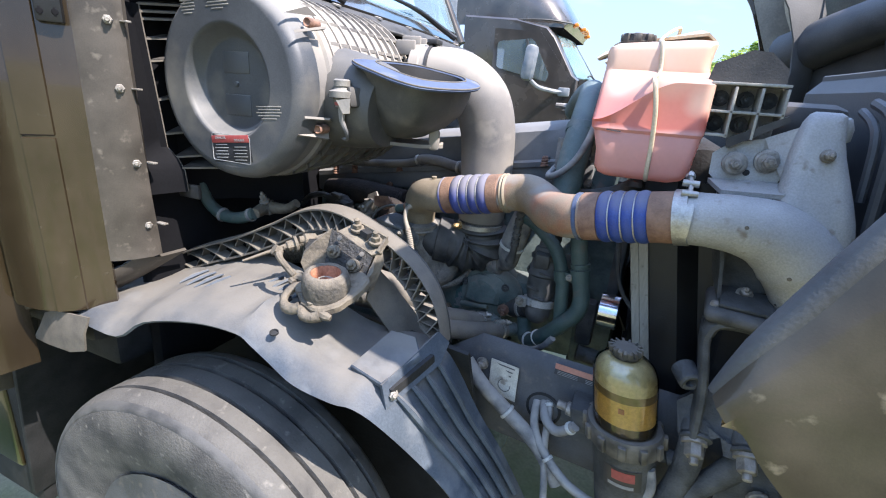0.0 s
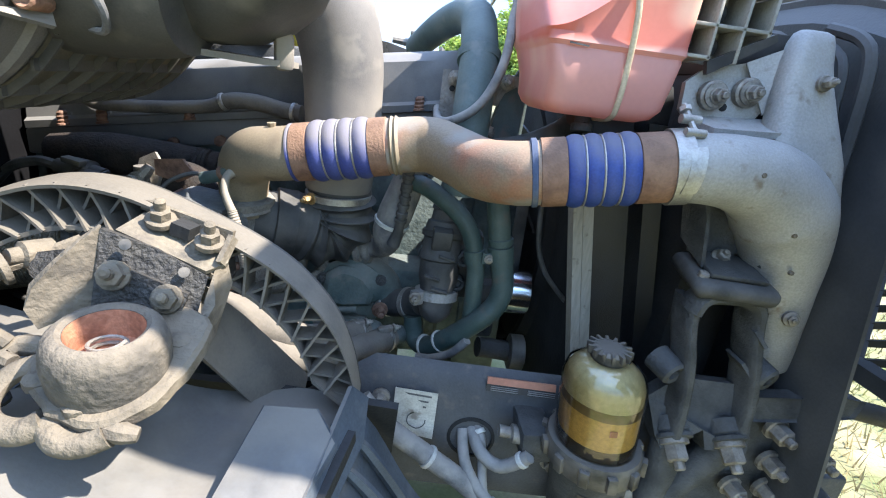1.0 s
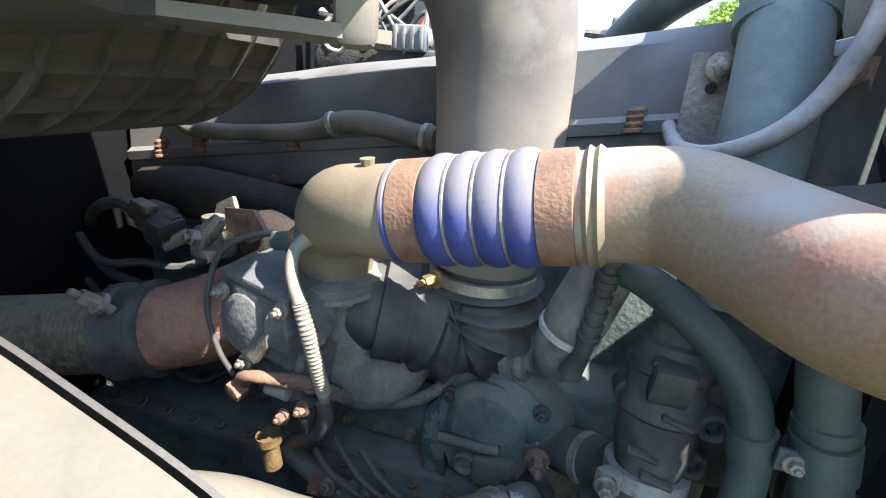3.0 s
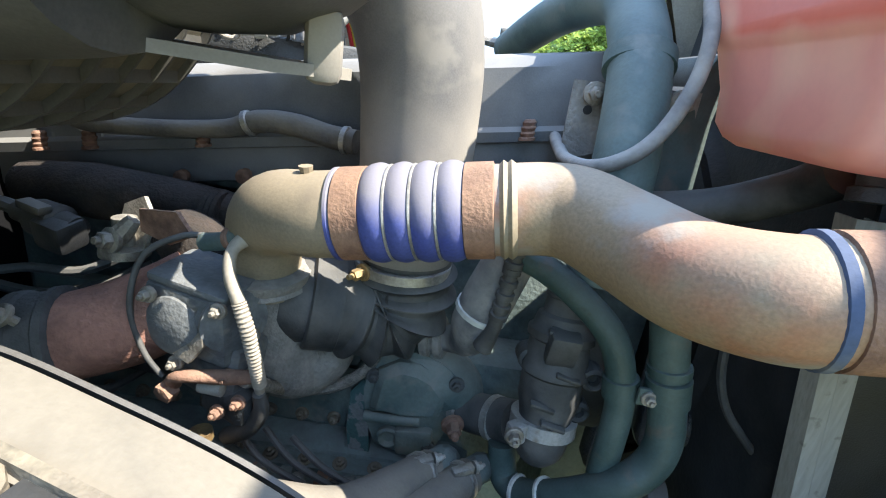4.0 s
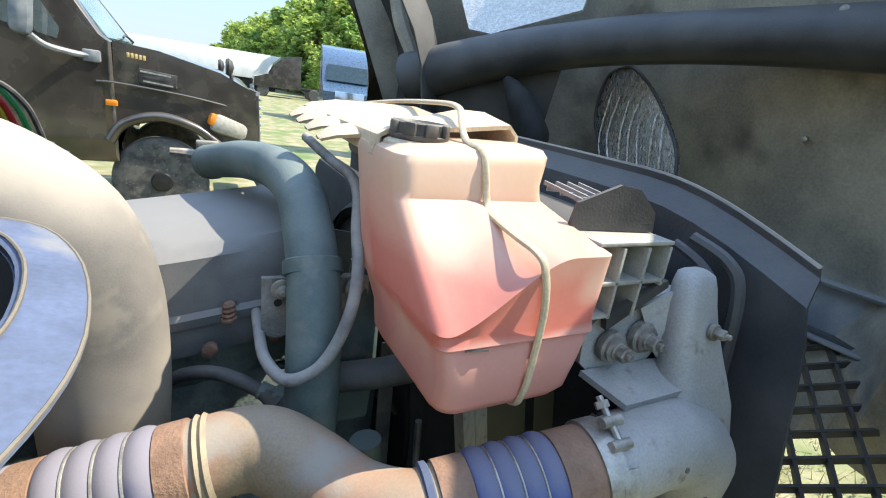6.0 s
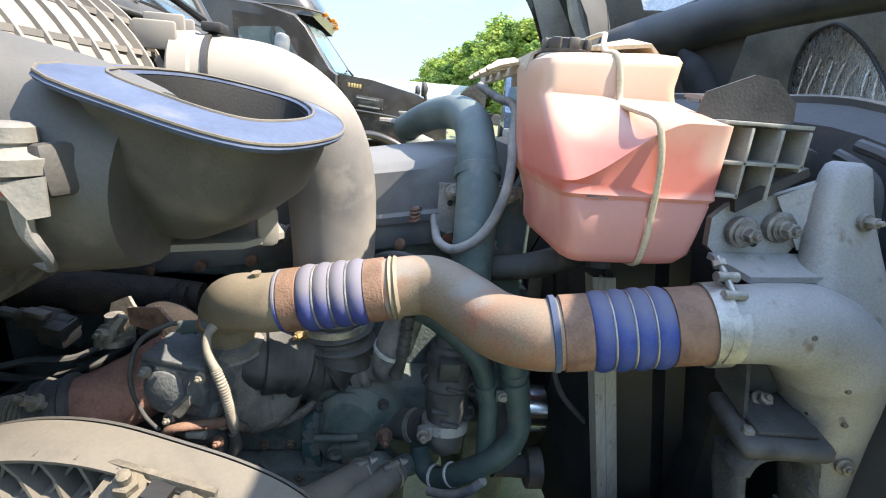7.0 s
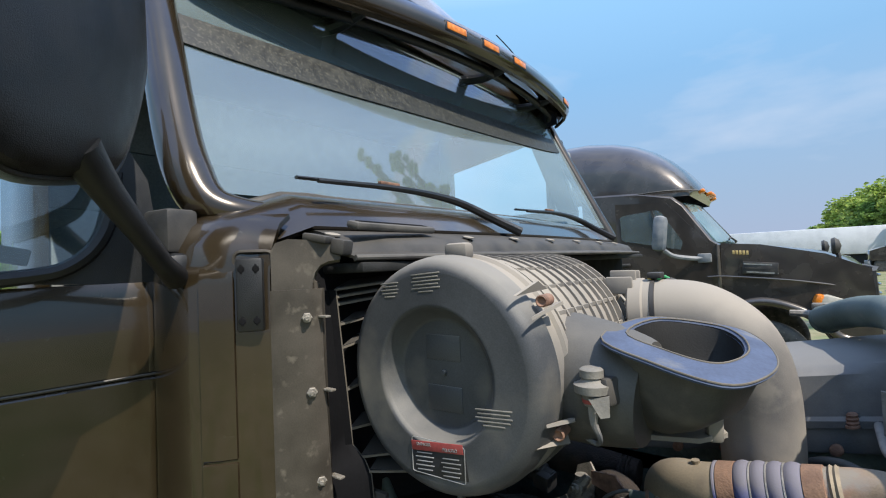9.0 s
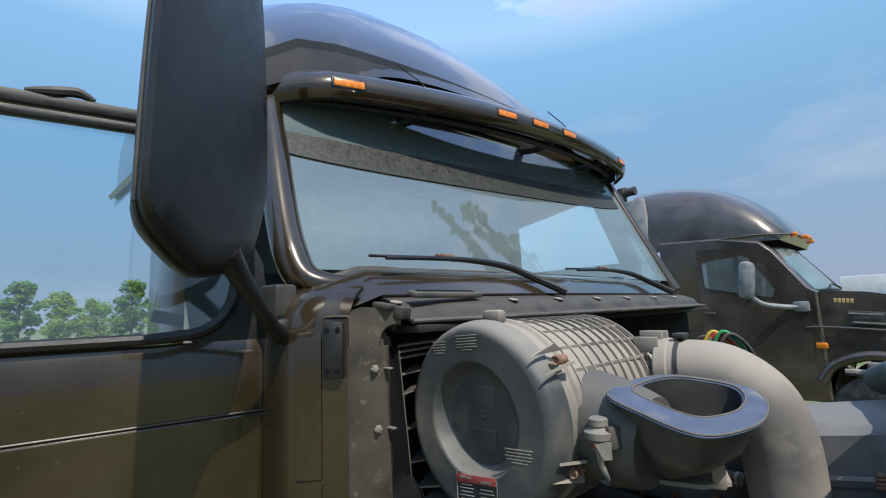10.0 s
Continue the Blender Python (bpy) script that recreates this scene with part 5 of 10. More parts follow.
    a, b, cc, d = Vector((-0.545, 0.808, 1.366)), Vector((-0.478, 0.818, 1.332)), Vector((-0.486, 0.804, 1.302)), Vector((-0.552, 0.796, 1.320))
    part("clamp_plate", Shape().plate([a, d, cc, b], -0.008, 0.002), M["grime_black"], plate)
    for q in ((-0.540, 0.806, 1.352), (-0.496, 0.812, 1.328)):
        bt = part("plate_bolt", Shape().bolt(q, (0.18, -0.85, 0.45), 0.0115, 0.011, 1.3).lathe(Vector(q) + Vector((0.002, -0.010, 0.006)), (0.18, -0.85, 0.45), [(0, 0.0055), (0.014, 0.0055), (0.016, 0.003)], 8), M["grime"], plate)
    for q in ((-0.530, 0.813, 1.382), (-0.484, 0.826, 1.352)):
        part("plate_hole", Shape().lathe(q, (0.2, -0.85, 0.45), [(0.0, 0.0055), (0.0035, 0.0055), (0.004, 0.0)], 10), M["cap_black"], plate)
    # wing at the side of the plate, and the gusset
    part("side_wing", Shape().sheet([[(-0.556, 0.822, 1.396), (-0.560, 0.812, 1.350), (-0.562, 0.802, 1.314)], [(-0.568, 0.808, 1.384), (-0.576, 0.798, 1.345), (-0.574, 0.792, 1.312)], [(-0.582, 0.792, 1.366), (-0.592, 0.784, 1.335), (-0.586, 0.784, 1.308)], [(-0.596, 0.780, 1.346), (-0.604, 0.776, 1.325), (-0.596, 0.778, 1.304)]], 0.007), M["grime"], rest)
    part("side_gusset", Shape().sheet([[(-0.458, 0.862, 1.372), (-0.448, 0.856, 1.330), (-0.462, 0.838, 1.272)], [(-0.462, 0.842, 1.346), (-0.455, 0.825, 1.318), (-0.464, 0.806, 1.276)], [(-0.468, 0.822, 1.312), (-0.462, 0.795, 1.300), (-0.466, 0.775, 1.282)]], 0.008), M["grime"], rest)
    # bolted top tray with a slot
    o = [(-0.546, 0.884, 1.394), (-0.452, 0.868, 1.372), (-0.450, 0.850, 1.356), (-0.468, 0.838, 1.350), (-0.552, 0.836, 1.388)]
    top = part("top_bracket", Shape().plate(o, 0.008, 0.002), M["tray"], rest, "dusty top tray with two bolts")
    part("tray_lip", Shape().clip_bar((-0.550, 0.886, 1.402), (-0.450, 0.869, 1.380), 0.006, 0.012).clip_bar((-0.450, 0.868, 1.379), (-0.456, 0.846, 1.356), 0.006, 0.012), M["tray"], top)
    part("tray_slot", Shape().clip_bar((-0.508, 0.868, 1.3865), (-0.488, 0.864, 1.3815), 0.022, 0.014), M["void"], top)
    for q in ((-0.523, 0.866, 1.391), (-0.471, 0.858, 1.374)):
        part("top_bolt", Shape().bolt(q, (0.2, -0.35, 1), 0.0105, 0.011, 1.45).lathe(Vector(q) + Vector((0.002, -0.004, 0.012)), (0.2, -0.35, 1), [(0, 0.0058), (0.013, 0.0058), (0.015, 0.003)], 10), M["grime"], top)
    # lever with its rod and nuts
    lever = part("lever_arm", Shape().plate([(-0.646, 0.838, 1.352), (-0.640, 0.836, 1.330), (-0.596, 0.806, 1.322), (-0.560, 0.812, 1.330), (-0.560, 0.824, 1.356), (-0.600, 0.838, 1.362)], -0.012, 0.003), M["grime_black"], rest, "greasy black lever arm")
    part("lever_eye", Shape().lathe((-0.640, 0.846, 1.350), (-0.5, -0.9, 0.1), [(-0.016, 0.014), (0.010, 0.014), (0.012, 0.009), (0.022, 0.008)], 12), M["grime"], lever)
    part("adjuster_rod", Shape().tube([(-0.606, 0.868, 1.360), (-0.636, 0.846, 1.347), (-0.668, 0.812, 1.338), (-0.690, 0.785, 1.330), (-0.730, 0.740, 1.312)], [0.007, 0.007, 0.0075, 0.004, 0.0025], 8).bolt((-0.655, 0.826, 1.342), (-0.6, -0.75, -0.2), 0.012, 0.016), M["grime"], rest)
    part("front_stud", Shape().tube([(-0.655, 0.768, 1.340), (-0.640, 0.756, 1.330), (-0.612, 0.762, 1.298)], [0.010, 0.007, 0.008], 8).lathe((-0.658, 0.766, 1.342), (-0.4, -0.6, 0.5), [(-0.008, 0.012), (0.008, 0.012)], 6), M["grime"], rest)


M["mount_rubber"] = material("caked_rubber_mount", (0.105, 0.090, 0.070), (0.060, 0.054, 0.046), rough=0.9, scale=30, fine=120, bump=0.9, dust=0.55, dust_col=(0.20, 0.165, 0.12), up=(0.6, 0.45, 1.0))
M["tray"] = material("dusty_steel_tray", (0.17, 0.145, 0.105), (0.12, 0.10, 0.075), rough=0.85, scale=40, fine=200, bump=0.4, spots=((0.055, 0.050, 0.042), 30, 0.56, 0.70))
build_hood_rest()


# ---- frame rail and lower front ----
def build_rail():
    rail = thing("frame_rail", "dark dusty steel frame rail with labels", "frame rail", at=(-0.3, 1.15, 0.78))
    s = Shape()
    path = [(-2.6, 1.20, -0.26), (-0.9, 1.17, -0.24), (-0.50, 1.130, -0.17), (-0.38, 1.115, -0.07), (-0.29, 1.104, 0.0), (-0.25, 1.100, 0.0), (0.0, 1.075, 0.0), (0.18, 1.06, 0.0), (0.55, 1.05, 0.0)]
    sec = [(0.034, 1.070), (0.030, 1.076), (0.018, 1.068), (0.006, 1.045), (0.0, 1.00), (0.0, 0.86), (0.01, 0.80), (0.034, 0.80)]
    s.rings([[(x, y + a, z + dz) for a, z in sec] for x, y, dz in path])
    part("rail_body", s, M["frame"], rail)
    w = Vector((0.98, -0.19, 0)).normalized()
    lab = part("paper_label", Shape().plate([Vector((-0.250, 1.096, 1.030)), Vector((-0.250, 1.095, 0.952)), Vector((-0.238, 1.093, 0.934)), Vector((-0.172, 1.081, 0.930)), Vector((-0.172, 1.081, 1.032))], 0.002), M["paper"], rail, "stained paper label with faded print")
    for k, (a, b) in enumerate(((0.10, 0.86), (0.16, 0.80), (0.24, 0.76))):
        z = 1.022 - 0.012 * k
        p = Vector((-0.250, 1.0945, z))
        q = Vector((-0.172, 1.079, z + 0.001))
        part("print_line", Shape().clip_bar(p.lerp(q, a), p.lerp(q, b), 0.001, 0.004), M["ink"], lab)
    pr = [(-0.212, 1.0845, 0.985 + 0.0), (-0.222, 1.0865, 0.975), (-0.222, 1.0865, 0.958), (-0.205, 1.083, 0.950), (-0.192, 1.0805, 0.960), (-0.190, 1.080, 0.972)]
    part("print_outline", Shape().tube(pr, 0.0010, 5, 3), M["ink"], lab)
    red = part("warning_label", Shape().plate([(-0.085, 1.0905, 1.070), (-0.085, 1.0830, 1.045), (0.040, 1.0695, 1.045), (0.040, 1.077, 1.070)], 0.002), M["label_black"], rail, "orange and black warning label")
    part("label_band", Shape().plate([(-0.085, 1.0900, 1.0710), (-0.085, 1.0860, 1.0585), (0.040, 1.0725, 1.0585), (0.040, 1.0765, 1.0710)], 0.004), M["orange_label"], red)
    for x in (-0.078, -0.010):
        for k in range(3):
            y = 1.0835 - 0.108 * (x + 0.085)
            part("label_text_bar", Shape().clip_bar((x, y - 0.0015, 1.0555 - 0.004 * k), (x + 0.05, y - 0.0075, 1.0555 - 0.004 * k), 0.001, 0.0014), M["white_ink"], red)
    part("cable_hole", Shape().lathe((-0.098, 1.0855, 0.935), (-0.12, -1, 0), [(-0.002, 0.046), (0.003, 0.046), (0.005, 0.040), (-0.01, 0.038)], 24), M["void"], rail)
    for q, r in (((-0.275, 1.100, 1.005), 0.011), ((-0.29, 1.102, 0.965), 0.012), ((0.06, 1.07, 0.90), 0.012)):
        part("rail_bolt", Shape().bolt(q, (-0.1, -1, 0), r, 0.014), M["bolt"], rail)
    part("cross_member", Shape().box((-0.5, 1.8, 0.78), (0.3, 1.3, 0.14), 0.03).box((0.42, 1.8, 0.80), (0.12, 1.5, 0.2), 0.03), M["void"], rail)
    # far rail
    part("far_rail", Shape().box((-0.9, 2.52, 0.92), (3.0, 0.09, 0.27), 0.02), M["frame"], rail)


build_rail()


# ---- hood hinge support beside the radiator ----
def build_support():
    sup = thing("radiator_support", "dark cast iron support yoke with rubber block and bolts", "support bracket", at=(0.25, 1.0, 0.85))

    def leg(pts, w, d):
        return Shape().rings([[Vector(q) + Vector((a * w, b * d, 0)) for a, b in rounded(1, 1, 0.3, 3)] for q in smooth_line(pts, 5)])
    part("yoke_leg", leg([(0.196, 1.022, 1.292), (0.198, 1.016, 1.25), (0.208, 1.004, 1.19), (0.214, 0.998, 1.13), (0.216, 0.992, 1.06)], 0.020, 0.060), M["iron"], sup)
    part("yoke_leg", leg([(0.305, 1.020, 1.288), (0.308, 1.014, 1.25), (0.318, 1.000, 1.18), (0.324, 0.992, 1.12), (0.318, 0.986, 1.055)], 0.022, 0.064), M["iron"], sup)
    part("yoke_arch", Shape().tube([(0.197, 1.010, 1.276), (0.204, 1.010, 1.296), (0.226, 1.012, 1.304), (0.276, 1.012, 1.304), (0.298, 1.010, 1.294), (0.306, 1.008, 1.272)], 0.0145, 10, 5, flat=1.8), M["iron"], sup)
    for z in (1.245, 1.185):
        part("yoke_rib", Shape().plate([(0.296, 0.985, z + 0.012), (0.312, 0.972, z - 0.010), (0.316, 1.03, z - 0.010), (0.298, 1.03, z + 0.012)], 0.006), M["iron"], sup)
    part("rubber_block", Shape().box((0.250, 1.030, 1.325), (0.134, 0.110, 0.030), 0.014, (10, 2, -4), 3), M["rubber"], sup, "dusty rubber block")
    ch = part("channel", Shape().plate([(0.176, 1.075, 1.50), (0.206, 1.070, 1.352), (0.286, 1.066, 1.356), (0.292, 1.075, 1.50)], -0.008).plate([(0.170, 1.085, 1.50), (0.196, 1.080, 1.375), (0.206, 1.022, 1.345), (0.196, 1.030, 1.42), (0.178, 1.05, 1.50)], 0.007).plate([(0.292, 1.075, 1.50), (0.289, 1.066, 1.365), (0.293, 1.018, 1.352), (0.297, 1.03, 1.42), (0.297, 1.05, 1.50)], -0.006).box((0.250, 1.030, 1.346), (0.092, 0.080, 0.008), 0.003, (10, 2, -4)), M["iron"], sup)
    part("channel_bolt", Shape().bolt((0.248, 1.050, 1.352), (0, -0.6, 0.8), 0.010, 0.010), M["bolt"], ch)
    part("block_stud", Shape().lathe((0.196, 1.005, 1.334), (0, -0.3, 1), [(0, 0.009), (0.008, 0.008), (0.010, 0.0)], 10), M["bolt"], sup)
    base = part("yoke_base", Shape().plate([(0.178, 1.015, 1.105), (0.190, 0.985, 1.050), (0.200, 0.972, 1.030), (0.262, 0.972, 1.075), (0.276, 0.970, 1.036), (0.345, 0.962, 1.040), (0.350, 0.985, 1.105), (0.330, 0.998, 1.150), (0.225, 1.008, 1.150), (0.200, 1.012, 1.130)], -0.035, 0.006), M["iron"], sup)
    for q in ((0.222, 0.978, 1.046), (0.312, 0.966, 1.056)):
        part("base_boss", Shape().lathe(Vector(q) + Vector((0, 0.030, 0.022)), (0.05, -0.75, -0.60), [(0, 0.031), (0.022, 0.030), (0.026, 0.026), (0.028, 0.031), (0.034, 0.031), (0.036, 0.024)], 20), M["iron"], base)
        part("base_bolt", Shape().bolt(Vector(q) + Vector((0, 0.002, -0.002)), (0.05, -0.75, -0.60), 0.0185, 0.024, 1.35), M["bolt"], base)
    for q in ((0.186, 0.996, 1.172), (0.338, 0.984, 1.180)):
        part("lug_eye", Shape().lathe(q, (0.35, -0.85, -0.25), [(-0.030, 0.024), (0.010, 0.022), (0.014, 0.018), (0.012, 0.011), (-0.004, 0.010), (-0.004, 0.0)], 18), M["iron"], sup)
    part("lower_arm", Shape().tube([(0.222, 0.992, 1.040), (0.222, 0.988, 0.98), (0.212, 0.985, 0.92), (0.19, 0.985, 0.82)], [0.026, 0.028, 0.026, 0.030], 12).tube([(0.318, 0.985, 1.030), (0.290, 0.99, 0.98), (0.262, 0.99, 0.94), (0.235, 0.988, 0.90)], [0.028, 0.026, 0.024, 0.022], 12), M["iron"], sup)
    plate = part("bolt_plate", Shape().plate([(0.335, 1.005, 1.120), (0.300, 1.000, 1.020), (0.285, 0.995, 0.90), (0.30, 0.99, 0.80), (0.52, 0.985, 0.80), (0.535, 0.99, 1.04), (0.500, 0.995, 1.120), (0.440, 1.000, 1.105)], -0.03, 0.004), M["iron"], sup)
    for q in ((0.398, 0.984, 1.080), (0.440, 0.984, 1.086), (0.408, 0.982, 1.012), (0.447, 0.982, 1.026), (0.357, 0.982, 0.953), (0.421, 0.981, 0.952), (0.494, 0.982, 1.029), (0.318, 0.985, 0.87)):
        part("plate_bolt", Shape().bolt(q, (0.12, -1, -0.10), 0.0165, 0.022, 1.3), M["bolt"], plate)
    part("step_arm", Shape().plate([(0.345, 1.020, 1.130), (0.420, 1.010, 1.140), (0.480, 1.000, 1.155), (0.520, 0.995, 1.150), (0.510, 0.992, 1.120), (0.440, 1.000, 1.100), (0.350, 1.008, 1.090)], -0.03, 0.005), M["iron"], sup)
    part("tow_hook_bar", Shape().tube([(0.505, 0.985, 1.130), (0.560, 0.975, 1.125), (0.600, 0.970, 1.120), (0.68, 0.975, 1.12), (0.76, 0.99, 1.13)], [0.017, 0.018, 0.017, 0.009, 0.009], 10), M["black"], sup)


build_support()


# ---- fuel filter ----
def build_filter():
    flt = thing("fuel_filter", "fuel filter with amber see-through bowl and black collar", "fuel filter", at=(0.048, 0.962, 0.72))
    c, up = Vector((0.058, 0.962, 0.0)), (0, 0, 1)
    lean = Matrix.Translation((0.058, 0.962, 1.22)) @ Matrix(((1.17, 0, -0.16, 0), (0, 1.17, -0.14, 0), (0, 0, 1, 0), (0, 0, 0, 1))) @ Matrix.Translation((-0.058, -0.962, -1.22))

    def lean_part(name, shape, mat, parent, label=""):
        return part(name, shape.moved(lean), mat, parent, label)
    lean_part("bowl", Shape().lathe(c, up, [(1.030, 0.057), (1.13, 0.0565), (1.165, 0.0555), (1.185, 0.050), (1.198, 0.038), (1.205, 0.026), (1.206, 0.0)], 36, caps=False), M["bowl"], flt, "clear amber plastic bowl")
    lean_part("filter_element", Shape().lathe(c, up, [(1.062, 0.0540), (1.124, 0.0540)], 36), M["element"], flt, "yellow filter element")
    lean_part("fuel", Shape().lathe(c, up, [(1.032, 0.0545), (1.062, 0.0545)], 36), M["fuel"], flt, "dark fuel in the bowl")
    lean_part("element_band", Shape().lathe(c, up, [(1.124, 0.0545), (1.142, 0.0545)], 36), M["element_dark"], flt)
    lean_part("bowl_dome", Shape().lathe(c, up, [(1.142, 0.0540), (1.163, 0.0530), (1.182, 0.0478), (1.195, 0.0360), (1.202, 0.024), (1.203, 0.0)], 36), M["dome"], flt, "cloudy cream dome of the bowl")
    lean_part("logo_patch", Shape().box((0.055, 0.9065, 1.105), (0.010, 0.001, 0.012), 0.0), M["orange_label"], flt)
    cap = lean_part("cap", Shape().lathe(c, up, [(1.203, 0.022), (1.208, 0.024), (1.220, 0.024), (1.226, 0.020), (1.227, 0.0)], 24), M["cap_black"], flt)
    for k in range(14):
        a = 2 * math.pi * k / 14
        lean_part("cap_rib", Shape().box(c + Vector((0.0225 * math.cos(a), 0.0225 * math.sin(a), 1.220)), (0.013, 0.0045, 0.014), 0.001, (0, 0, math.degrees(a))), M["cap_black"], cap)
    ring = lean_part("collar", Shape().lathe(c, up, [(0.985, 0.062), (0.990, 0.068), (1.000, 0.069), (1.028, 0.069), (1.036, 0.066), (1.037, 0.056)], 36), M["cap_black"], flt)
    for k in range(12):
        a = 2 * math.pi * k / 12
        lean_part("collar_lug", Shape().box(c + Vector((0.0705 * math.cos(a), 0.0705 * math.sin(a), 1.012)), (0.010, 0.014, 0.034), 0.002, (0, 0, math.degrees(a))), M["cap_black"], ring)
    body = lean_part("body", Shape().lathe(c, up, [(0.72, 0.050), (0.76, 0.056), (0.97, 0.058), (0.985, 0.062)], 32), M["iron"], flt)
    lab = Shape()
    for z0, z1 in ((0.900, 0.955),):
        lab.rings([[c + Vector((0.0590 * math.sin(a), -0.0590 * math.cos(a), z)) for a in [radians(-35 + 70 * k / 10) for k in range(11)]] for z in (z0, z1)], closed=False, caps=False)
    lb = lean_part("name_plate", lab, M["label_black"], body)
    for z0, z1, a0, a1, mt in ((0.925, 0.950, -18, 22, "red_label"), (0.905, 0.914, -25, 20, "white_ink")):
        lean_part("plate_mark", Shape().rings([[c + Vector((0.0597 * math.sin(a), -0.0597 * math.cos(a), z)) for a in [radians(a0 + (a1 - a0) * k / 8) for k in range(9)]] for z in (z0, z1)], closed=False, caps=False), M[mt], lb)
    lean_part("head_bracket", Shape().box((-0.02, 1.01, 0.985), (0.05, 0.08, 0.07), 0.008), M["iron"], flt)
    lean_part("outlet_fitting", Shape().lathe((0.10, 0.965, 0.965), (1, 0.1, 0.1), [(0, 0.013), (0.03, 0.013), (0.032, 0.018), (0.055, 0.018), (0.058, 0.012), (0.09, 0.012)], 12), M["iron"], flt)
    lean_part("inlet_fitting", Shape().lathe((-0.015, 0.995, 0.985), (-1, 0.1, 0.15), [(0, 0.012), (0.02, 0.012), (0.022, 0.017), (0.04, 0.017), (0.043, 0.011), (0.06, 0.011)], 12), M["bolt"], flt)


M["bowl"] = glass("clear_bowl_plastic", (0.97, 0.93, 0.80), rough=0.06, clear=0.05)
M["dome"] = material("cloudy_cream_plastic", (0.56, 0.49, 0.31), (0.47, 0.41, 0.25), rough=0.3, scale=9, fine=120, bump=0.02)
M["element"] = material("yellow_filter_paper", (0.60, 0.40, 0.13), (0.52, 0.34, 0.105), rough=0.7, scale=14, fine=160, bump=0.1)
M["element_dark"] = material("fuel_soaked_band", (0.20, 0.14, 0.055), (0.16, 0.11, 0.045), rough=0.5, bump=0.05)
M["fuel"] = material("dark_diesel", (0.060, 0.044, 0.022), (0.045, 0.033, 0.018), rough=0.15, bump=0)
build_filter()


# ---- hoses below ----
def hose(name, pts, r, mat, label, n=12, ties=(), tie_mat="tie"):
    s = Shape().tube(pts, r, n)
    ob = thing(name, label, "hose", at=pts[0])
    part("hose_body", s, M[mat], ob)
    line = smooth_line(pts, 6)
    for t in ties:
        k = int(t * (len(line) - 1))
        way = line[min(k + 1, len(line) - 1)] - line[max(k - 1, 0)]
        rad = r if isinstance(r, (int, float)) else float(np.interp(t * (len(r) - 1), range(len(r)), r))
        part("clamp_band", Shape().lathe(line[k] - way.normalized() * 0.004, way, [(0, rad + 0.0015), (0.001, rad + 0.003), (0.008, rad + 0.003), (0.009, rad + 0.0015)], 14), M[tie_mat], ob)
    return ob


hose("lower_hose", [(-0.31, 1.07, 1.02), (-0.26, 1.055, 0.975), (-0.18, 1.04, 0.925), (-0.09, 1.03, 0.86), (-0.03, 1.02, 0.78)], 0.019, "grey_hose", "dusty grey hose along the frame rail", ties=(0.5,))
hose("fuel_line", [(-0.10, 1.10, 0.955), (-0.085, 1.05, 0.935), (-0.05, 1.02, 0.93), (-0.01, 1.00, 0.975)], 0.012, "grey_hose", "dusty fuel line from the frame to the filter", ties=(0.9,))
hose("fuel_line", [(-0.115, 1.09, 0.95), (-0.11, 1.05, 0.91), (-0.08, 1.02, 0.87), (-0.01, 0.99, 0.82), (0.08, 0.975, 0.80), (0.14, 0.97, 0.84), (0.165, 0.965, 0.90), (0.155, 0.965, 0.955)], 0.011, "grey_hose", "dusty fuel line curving under the filter", ties=(0.35, 0.8))
hose("cable_bundle", [(-0.095, 1.10, 0.965), (-0.08, 1.07, 0.94), (-0.075, 1.03, 0.88), (-0.06, 1.0, 0.80), (-0.05, 0.98, 0.74)], 0.009, "grey_hose", "corrugated cable bundle hanging from the frame", ties=(0.2, 0.6))


# far side of the bay
single("far_fender_liner", Shape().sheet([[(x, 2.66, 0.35), (x, 2.68, 0.9), (x, 2.70, 1.30)] for x in (-1.3, -0.6, 0.0, 0.42)], 0.01), M["void"], "black fender liner on the far side of the engine", "fender liner")


# ---- charge air pipe ----
def hump_hose(parent, a, b, r, bands, blue, steps):
    """A silicone hose with humps and steel rings between two rusty bands."""
    a, b = Vector(a), Vector(b)
    way, ln = (b - a).normalized(), (b - a).length
    body = []
    n = 3
    u0, u1 = bands
    for k in range(61):
        u = u0 + (u1 - u0) * k / 60
        h = abs(math.sin(math.pi * (u - u0) / (u1 - u0) * (n + 1))) ** 0.75
        body.append((u * ln, r + 0.0012 + 0.0048 * h))
    hs = part("blue_hose", Shape().lathe(a, way, body, 40), M[blue], parent, "ribbed blue silicone hose")
    for k in range(1, n + 1):
        u = u0 + (u1 - u0) * k / (n + 1)
        c = a + way * (u * ln)
        side, up, _ = axes_for(way)
        ring = [c + (r + 0.0026) * (math.cos(t) * side + math.sin(t) * up) for t in [2 * math.pi * j / 40 for j in range(41)]]
        part("wire_ring", Shape().tube(ring, 0.0017, 6, 1, smooth=False), M["steel"], hs)
    for lo, hi in steps:
        prof = [(lo * ln, r), (lo * ln + 0.001, r + 0.0030), (hi * ln - 0.001, r + 0.0030), (hi * ln, r)]
        part("rusty_band", Shape().lathe(a, way, prof, 40), M["rust_band"], parent, "flaking rusty clamp band")
    return hs


M["cast_grey"] = material("rough_grey_casting", (0.24, 0.225, 0.20), (0.165, 0.155, 0.14), rough=0.75, scale=30, fine=160, bump=0.8, dust=0.3, dust_col=(0.22, 0.195, 0.16))


B1L, B1R = Vector((-0.470, 1.222, 1.414)), Vector((-0.284, 1.207, 1.450))
B2L, CLP = Vector((-0.080, 1.052, 1.455)), Vector((0.100, 1.017, 1.490))


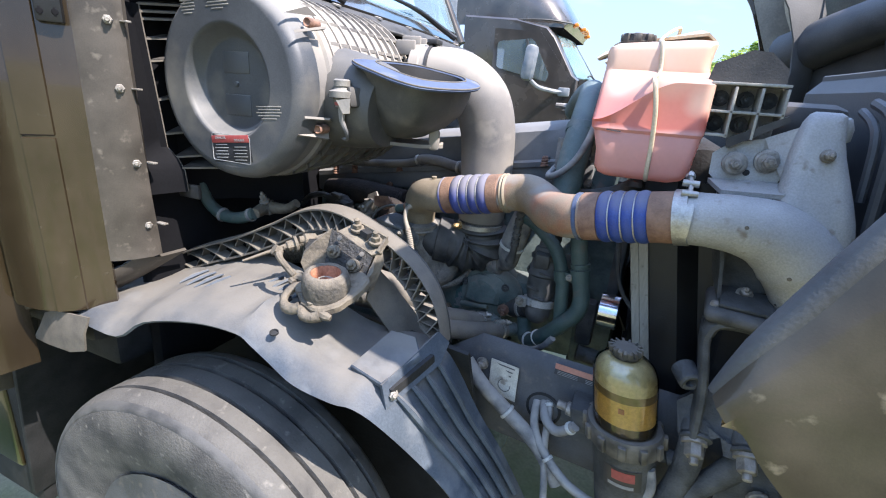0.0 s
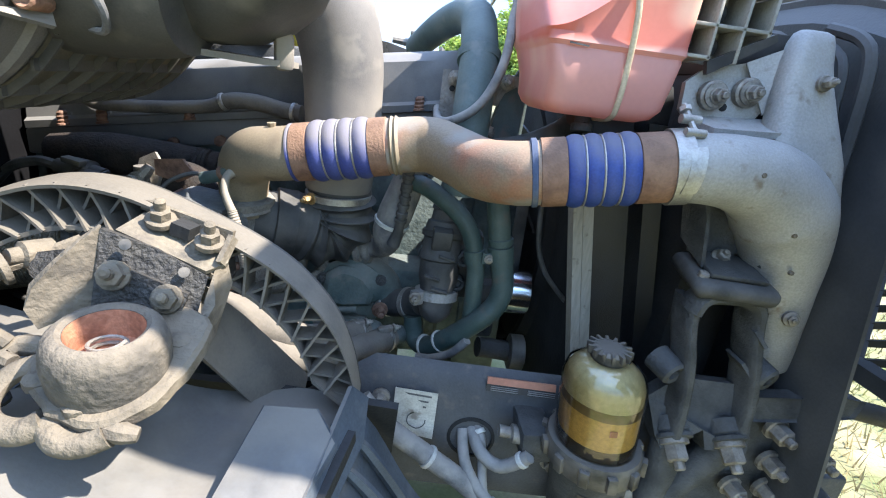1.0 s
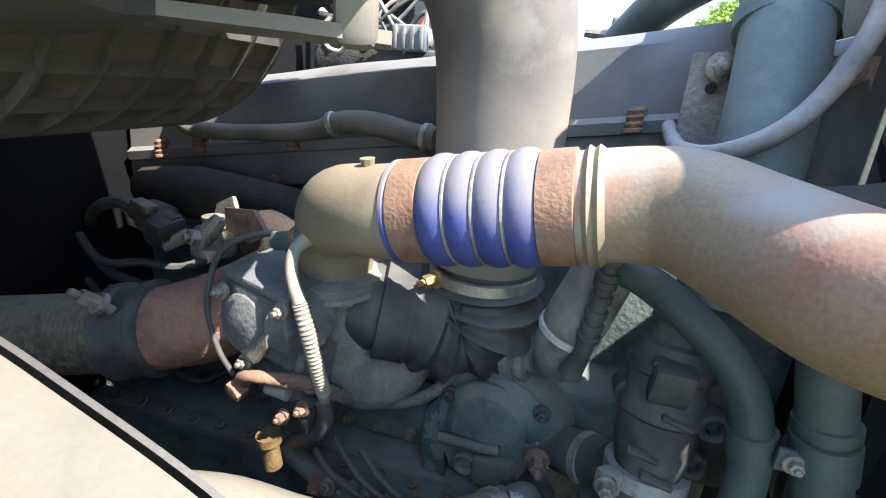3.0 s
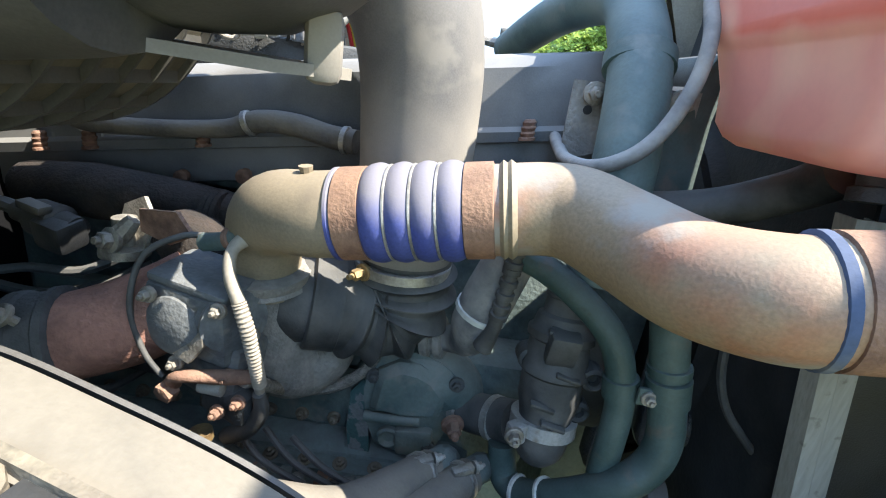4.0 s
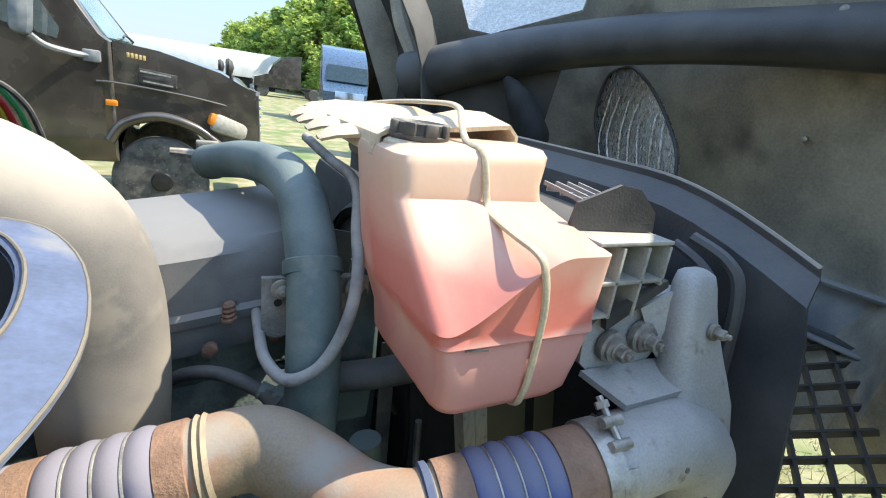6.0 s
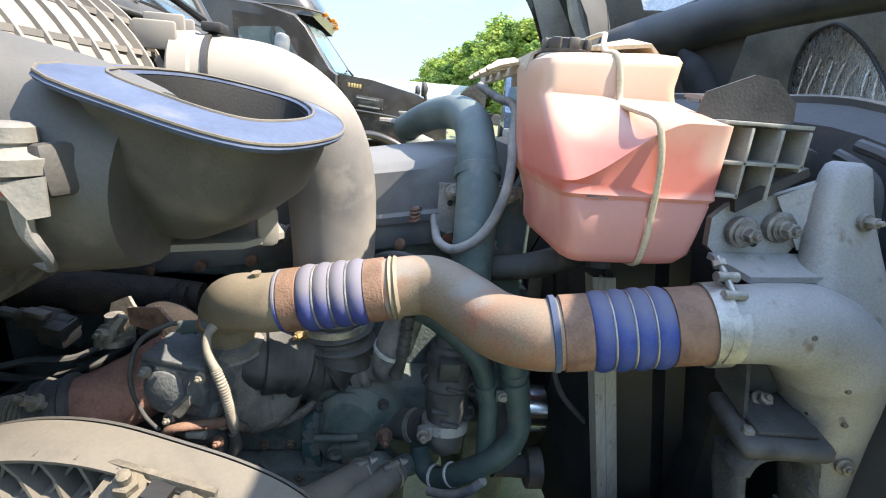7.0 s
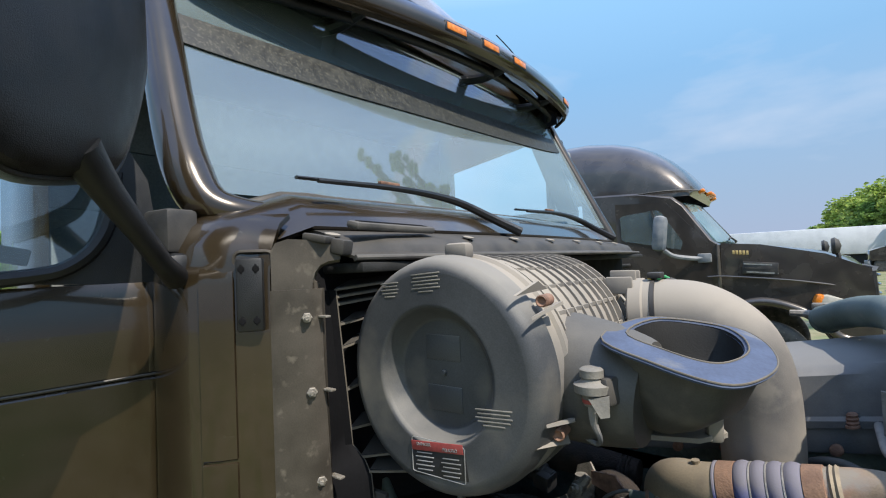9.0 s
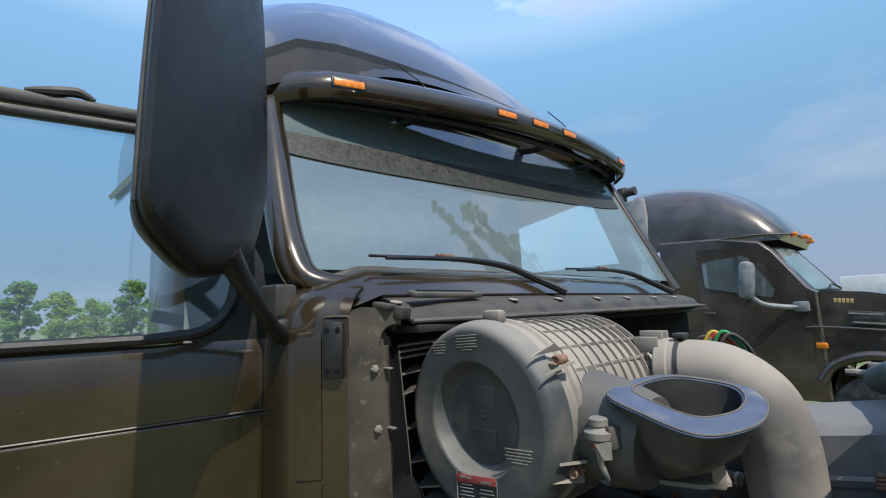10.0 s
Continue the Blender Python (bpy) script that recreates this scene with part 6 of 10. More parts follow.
def build_charge_pipe():
    pipe = thing("charge_air_pipe", "weathered tan and rusty charge air pipe with blue hump hoses", "pipe", at=(-0.57, 1.30, 1.27))
    r = 0.0475
    d1, d2 = (B1R - B1L).normalized(), (CLP - B2L).normalized()
    s = Shape().tube([(-0.578, 1.298, 1.272), (-0.578, 1.294, 1.320), (-0.568, 1.275, 1.372), (-0.540, 1.243, 1.400), B1L - d1 * 0.025, B1L + d1 * 0.02], [0.044, 0.045, r, r, r, r], 28, 8)
    el = part("elbow", s, M["pipe"], pipe)
    part("elbow_flange", Shape().lathe((-0.579, 1.296, 1.284), (0, -0.10, 1), [(0, 0.054), (0.003, 0.060), (0.008, 0.057), (0.014, 0.060), (0.022, 0.060), (0.026, 0.048)], 32), M["cast_grey"], el)
    part("hose_stub", Shape().tube([(-0.505, 1.222, 1.450), (-0.506, 1.221, 1.462)], [0.006, 0.008], 8), M["pipe"], el)
    part("bead", Shape().lathe(B1L, d1, [(0.002, r), (0.003, r + 0.003), (0.006, r + 0.003), (0.008, r + 0.001)], 36), M["blue_hose"], pipe)
    hump_hose(pipe, B1L, B1R, r, (0.20, 0.74), "blue_hose", ((0.045, 0.20), (0.74, 0.90)))
    part("bead", Shape().lathe(B1R, d1, [(-0.014, r), (-0.010, r + 0.004), (-0.006, r + 0.001), (-0.002, r + 0.004), (0.003, r)], 36), M["pipe"], pipe)
    s = Shape().tube([B1R - d1 * 0.02, B1R + d1 * 0.03, (-0.222, 1.190, 1.458), (-0.185, 1.150, 1.450), (-0.148, 1.095, 1.444), B2L - d2 * 0.025, B2L + d2 * 0.015], r, 32, 9)
    part("s_bend", s, M["pipe_rust"], pipe, "rust-stained s-shaped steel pipe")
    part("bead", Shape().lathe(B2L, d2, [(-0.008, r), (-0.006, r + 0.0035), (0.001, r + 0.0035), (0.003, r)], 36), M["rim_blue"], pipe)
    hump_hose(pipe, B2L, CLP, r, (0.23, 0.745), "blue_deep", ((0.035, 0.23), (0.745, 1.02)))
    # t-bolt clamp
    cl = part("clamp", Shape().lathe(CLP, d2, [(-0.004, r + 0.003), (-0.004, r + 0.0065), (0.020, r + 0.0065), (0.020, r + 0.003)], 40), M["steel"], pipe, "steel band clamp with its bolt")
    out = Vector((0.0, -0.22, 0.975))
    base = CLP + d2 * 0.008 + out * (r + 0.008)
    part("clamp_bolt", Shape().tube([base + Vector((-0.002, 0.030, 0.030)), base + Vector((0.002, -0.012, -0.006))], 0.0042, 8, 2).lathe(base + Vector((-0.002, 0.026, 0.026)), (0, -0.75, -0.66), [(0, 0.0085), (0.008, 0.0085)], 6).lathe(base + Vector((0, 0.008, 0.012)), (1, 0, 0), [(-0.014, 0.0065), (0.014, 0.0065)], 12).lathe(base + Vector((0, -0.012, -0.004)), (1, 0, 0), [(-0.014, 0.006), (0.014, 0.006)], 12), M["steel"], cl)
    part("clamp_tongue", Shape().rings([[CLP + d2 * (0.008 + dx) + (r + rr) * Vector((0, -math.cos(a), math.sin(a))) for dx, rr in ((-0.010, 0.0068), (0.010, 0.0068), (0.010, 0.0085), (-0.010, 0.0085))] for a in [radians(-30 + 68 * k / 8) for k in range(9)]]), M["steel"], cl)
    return pipe


build_charge_pipe()


# ---- cast aluminium end duct ----
def build_casting():
    cas = thing("charge_air_duct", "dull cast aluminium charge air duct", "duct", at=(0.40, 1.06, 1.12))
    # horizontal inlet that swells, turns down and narrows
    s = Shape().tube([CLP + Vector((-0.004, 0, 0)), (0.150, 1.014, 1.494), (0.205, 1.020, 1.492), (0.262, 1.030, 1.478), (0.312, 1.040, 1.440), (0.345, 1.048, 1.380), (0.366, 1.052, 1.310), (0.385, 1.055, 1.240), (0.398, 1.058, 1.165)], [0.050, 0.050, 0.054, 0.064, 0.072, 0.064, 0.054, 0.045, 0.040], 32, 8)
    body = part("duct_body", s, M["alu"], cas)
    # broad ear that rises out of the bend: stacked rounded slabs
    rings = []
    for z, x0, x1, y0, t in ((1.420, 0.285, 0.384, 1.046, 0.075), (1.470, 0.262, 0.384, 1.044, 0.082), (1.520, 0.250, 0.374, 1.048, 0.074), (1.555, 0.252, 0.364, 1.054, 0.062), (1.590, 0.254, 0.352, 1.062, 0.052), (1.625, 0.256, 0.340, 1.070, 0.046), (1.655, 0.260, 0.332, 1.076, 0.044), (1.680, 0.266, 0.330, 1.082, 0.042), (1.694, 0.274, 0.328, 1.086, 0.036), (1.699, 0.282, 0.320, 1.088, 0.020)):
        rings.append([((x0 + x1) / 2 + a, y0 + b, z) for a, b in rounded(x1 - x0, t, min(t * 0.46, 0.030), 5)])
    part("ear", Shape().rings(rings), M["alu"], cas)
    part("ear_lug", Shape().lathe((0.325, 1.090, 1.690), (0.25, 0.2, -1), [(0, 0.010), (0.003, 0.013), (0.020, 0.016), (0.04, 0.012)], 14), M["alu"], cas)
    part("lug_hole", Shape().lathe((0.300, 1.064, 1.668), (-0.1, -1, 0.12), [(-0.020, 0.018), (-0.003, 0.018), (0.000, 0.015), (-0.004, 0.0125), (-0.016, 0.0115), (-0.016, 0.0)], 20), M["iron"], cas)
    part("lug_bolt", Shape().bolt((0.306, 1.042, 1.628), (0, -1, 0.15), 0.0075, 0.012), M["bolt"], cas)
    part("duct_bolt", Shape().bolt((0.362, 1.000, 1.278), (-0.2, -1, 0.1), 0.0085, 0.006), M["bolt"], cas)
    for q in ((0.232, 0.978, 1.462), (0.290, 0.975, 1.420), (0.318, 0.985, 1.360), (0.205, 0.966, 1.500)):
        part("casting_pit", Shape().lathe(q, (0, -1, 0.1), [(-0.004, 0.004), (0.001, 0.0035), (0.0015, 0.0)], 8), M["grime"], body)
    # cast gusset with two bolts, and the shelf under it
    tab = part("mount_tab", Shape().plate([(0.140, 1.105, 1.610), (0.142, 1.103, 1.570), (0.158, 1.100, 1.556), (0.250, 1.092, 1.556), (0.272, 1.085, 1.600), (0.278, 1.092, 1.672), (0.230, 1.104, 1.648), (0.165, 1.110, 1.630)], -0.012, 0.003), M["alu"], cas, "cast gusset with two flanged bolts")
    part("gusset_web", Shape().plate([(0.222, 1.100, 1.645), (0.282, 1.090, 1.676), (0.286, 1.072, 1.655), (0.282, 1.060, 1.600), (0.262, 1.085, 1.575)], -0.008), M["alu"], tab)
    for q in ((0.180, 1.092, 1.595), (0.231, 1.089, 1.605)):
        part("tab_bolt", Shape().lathe(q, (0, -1, 0.05), [(-0.006, 0.022), (0.004, 0.022), (0.006, 0.018), (0.010, 0.018), (0.011, 0.011)], 20).bolt(Vector(q) + Vector((0, -0.010, 0)), (0, -1, 0.05), 0.0105, 0.012, 1.15), M["bolt"], tab)
    part("tab_hole", Shape().lathe((0.203, 1.0945, 1.580), (0, -1, 0.05), [(-0.002, 0.006), (0.0012, 0.006), (0.0014, 0.0)], 12), M["void"], tab)
    part("shelf", Shape().plate([(0.142, 1.098, 1.562), (0.161, 1.034, 1.550), (0.286, 1.030, 1.556), (0.290, 1.080, 1.572), (0.250, 1.092, 1.566)], -0.007, 0.002), M["alu"], cas)


build_casting()


# ---- coolant tank ----
def tank_material():
    m = material("milky_tank_plastic", (0.62, 0.30, 0.22), (0.56, 0.26, 0.19), rough=0.38, scale=7, fine=120, bump=0.04, sss=0.0)
    n, l = m.node_tree.nodes, m.node_tree.links
    b = n["Principled BSDF"]
    src = b.inputs["Base Color"].links[0].from_socket
    tc, sep, ramp = n.new("ShaderNodeTexCoord"), n.new("ShaderNodeSeparateXYZ"), n.new("ShaderNodeValToRGB")
    wob = n.new("ShaderNodeTexNoise")
    wob.inputs["Scale"].default_value = 5.0
    add = n.new("ShaderNodeMath")
    add.operation = "MULTIPLY_ADD"
    add.inputs[1].default_value = 0.05
    l.new(tc.outputs["Object"], sep.inputs["Vector"])
    l.new(tc.outputs["Object"], wob.inputs["Vector"])
    l.new(wob.outputs["Fac"], add.inputs[0])
    l.new(sep.outputs["Z"], add.inputs[2])
    mr = n.new("ShaderNodeMapRange")
    mr.inputs["From Min"].default_value, mr.inputs["From Max"].default_value = 1.57, 1.87
    l.new(add.outputs["Value"], mr.inputs["Value"])
    l.new(mr.outputs["Result"], ramp.inputs["Fac"])
    cr = ramp.color_ramp
    cr.elements[0].position, cr.elements[0].color = 0.0, (0.66, 0.36, 0.32, 1)
    cr.elements[1].position, cr.elements[1].color = 1.0, (0.74, 0.60, 0.43, 1)
    for p, c in ((0.31, (0.66, 0.36, 0.32)), (0.335, (0.62, 0.185, 0.145)), (0.50, (0.64, 0.235, 0.18)), (0.60, (0.70, 0.40, 0.30)), (0.78, (0.74, 0.56, 0.41))):
        e = cr.elements.new(p)
        e.color = (*c, 1)
    # pale patches: light glowing through the plastic, painted into the colour
    lit_patches, mrange, pale = n.new("ShaderNodeTexNoise"), n.new("ShaderNodeMapRange"), n.new("ShaderNodeMixRGB")
    lit_patches.inputs["Scale"].default_value, lit_patches.inputs["Detail"].default_value = 8.0, 1.5
    mrange.inputs["From Min"].default_value, mrange.inputs["From Max"].default_value = 0.52, 0.66
    mrange.inputs["To Max"].default_value = 0.75
    pale.inputs["Color2"].default_value = (0.74, 0.58, 0.46, 1)
    l.new(tc.outputs["Object"], lit_patches.inputs["Vector"])
    l.new(lit_patches.outputs["Fac"], mrange.inputs["Value"])
    l.new(mrange.outputs["Result"], pale.inputs["Fac"])
    l.new(ramp.outputs["Color"], pale.inputs["Color1"])
    mix = n.new("ShaderNodeMixRGB")
    mix.inputs["Fac"].default_value = 0.85
    l.new(src, mix.inputs["Color1"])
    l.new(pale.outputs["Color"], mix.inputs["Color2"])
    l.new(mix.outputs["Color"], b.inputs["Base Color"])
    tr, sh = n.new("ShaderNodeBsdfTranslucent"), n.new("ShaderNodeMixShader")
    sh.inputs["Fac"].default_value = 0.32
    l.new(mix.outputs["Color"], tr.inputs["Color"])
    l.new(b.outputs["BSDF"], sh.inputs[1])
    l.new(tr.outputs["BSDF"], sh.inputs[2])
    l.new(sh.outputs["Shader"], n["Material Output"].inputs["Surface"])
    return m


M["tank"] = tank_material()
M["tank_seam"] = material("cream_tank_seam", (0.52, 0.42, 0.28), (0.45, 0.36, 0.245), rough=0.5, scale=20, fine=200, bump=0.1)


def build_tank():
    tank = thing("coolant_tank", "milky plastic coolant tank with pink coolant inside", "coolant tank", at=(0.0, 1.25, 1.545))
    # stacked sections: z, left, right, front of the body, front of the neck, back, corner
    secs = [(1.541, -0.058, 0.078, 1.100, 1.100, 1.272, 0.020), (1.548, -0.070, 0.096, 1.084, 1.084, 1.286, 0.024), (1.562, -0.077, 0.106, 1.076, 1.076, 1.296, 0.022), (1.596, -0.078, 0.109, 1.072, 1.072, 1.302, 0.018), (1.630, -0.087, 0.113, 1.070, 1.070, 1.310, 0.015), (1.634, -0.088, 0.113, 1.072, 1.072, 1.311, 0.015), (1.640, -0.093, 0.116, 1.066, 1.066, 1.313, 0.015), (1.652, -0.095, 0.117, 1.064, 1.070, 1.316, 0.018)]
    for k in range(0, 29):
        t = k / 28
        secs.append((1.653 + 0.107 * t, -0.095 - 0.003 * t, 0.117 - 0.004 * t, 1.064 + 0.004 * t, 1.196, 1.318 + 0.034 * t, 0.019, t))
    secs += [(1.768, -0.098, 0.111, 1.196, 1.196, 1.358, 0.022), (1.780, -0.098, 0.110, 1.198, 1.198, 1.362, 0.022), (1.796, -0.099, 0.114, 1.199, 1.199, 1.366, 0.022), (1.806, -0.096, 0.117, 1.202, 1.202, 1.366, 0.022), (1.814, -0.082, 0.114, 1.210, 1.210, 1.360, 0.022), (1.818, -0.055, 0.090, 1.232, 1.232, 1.345, 0.020)]

    def low(u):
        """The shelf starts low on one side and high on the other."""
        e = max(0.0, min(1.0, u / 0.72))
        return 1.655 + 0.078 * e * e * (3 - 2 * e)
    rings = []
    for sec in secs:
        z, x0, x1, yb, yn, y1, r = sec[:7]
        ring = []
        w, d = x1 - x0, y1 - yb
        for a, b in rounded(w, d, r, 5)[:12]:   # back and its corners
            ring.append((x0 + w / 2 + a, yb + d / 2 + b, z))
        for m in range(49):
            u = m / 48
            x = x0 + w * u
            inset = max(0.0, r - (x - x0), r - (x1 - x))
            curve = r - math.sqrt(max(0.0, r * r - inset * inset))
            if len(sec) > 7:
                ring.append((x, yb + (yn - yb) * sec[7] ** 0.9 + curve, low(u) + (1.760 - low(u)) * sec[7]))
            else:
                ring.append((x, yn + curve, z + (0.010 * u if z > 1.79 else 0.0)))
        rings.append(ring)
    part("tank_shell", Shape().rings(rings), M["tank"], tank)
    seam = [(0.028, 1.20, 1.538), (0.029, 1.096, 1.542), (0.028, 1.072, 1.568), (0.027, 1.066, 1.62), (0.022, 1.060, 1.68), (0.014, 1.062, 1.722), (0.010, 1.074, 1.736), (0.008, 1.110, 1.742), (0.010, 1.150, 1.747), (0.014, 1.180, 1.752), (0.015, 1.191, 1.768), (0.012, 1.196, 1.795), (0.008, 1.206, 1.818), (0.004, 1.235, 1.824), (0.010, 1.262, 1.836), (0.022, 1.292, 1.850), (0.036, 1.330, 1.862), (0.040, 1.40, 1.864), (0.036, 1.60, 1.852), (0.02, 1.88, 1.822)]
    part("moulding_seam", Shape().tube(seam, 0.0046, 8, 6, flat=0.8), M["tank_seam"], tank)
    cap = part("filler_cap", Shape().lathe((-0.044, 1.274, 1.818), (0, 0, 1), [(0, 0.036), (0.003, 0.0375), (0.006, 0.0375), (0.007, 0.033), (0.020, 0.033), (0.022, 0.030), (0.016, 0.026), (0.015, 0.0)], 30), M["cap_black"], tank, "black octagonal filler cap")
    for k in range(8):
        a = 2 * math.pi * k / 8
        part("cap_grip", Shape().box(Vector((-0.044 + 0.034 * math.cos(a), 1.274 + 0.034 * math.sin(a), 1.8315)), (0.008, 0.017, 0.017), 0.003, (0, 0, math.degrees(a))), M["cap_black"], cap)
    part("cap_knob", Shape().lathe((-0.044, 1.280, 1.832), (0, 0, 1), [(0, 0.007), (0.006, 0.006), (0.007, 0.0)], 10), M["cap_black"], cap)
    part("filler_neck", Shape().lathe((-0.044, 1.274, 1.802), (0, 0, 1), [(0, 0.046), (0.012, 0.044), (0.016, 0.038)], 26), M["tank_seam"], tank)
    rows = []
    for k in range(13):
        t = k / 12
        y = 1.285 + 0.62 * t
        lift = 0.022 * math.sin(math.pi * min(1.0, t * 3.2 + 0.12)) if t < 0.28 else 0.022 * max(0.0, 1 - t) * 0.9
        xl, xr = -0.094 + 0.034 * t, (0.110 - 0.075 * min(1.0, t * 2.2) if t < 0.5 else 0.035 - 0.02 * (t - 0.5))
        z = 1.822 - 0.006 * t
        rows.append([(xl, y, z - 0.030), (xl + 0.004, y, z - 0.006), (xl + 0.016, y, z), (xl + (xr - xl) * 0.55, y, z + 0.006 + lift * 0.4), (xr - 0.012, y, z + 0.012 + lift), (xr, y, z + 0.002 + lift), (xr + 0.002, y, z - 0.026)])
    part("rear_arm", Shape().sheet(rows, 0.006), M["tank_seam"], tank, "long cream plastic arm reaching back from the tank")
    for x, y in ((-0.094, 1.40), (-0.086, 1.52), (-0.078, 1.64), (-0.070, 1.76)):
        part("hose_tab", Shape().sheet([[(x + 0.002, y - 0.045, 1.806), (x + 0.002, y, 1.816), (x + 0.004, y + 0.045, 1.806)], [(x - 0.026, y - 0.026, 1.800), (x - 0.028, y, 1.810), (x - 0.026, y + 0.026, 1.800)], [(x - 0.044, y - 0.010, 1.792), (x - 0.046, y, 1.796), (x - 0.044, y + 0.010, 1.792)]], 0.005), M["tank_seam"], tank)
    part("level_mark", Shape().clip_bar((-0.034, 1.0665, 1.6355), (-0.062, 1.0672, 1.6375), 0.001, 0.0022), M["ink"], tank)
    part("outlet", Shape().lathe((0.012, 1.16, 1.548), (0, -0.2, -1), [(0, 0.014), (0.02, 0.013), (0.022, 0.018), (0.034, 0.018)], 12), M["iron"], tank)
    # ribbed carrier beside it
    car = thing("tank_carrier", "dirty white ribbed plastic carrier with black lifting tab", "bracket", at=(0.17, 1.10, 1.63))
    for x in (0.112, 0.152, 0.195, 0.234):
        part("cell_wall", Shape().box((x, 1.115, 1.690 + (0.012 if x > 0.2 else -0.003)), (0.005, 0.058, 0.092 - (0.03 if x > 0.2 else 0)), 0.001), M["white_plastic"], car)
    for z, x0, x1 in ((1.738, 0.110, 0.237), (1.688, 0.110, 0.237), (1.645, 0.110, 0.155)):
        part("cell_floor", Shape().box(((x0 + x1) / 2, 1.115, z), (x1 - x0, 0.058, 0.005), 0.001), M["white_plastic"], car)
    part("back_plate", Shape().box((0.172, 1.146, 1.690), (0.128, 0.005, 0.10), 0.001), M["white_plastic"], car)
    for q in ((0.133, 1.138, 1.712), (0.176, 1.138, 1.712), (0.214, 1.138, 1.712), (0.176, 1.138, 1.665), (0.133, 1.138, 1.665)):
        part("cell_bolt", Shape().bolt(q, (0, -1, 0), 0.010, 0.008), M["iron"], car)
    tab = part("lifting_tab", Shape().plate([(0.105, 1.142, 1.742), (0.235, 1.125, 1.742), (0.232, 1.127, 1.768), (0.200, 1.131, 1.796), (0.170, 1.134, 1.800), (0.112, 1.142, 1.775)], 0.006), M["black"], car, "black steel tab with an eye")
    part("tab_eye", Shape().lathe((0.183, 1.130, 1.776), (-0.1, -1, 0), [(-0.002, 0.013), (0.002, 0.013), (0.0022, 0.010), (0.0, 0.010), (0.0, 0.0)], 18), M["alu"], tab)
    s = Shape()
    for k in range(4):
        s.clip_bar((0.158 + 0.022 * k, 1.15, 1.765), (0.158 + 0.022 * k, 1.26, 1.775), 0.003, 0.006)
        s.clip_bar((0.156, 1.16 + 0.03 * k, 1.768), (0.226, 1.15 + 0.03 * k, 1.766), 0.003, 0.006)
    part("lattice", s, M["blue_grey"], car)
    part("carrier_arm", Shape().plate([(0.155, 1.10, 1.640), (0.245, 1.095, 1.688), (0.250, 1.095, 1.678), (0.160, 1.10, 1.622)], -0.01), M["black"], car)


build_tank()


# ---- air cleaner ----


def around(y, ang, r):
    return Vector((AX + r * math.cos(ang), y, AZ + r * math.sin(ang)))


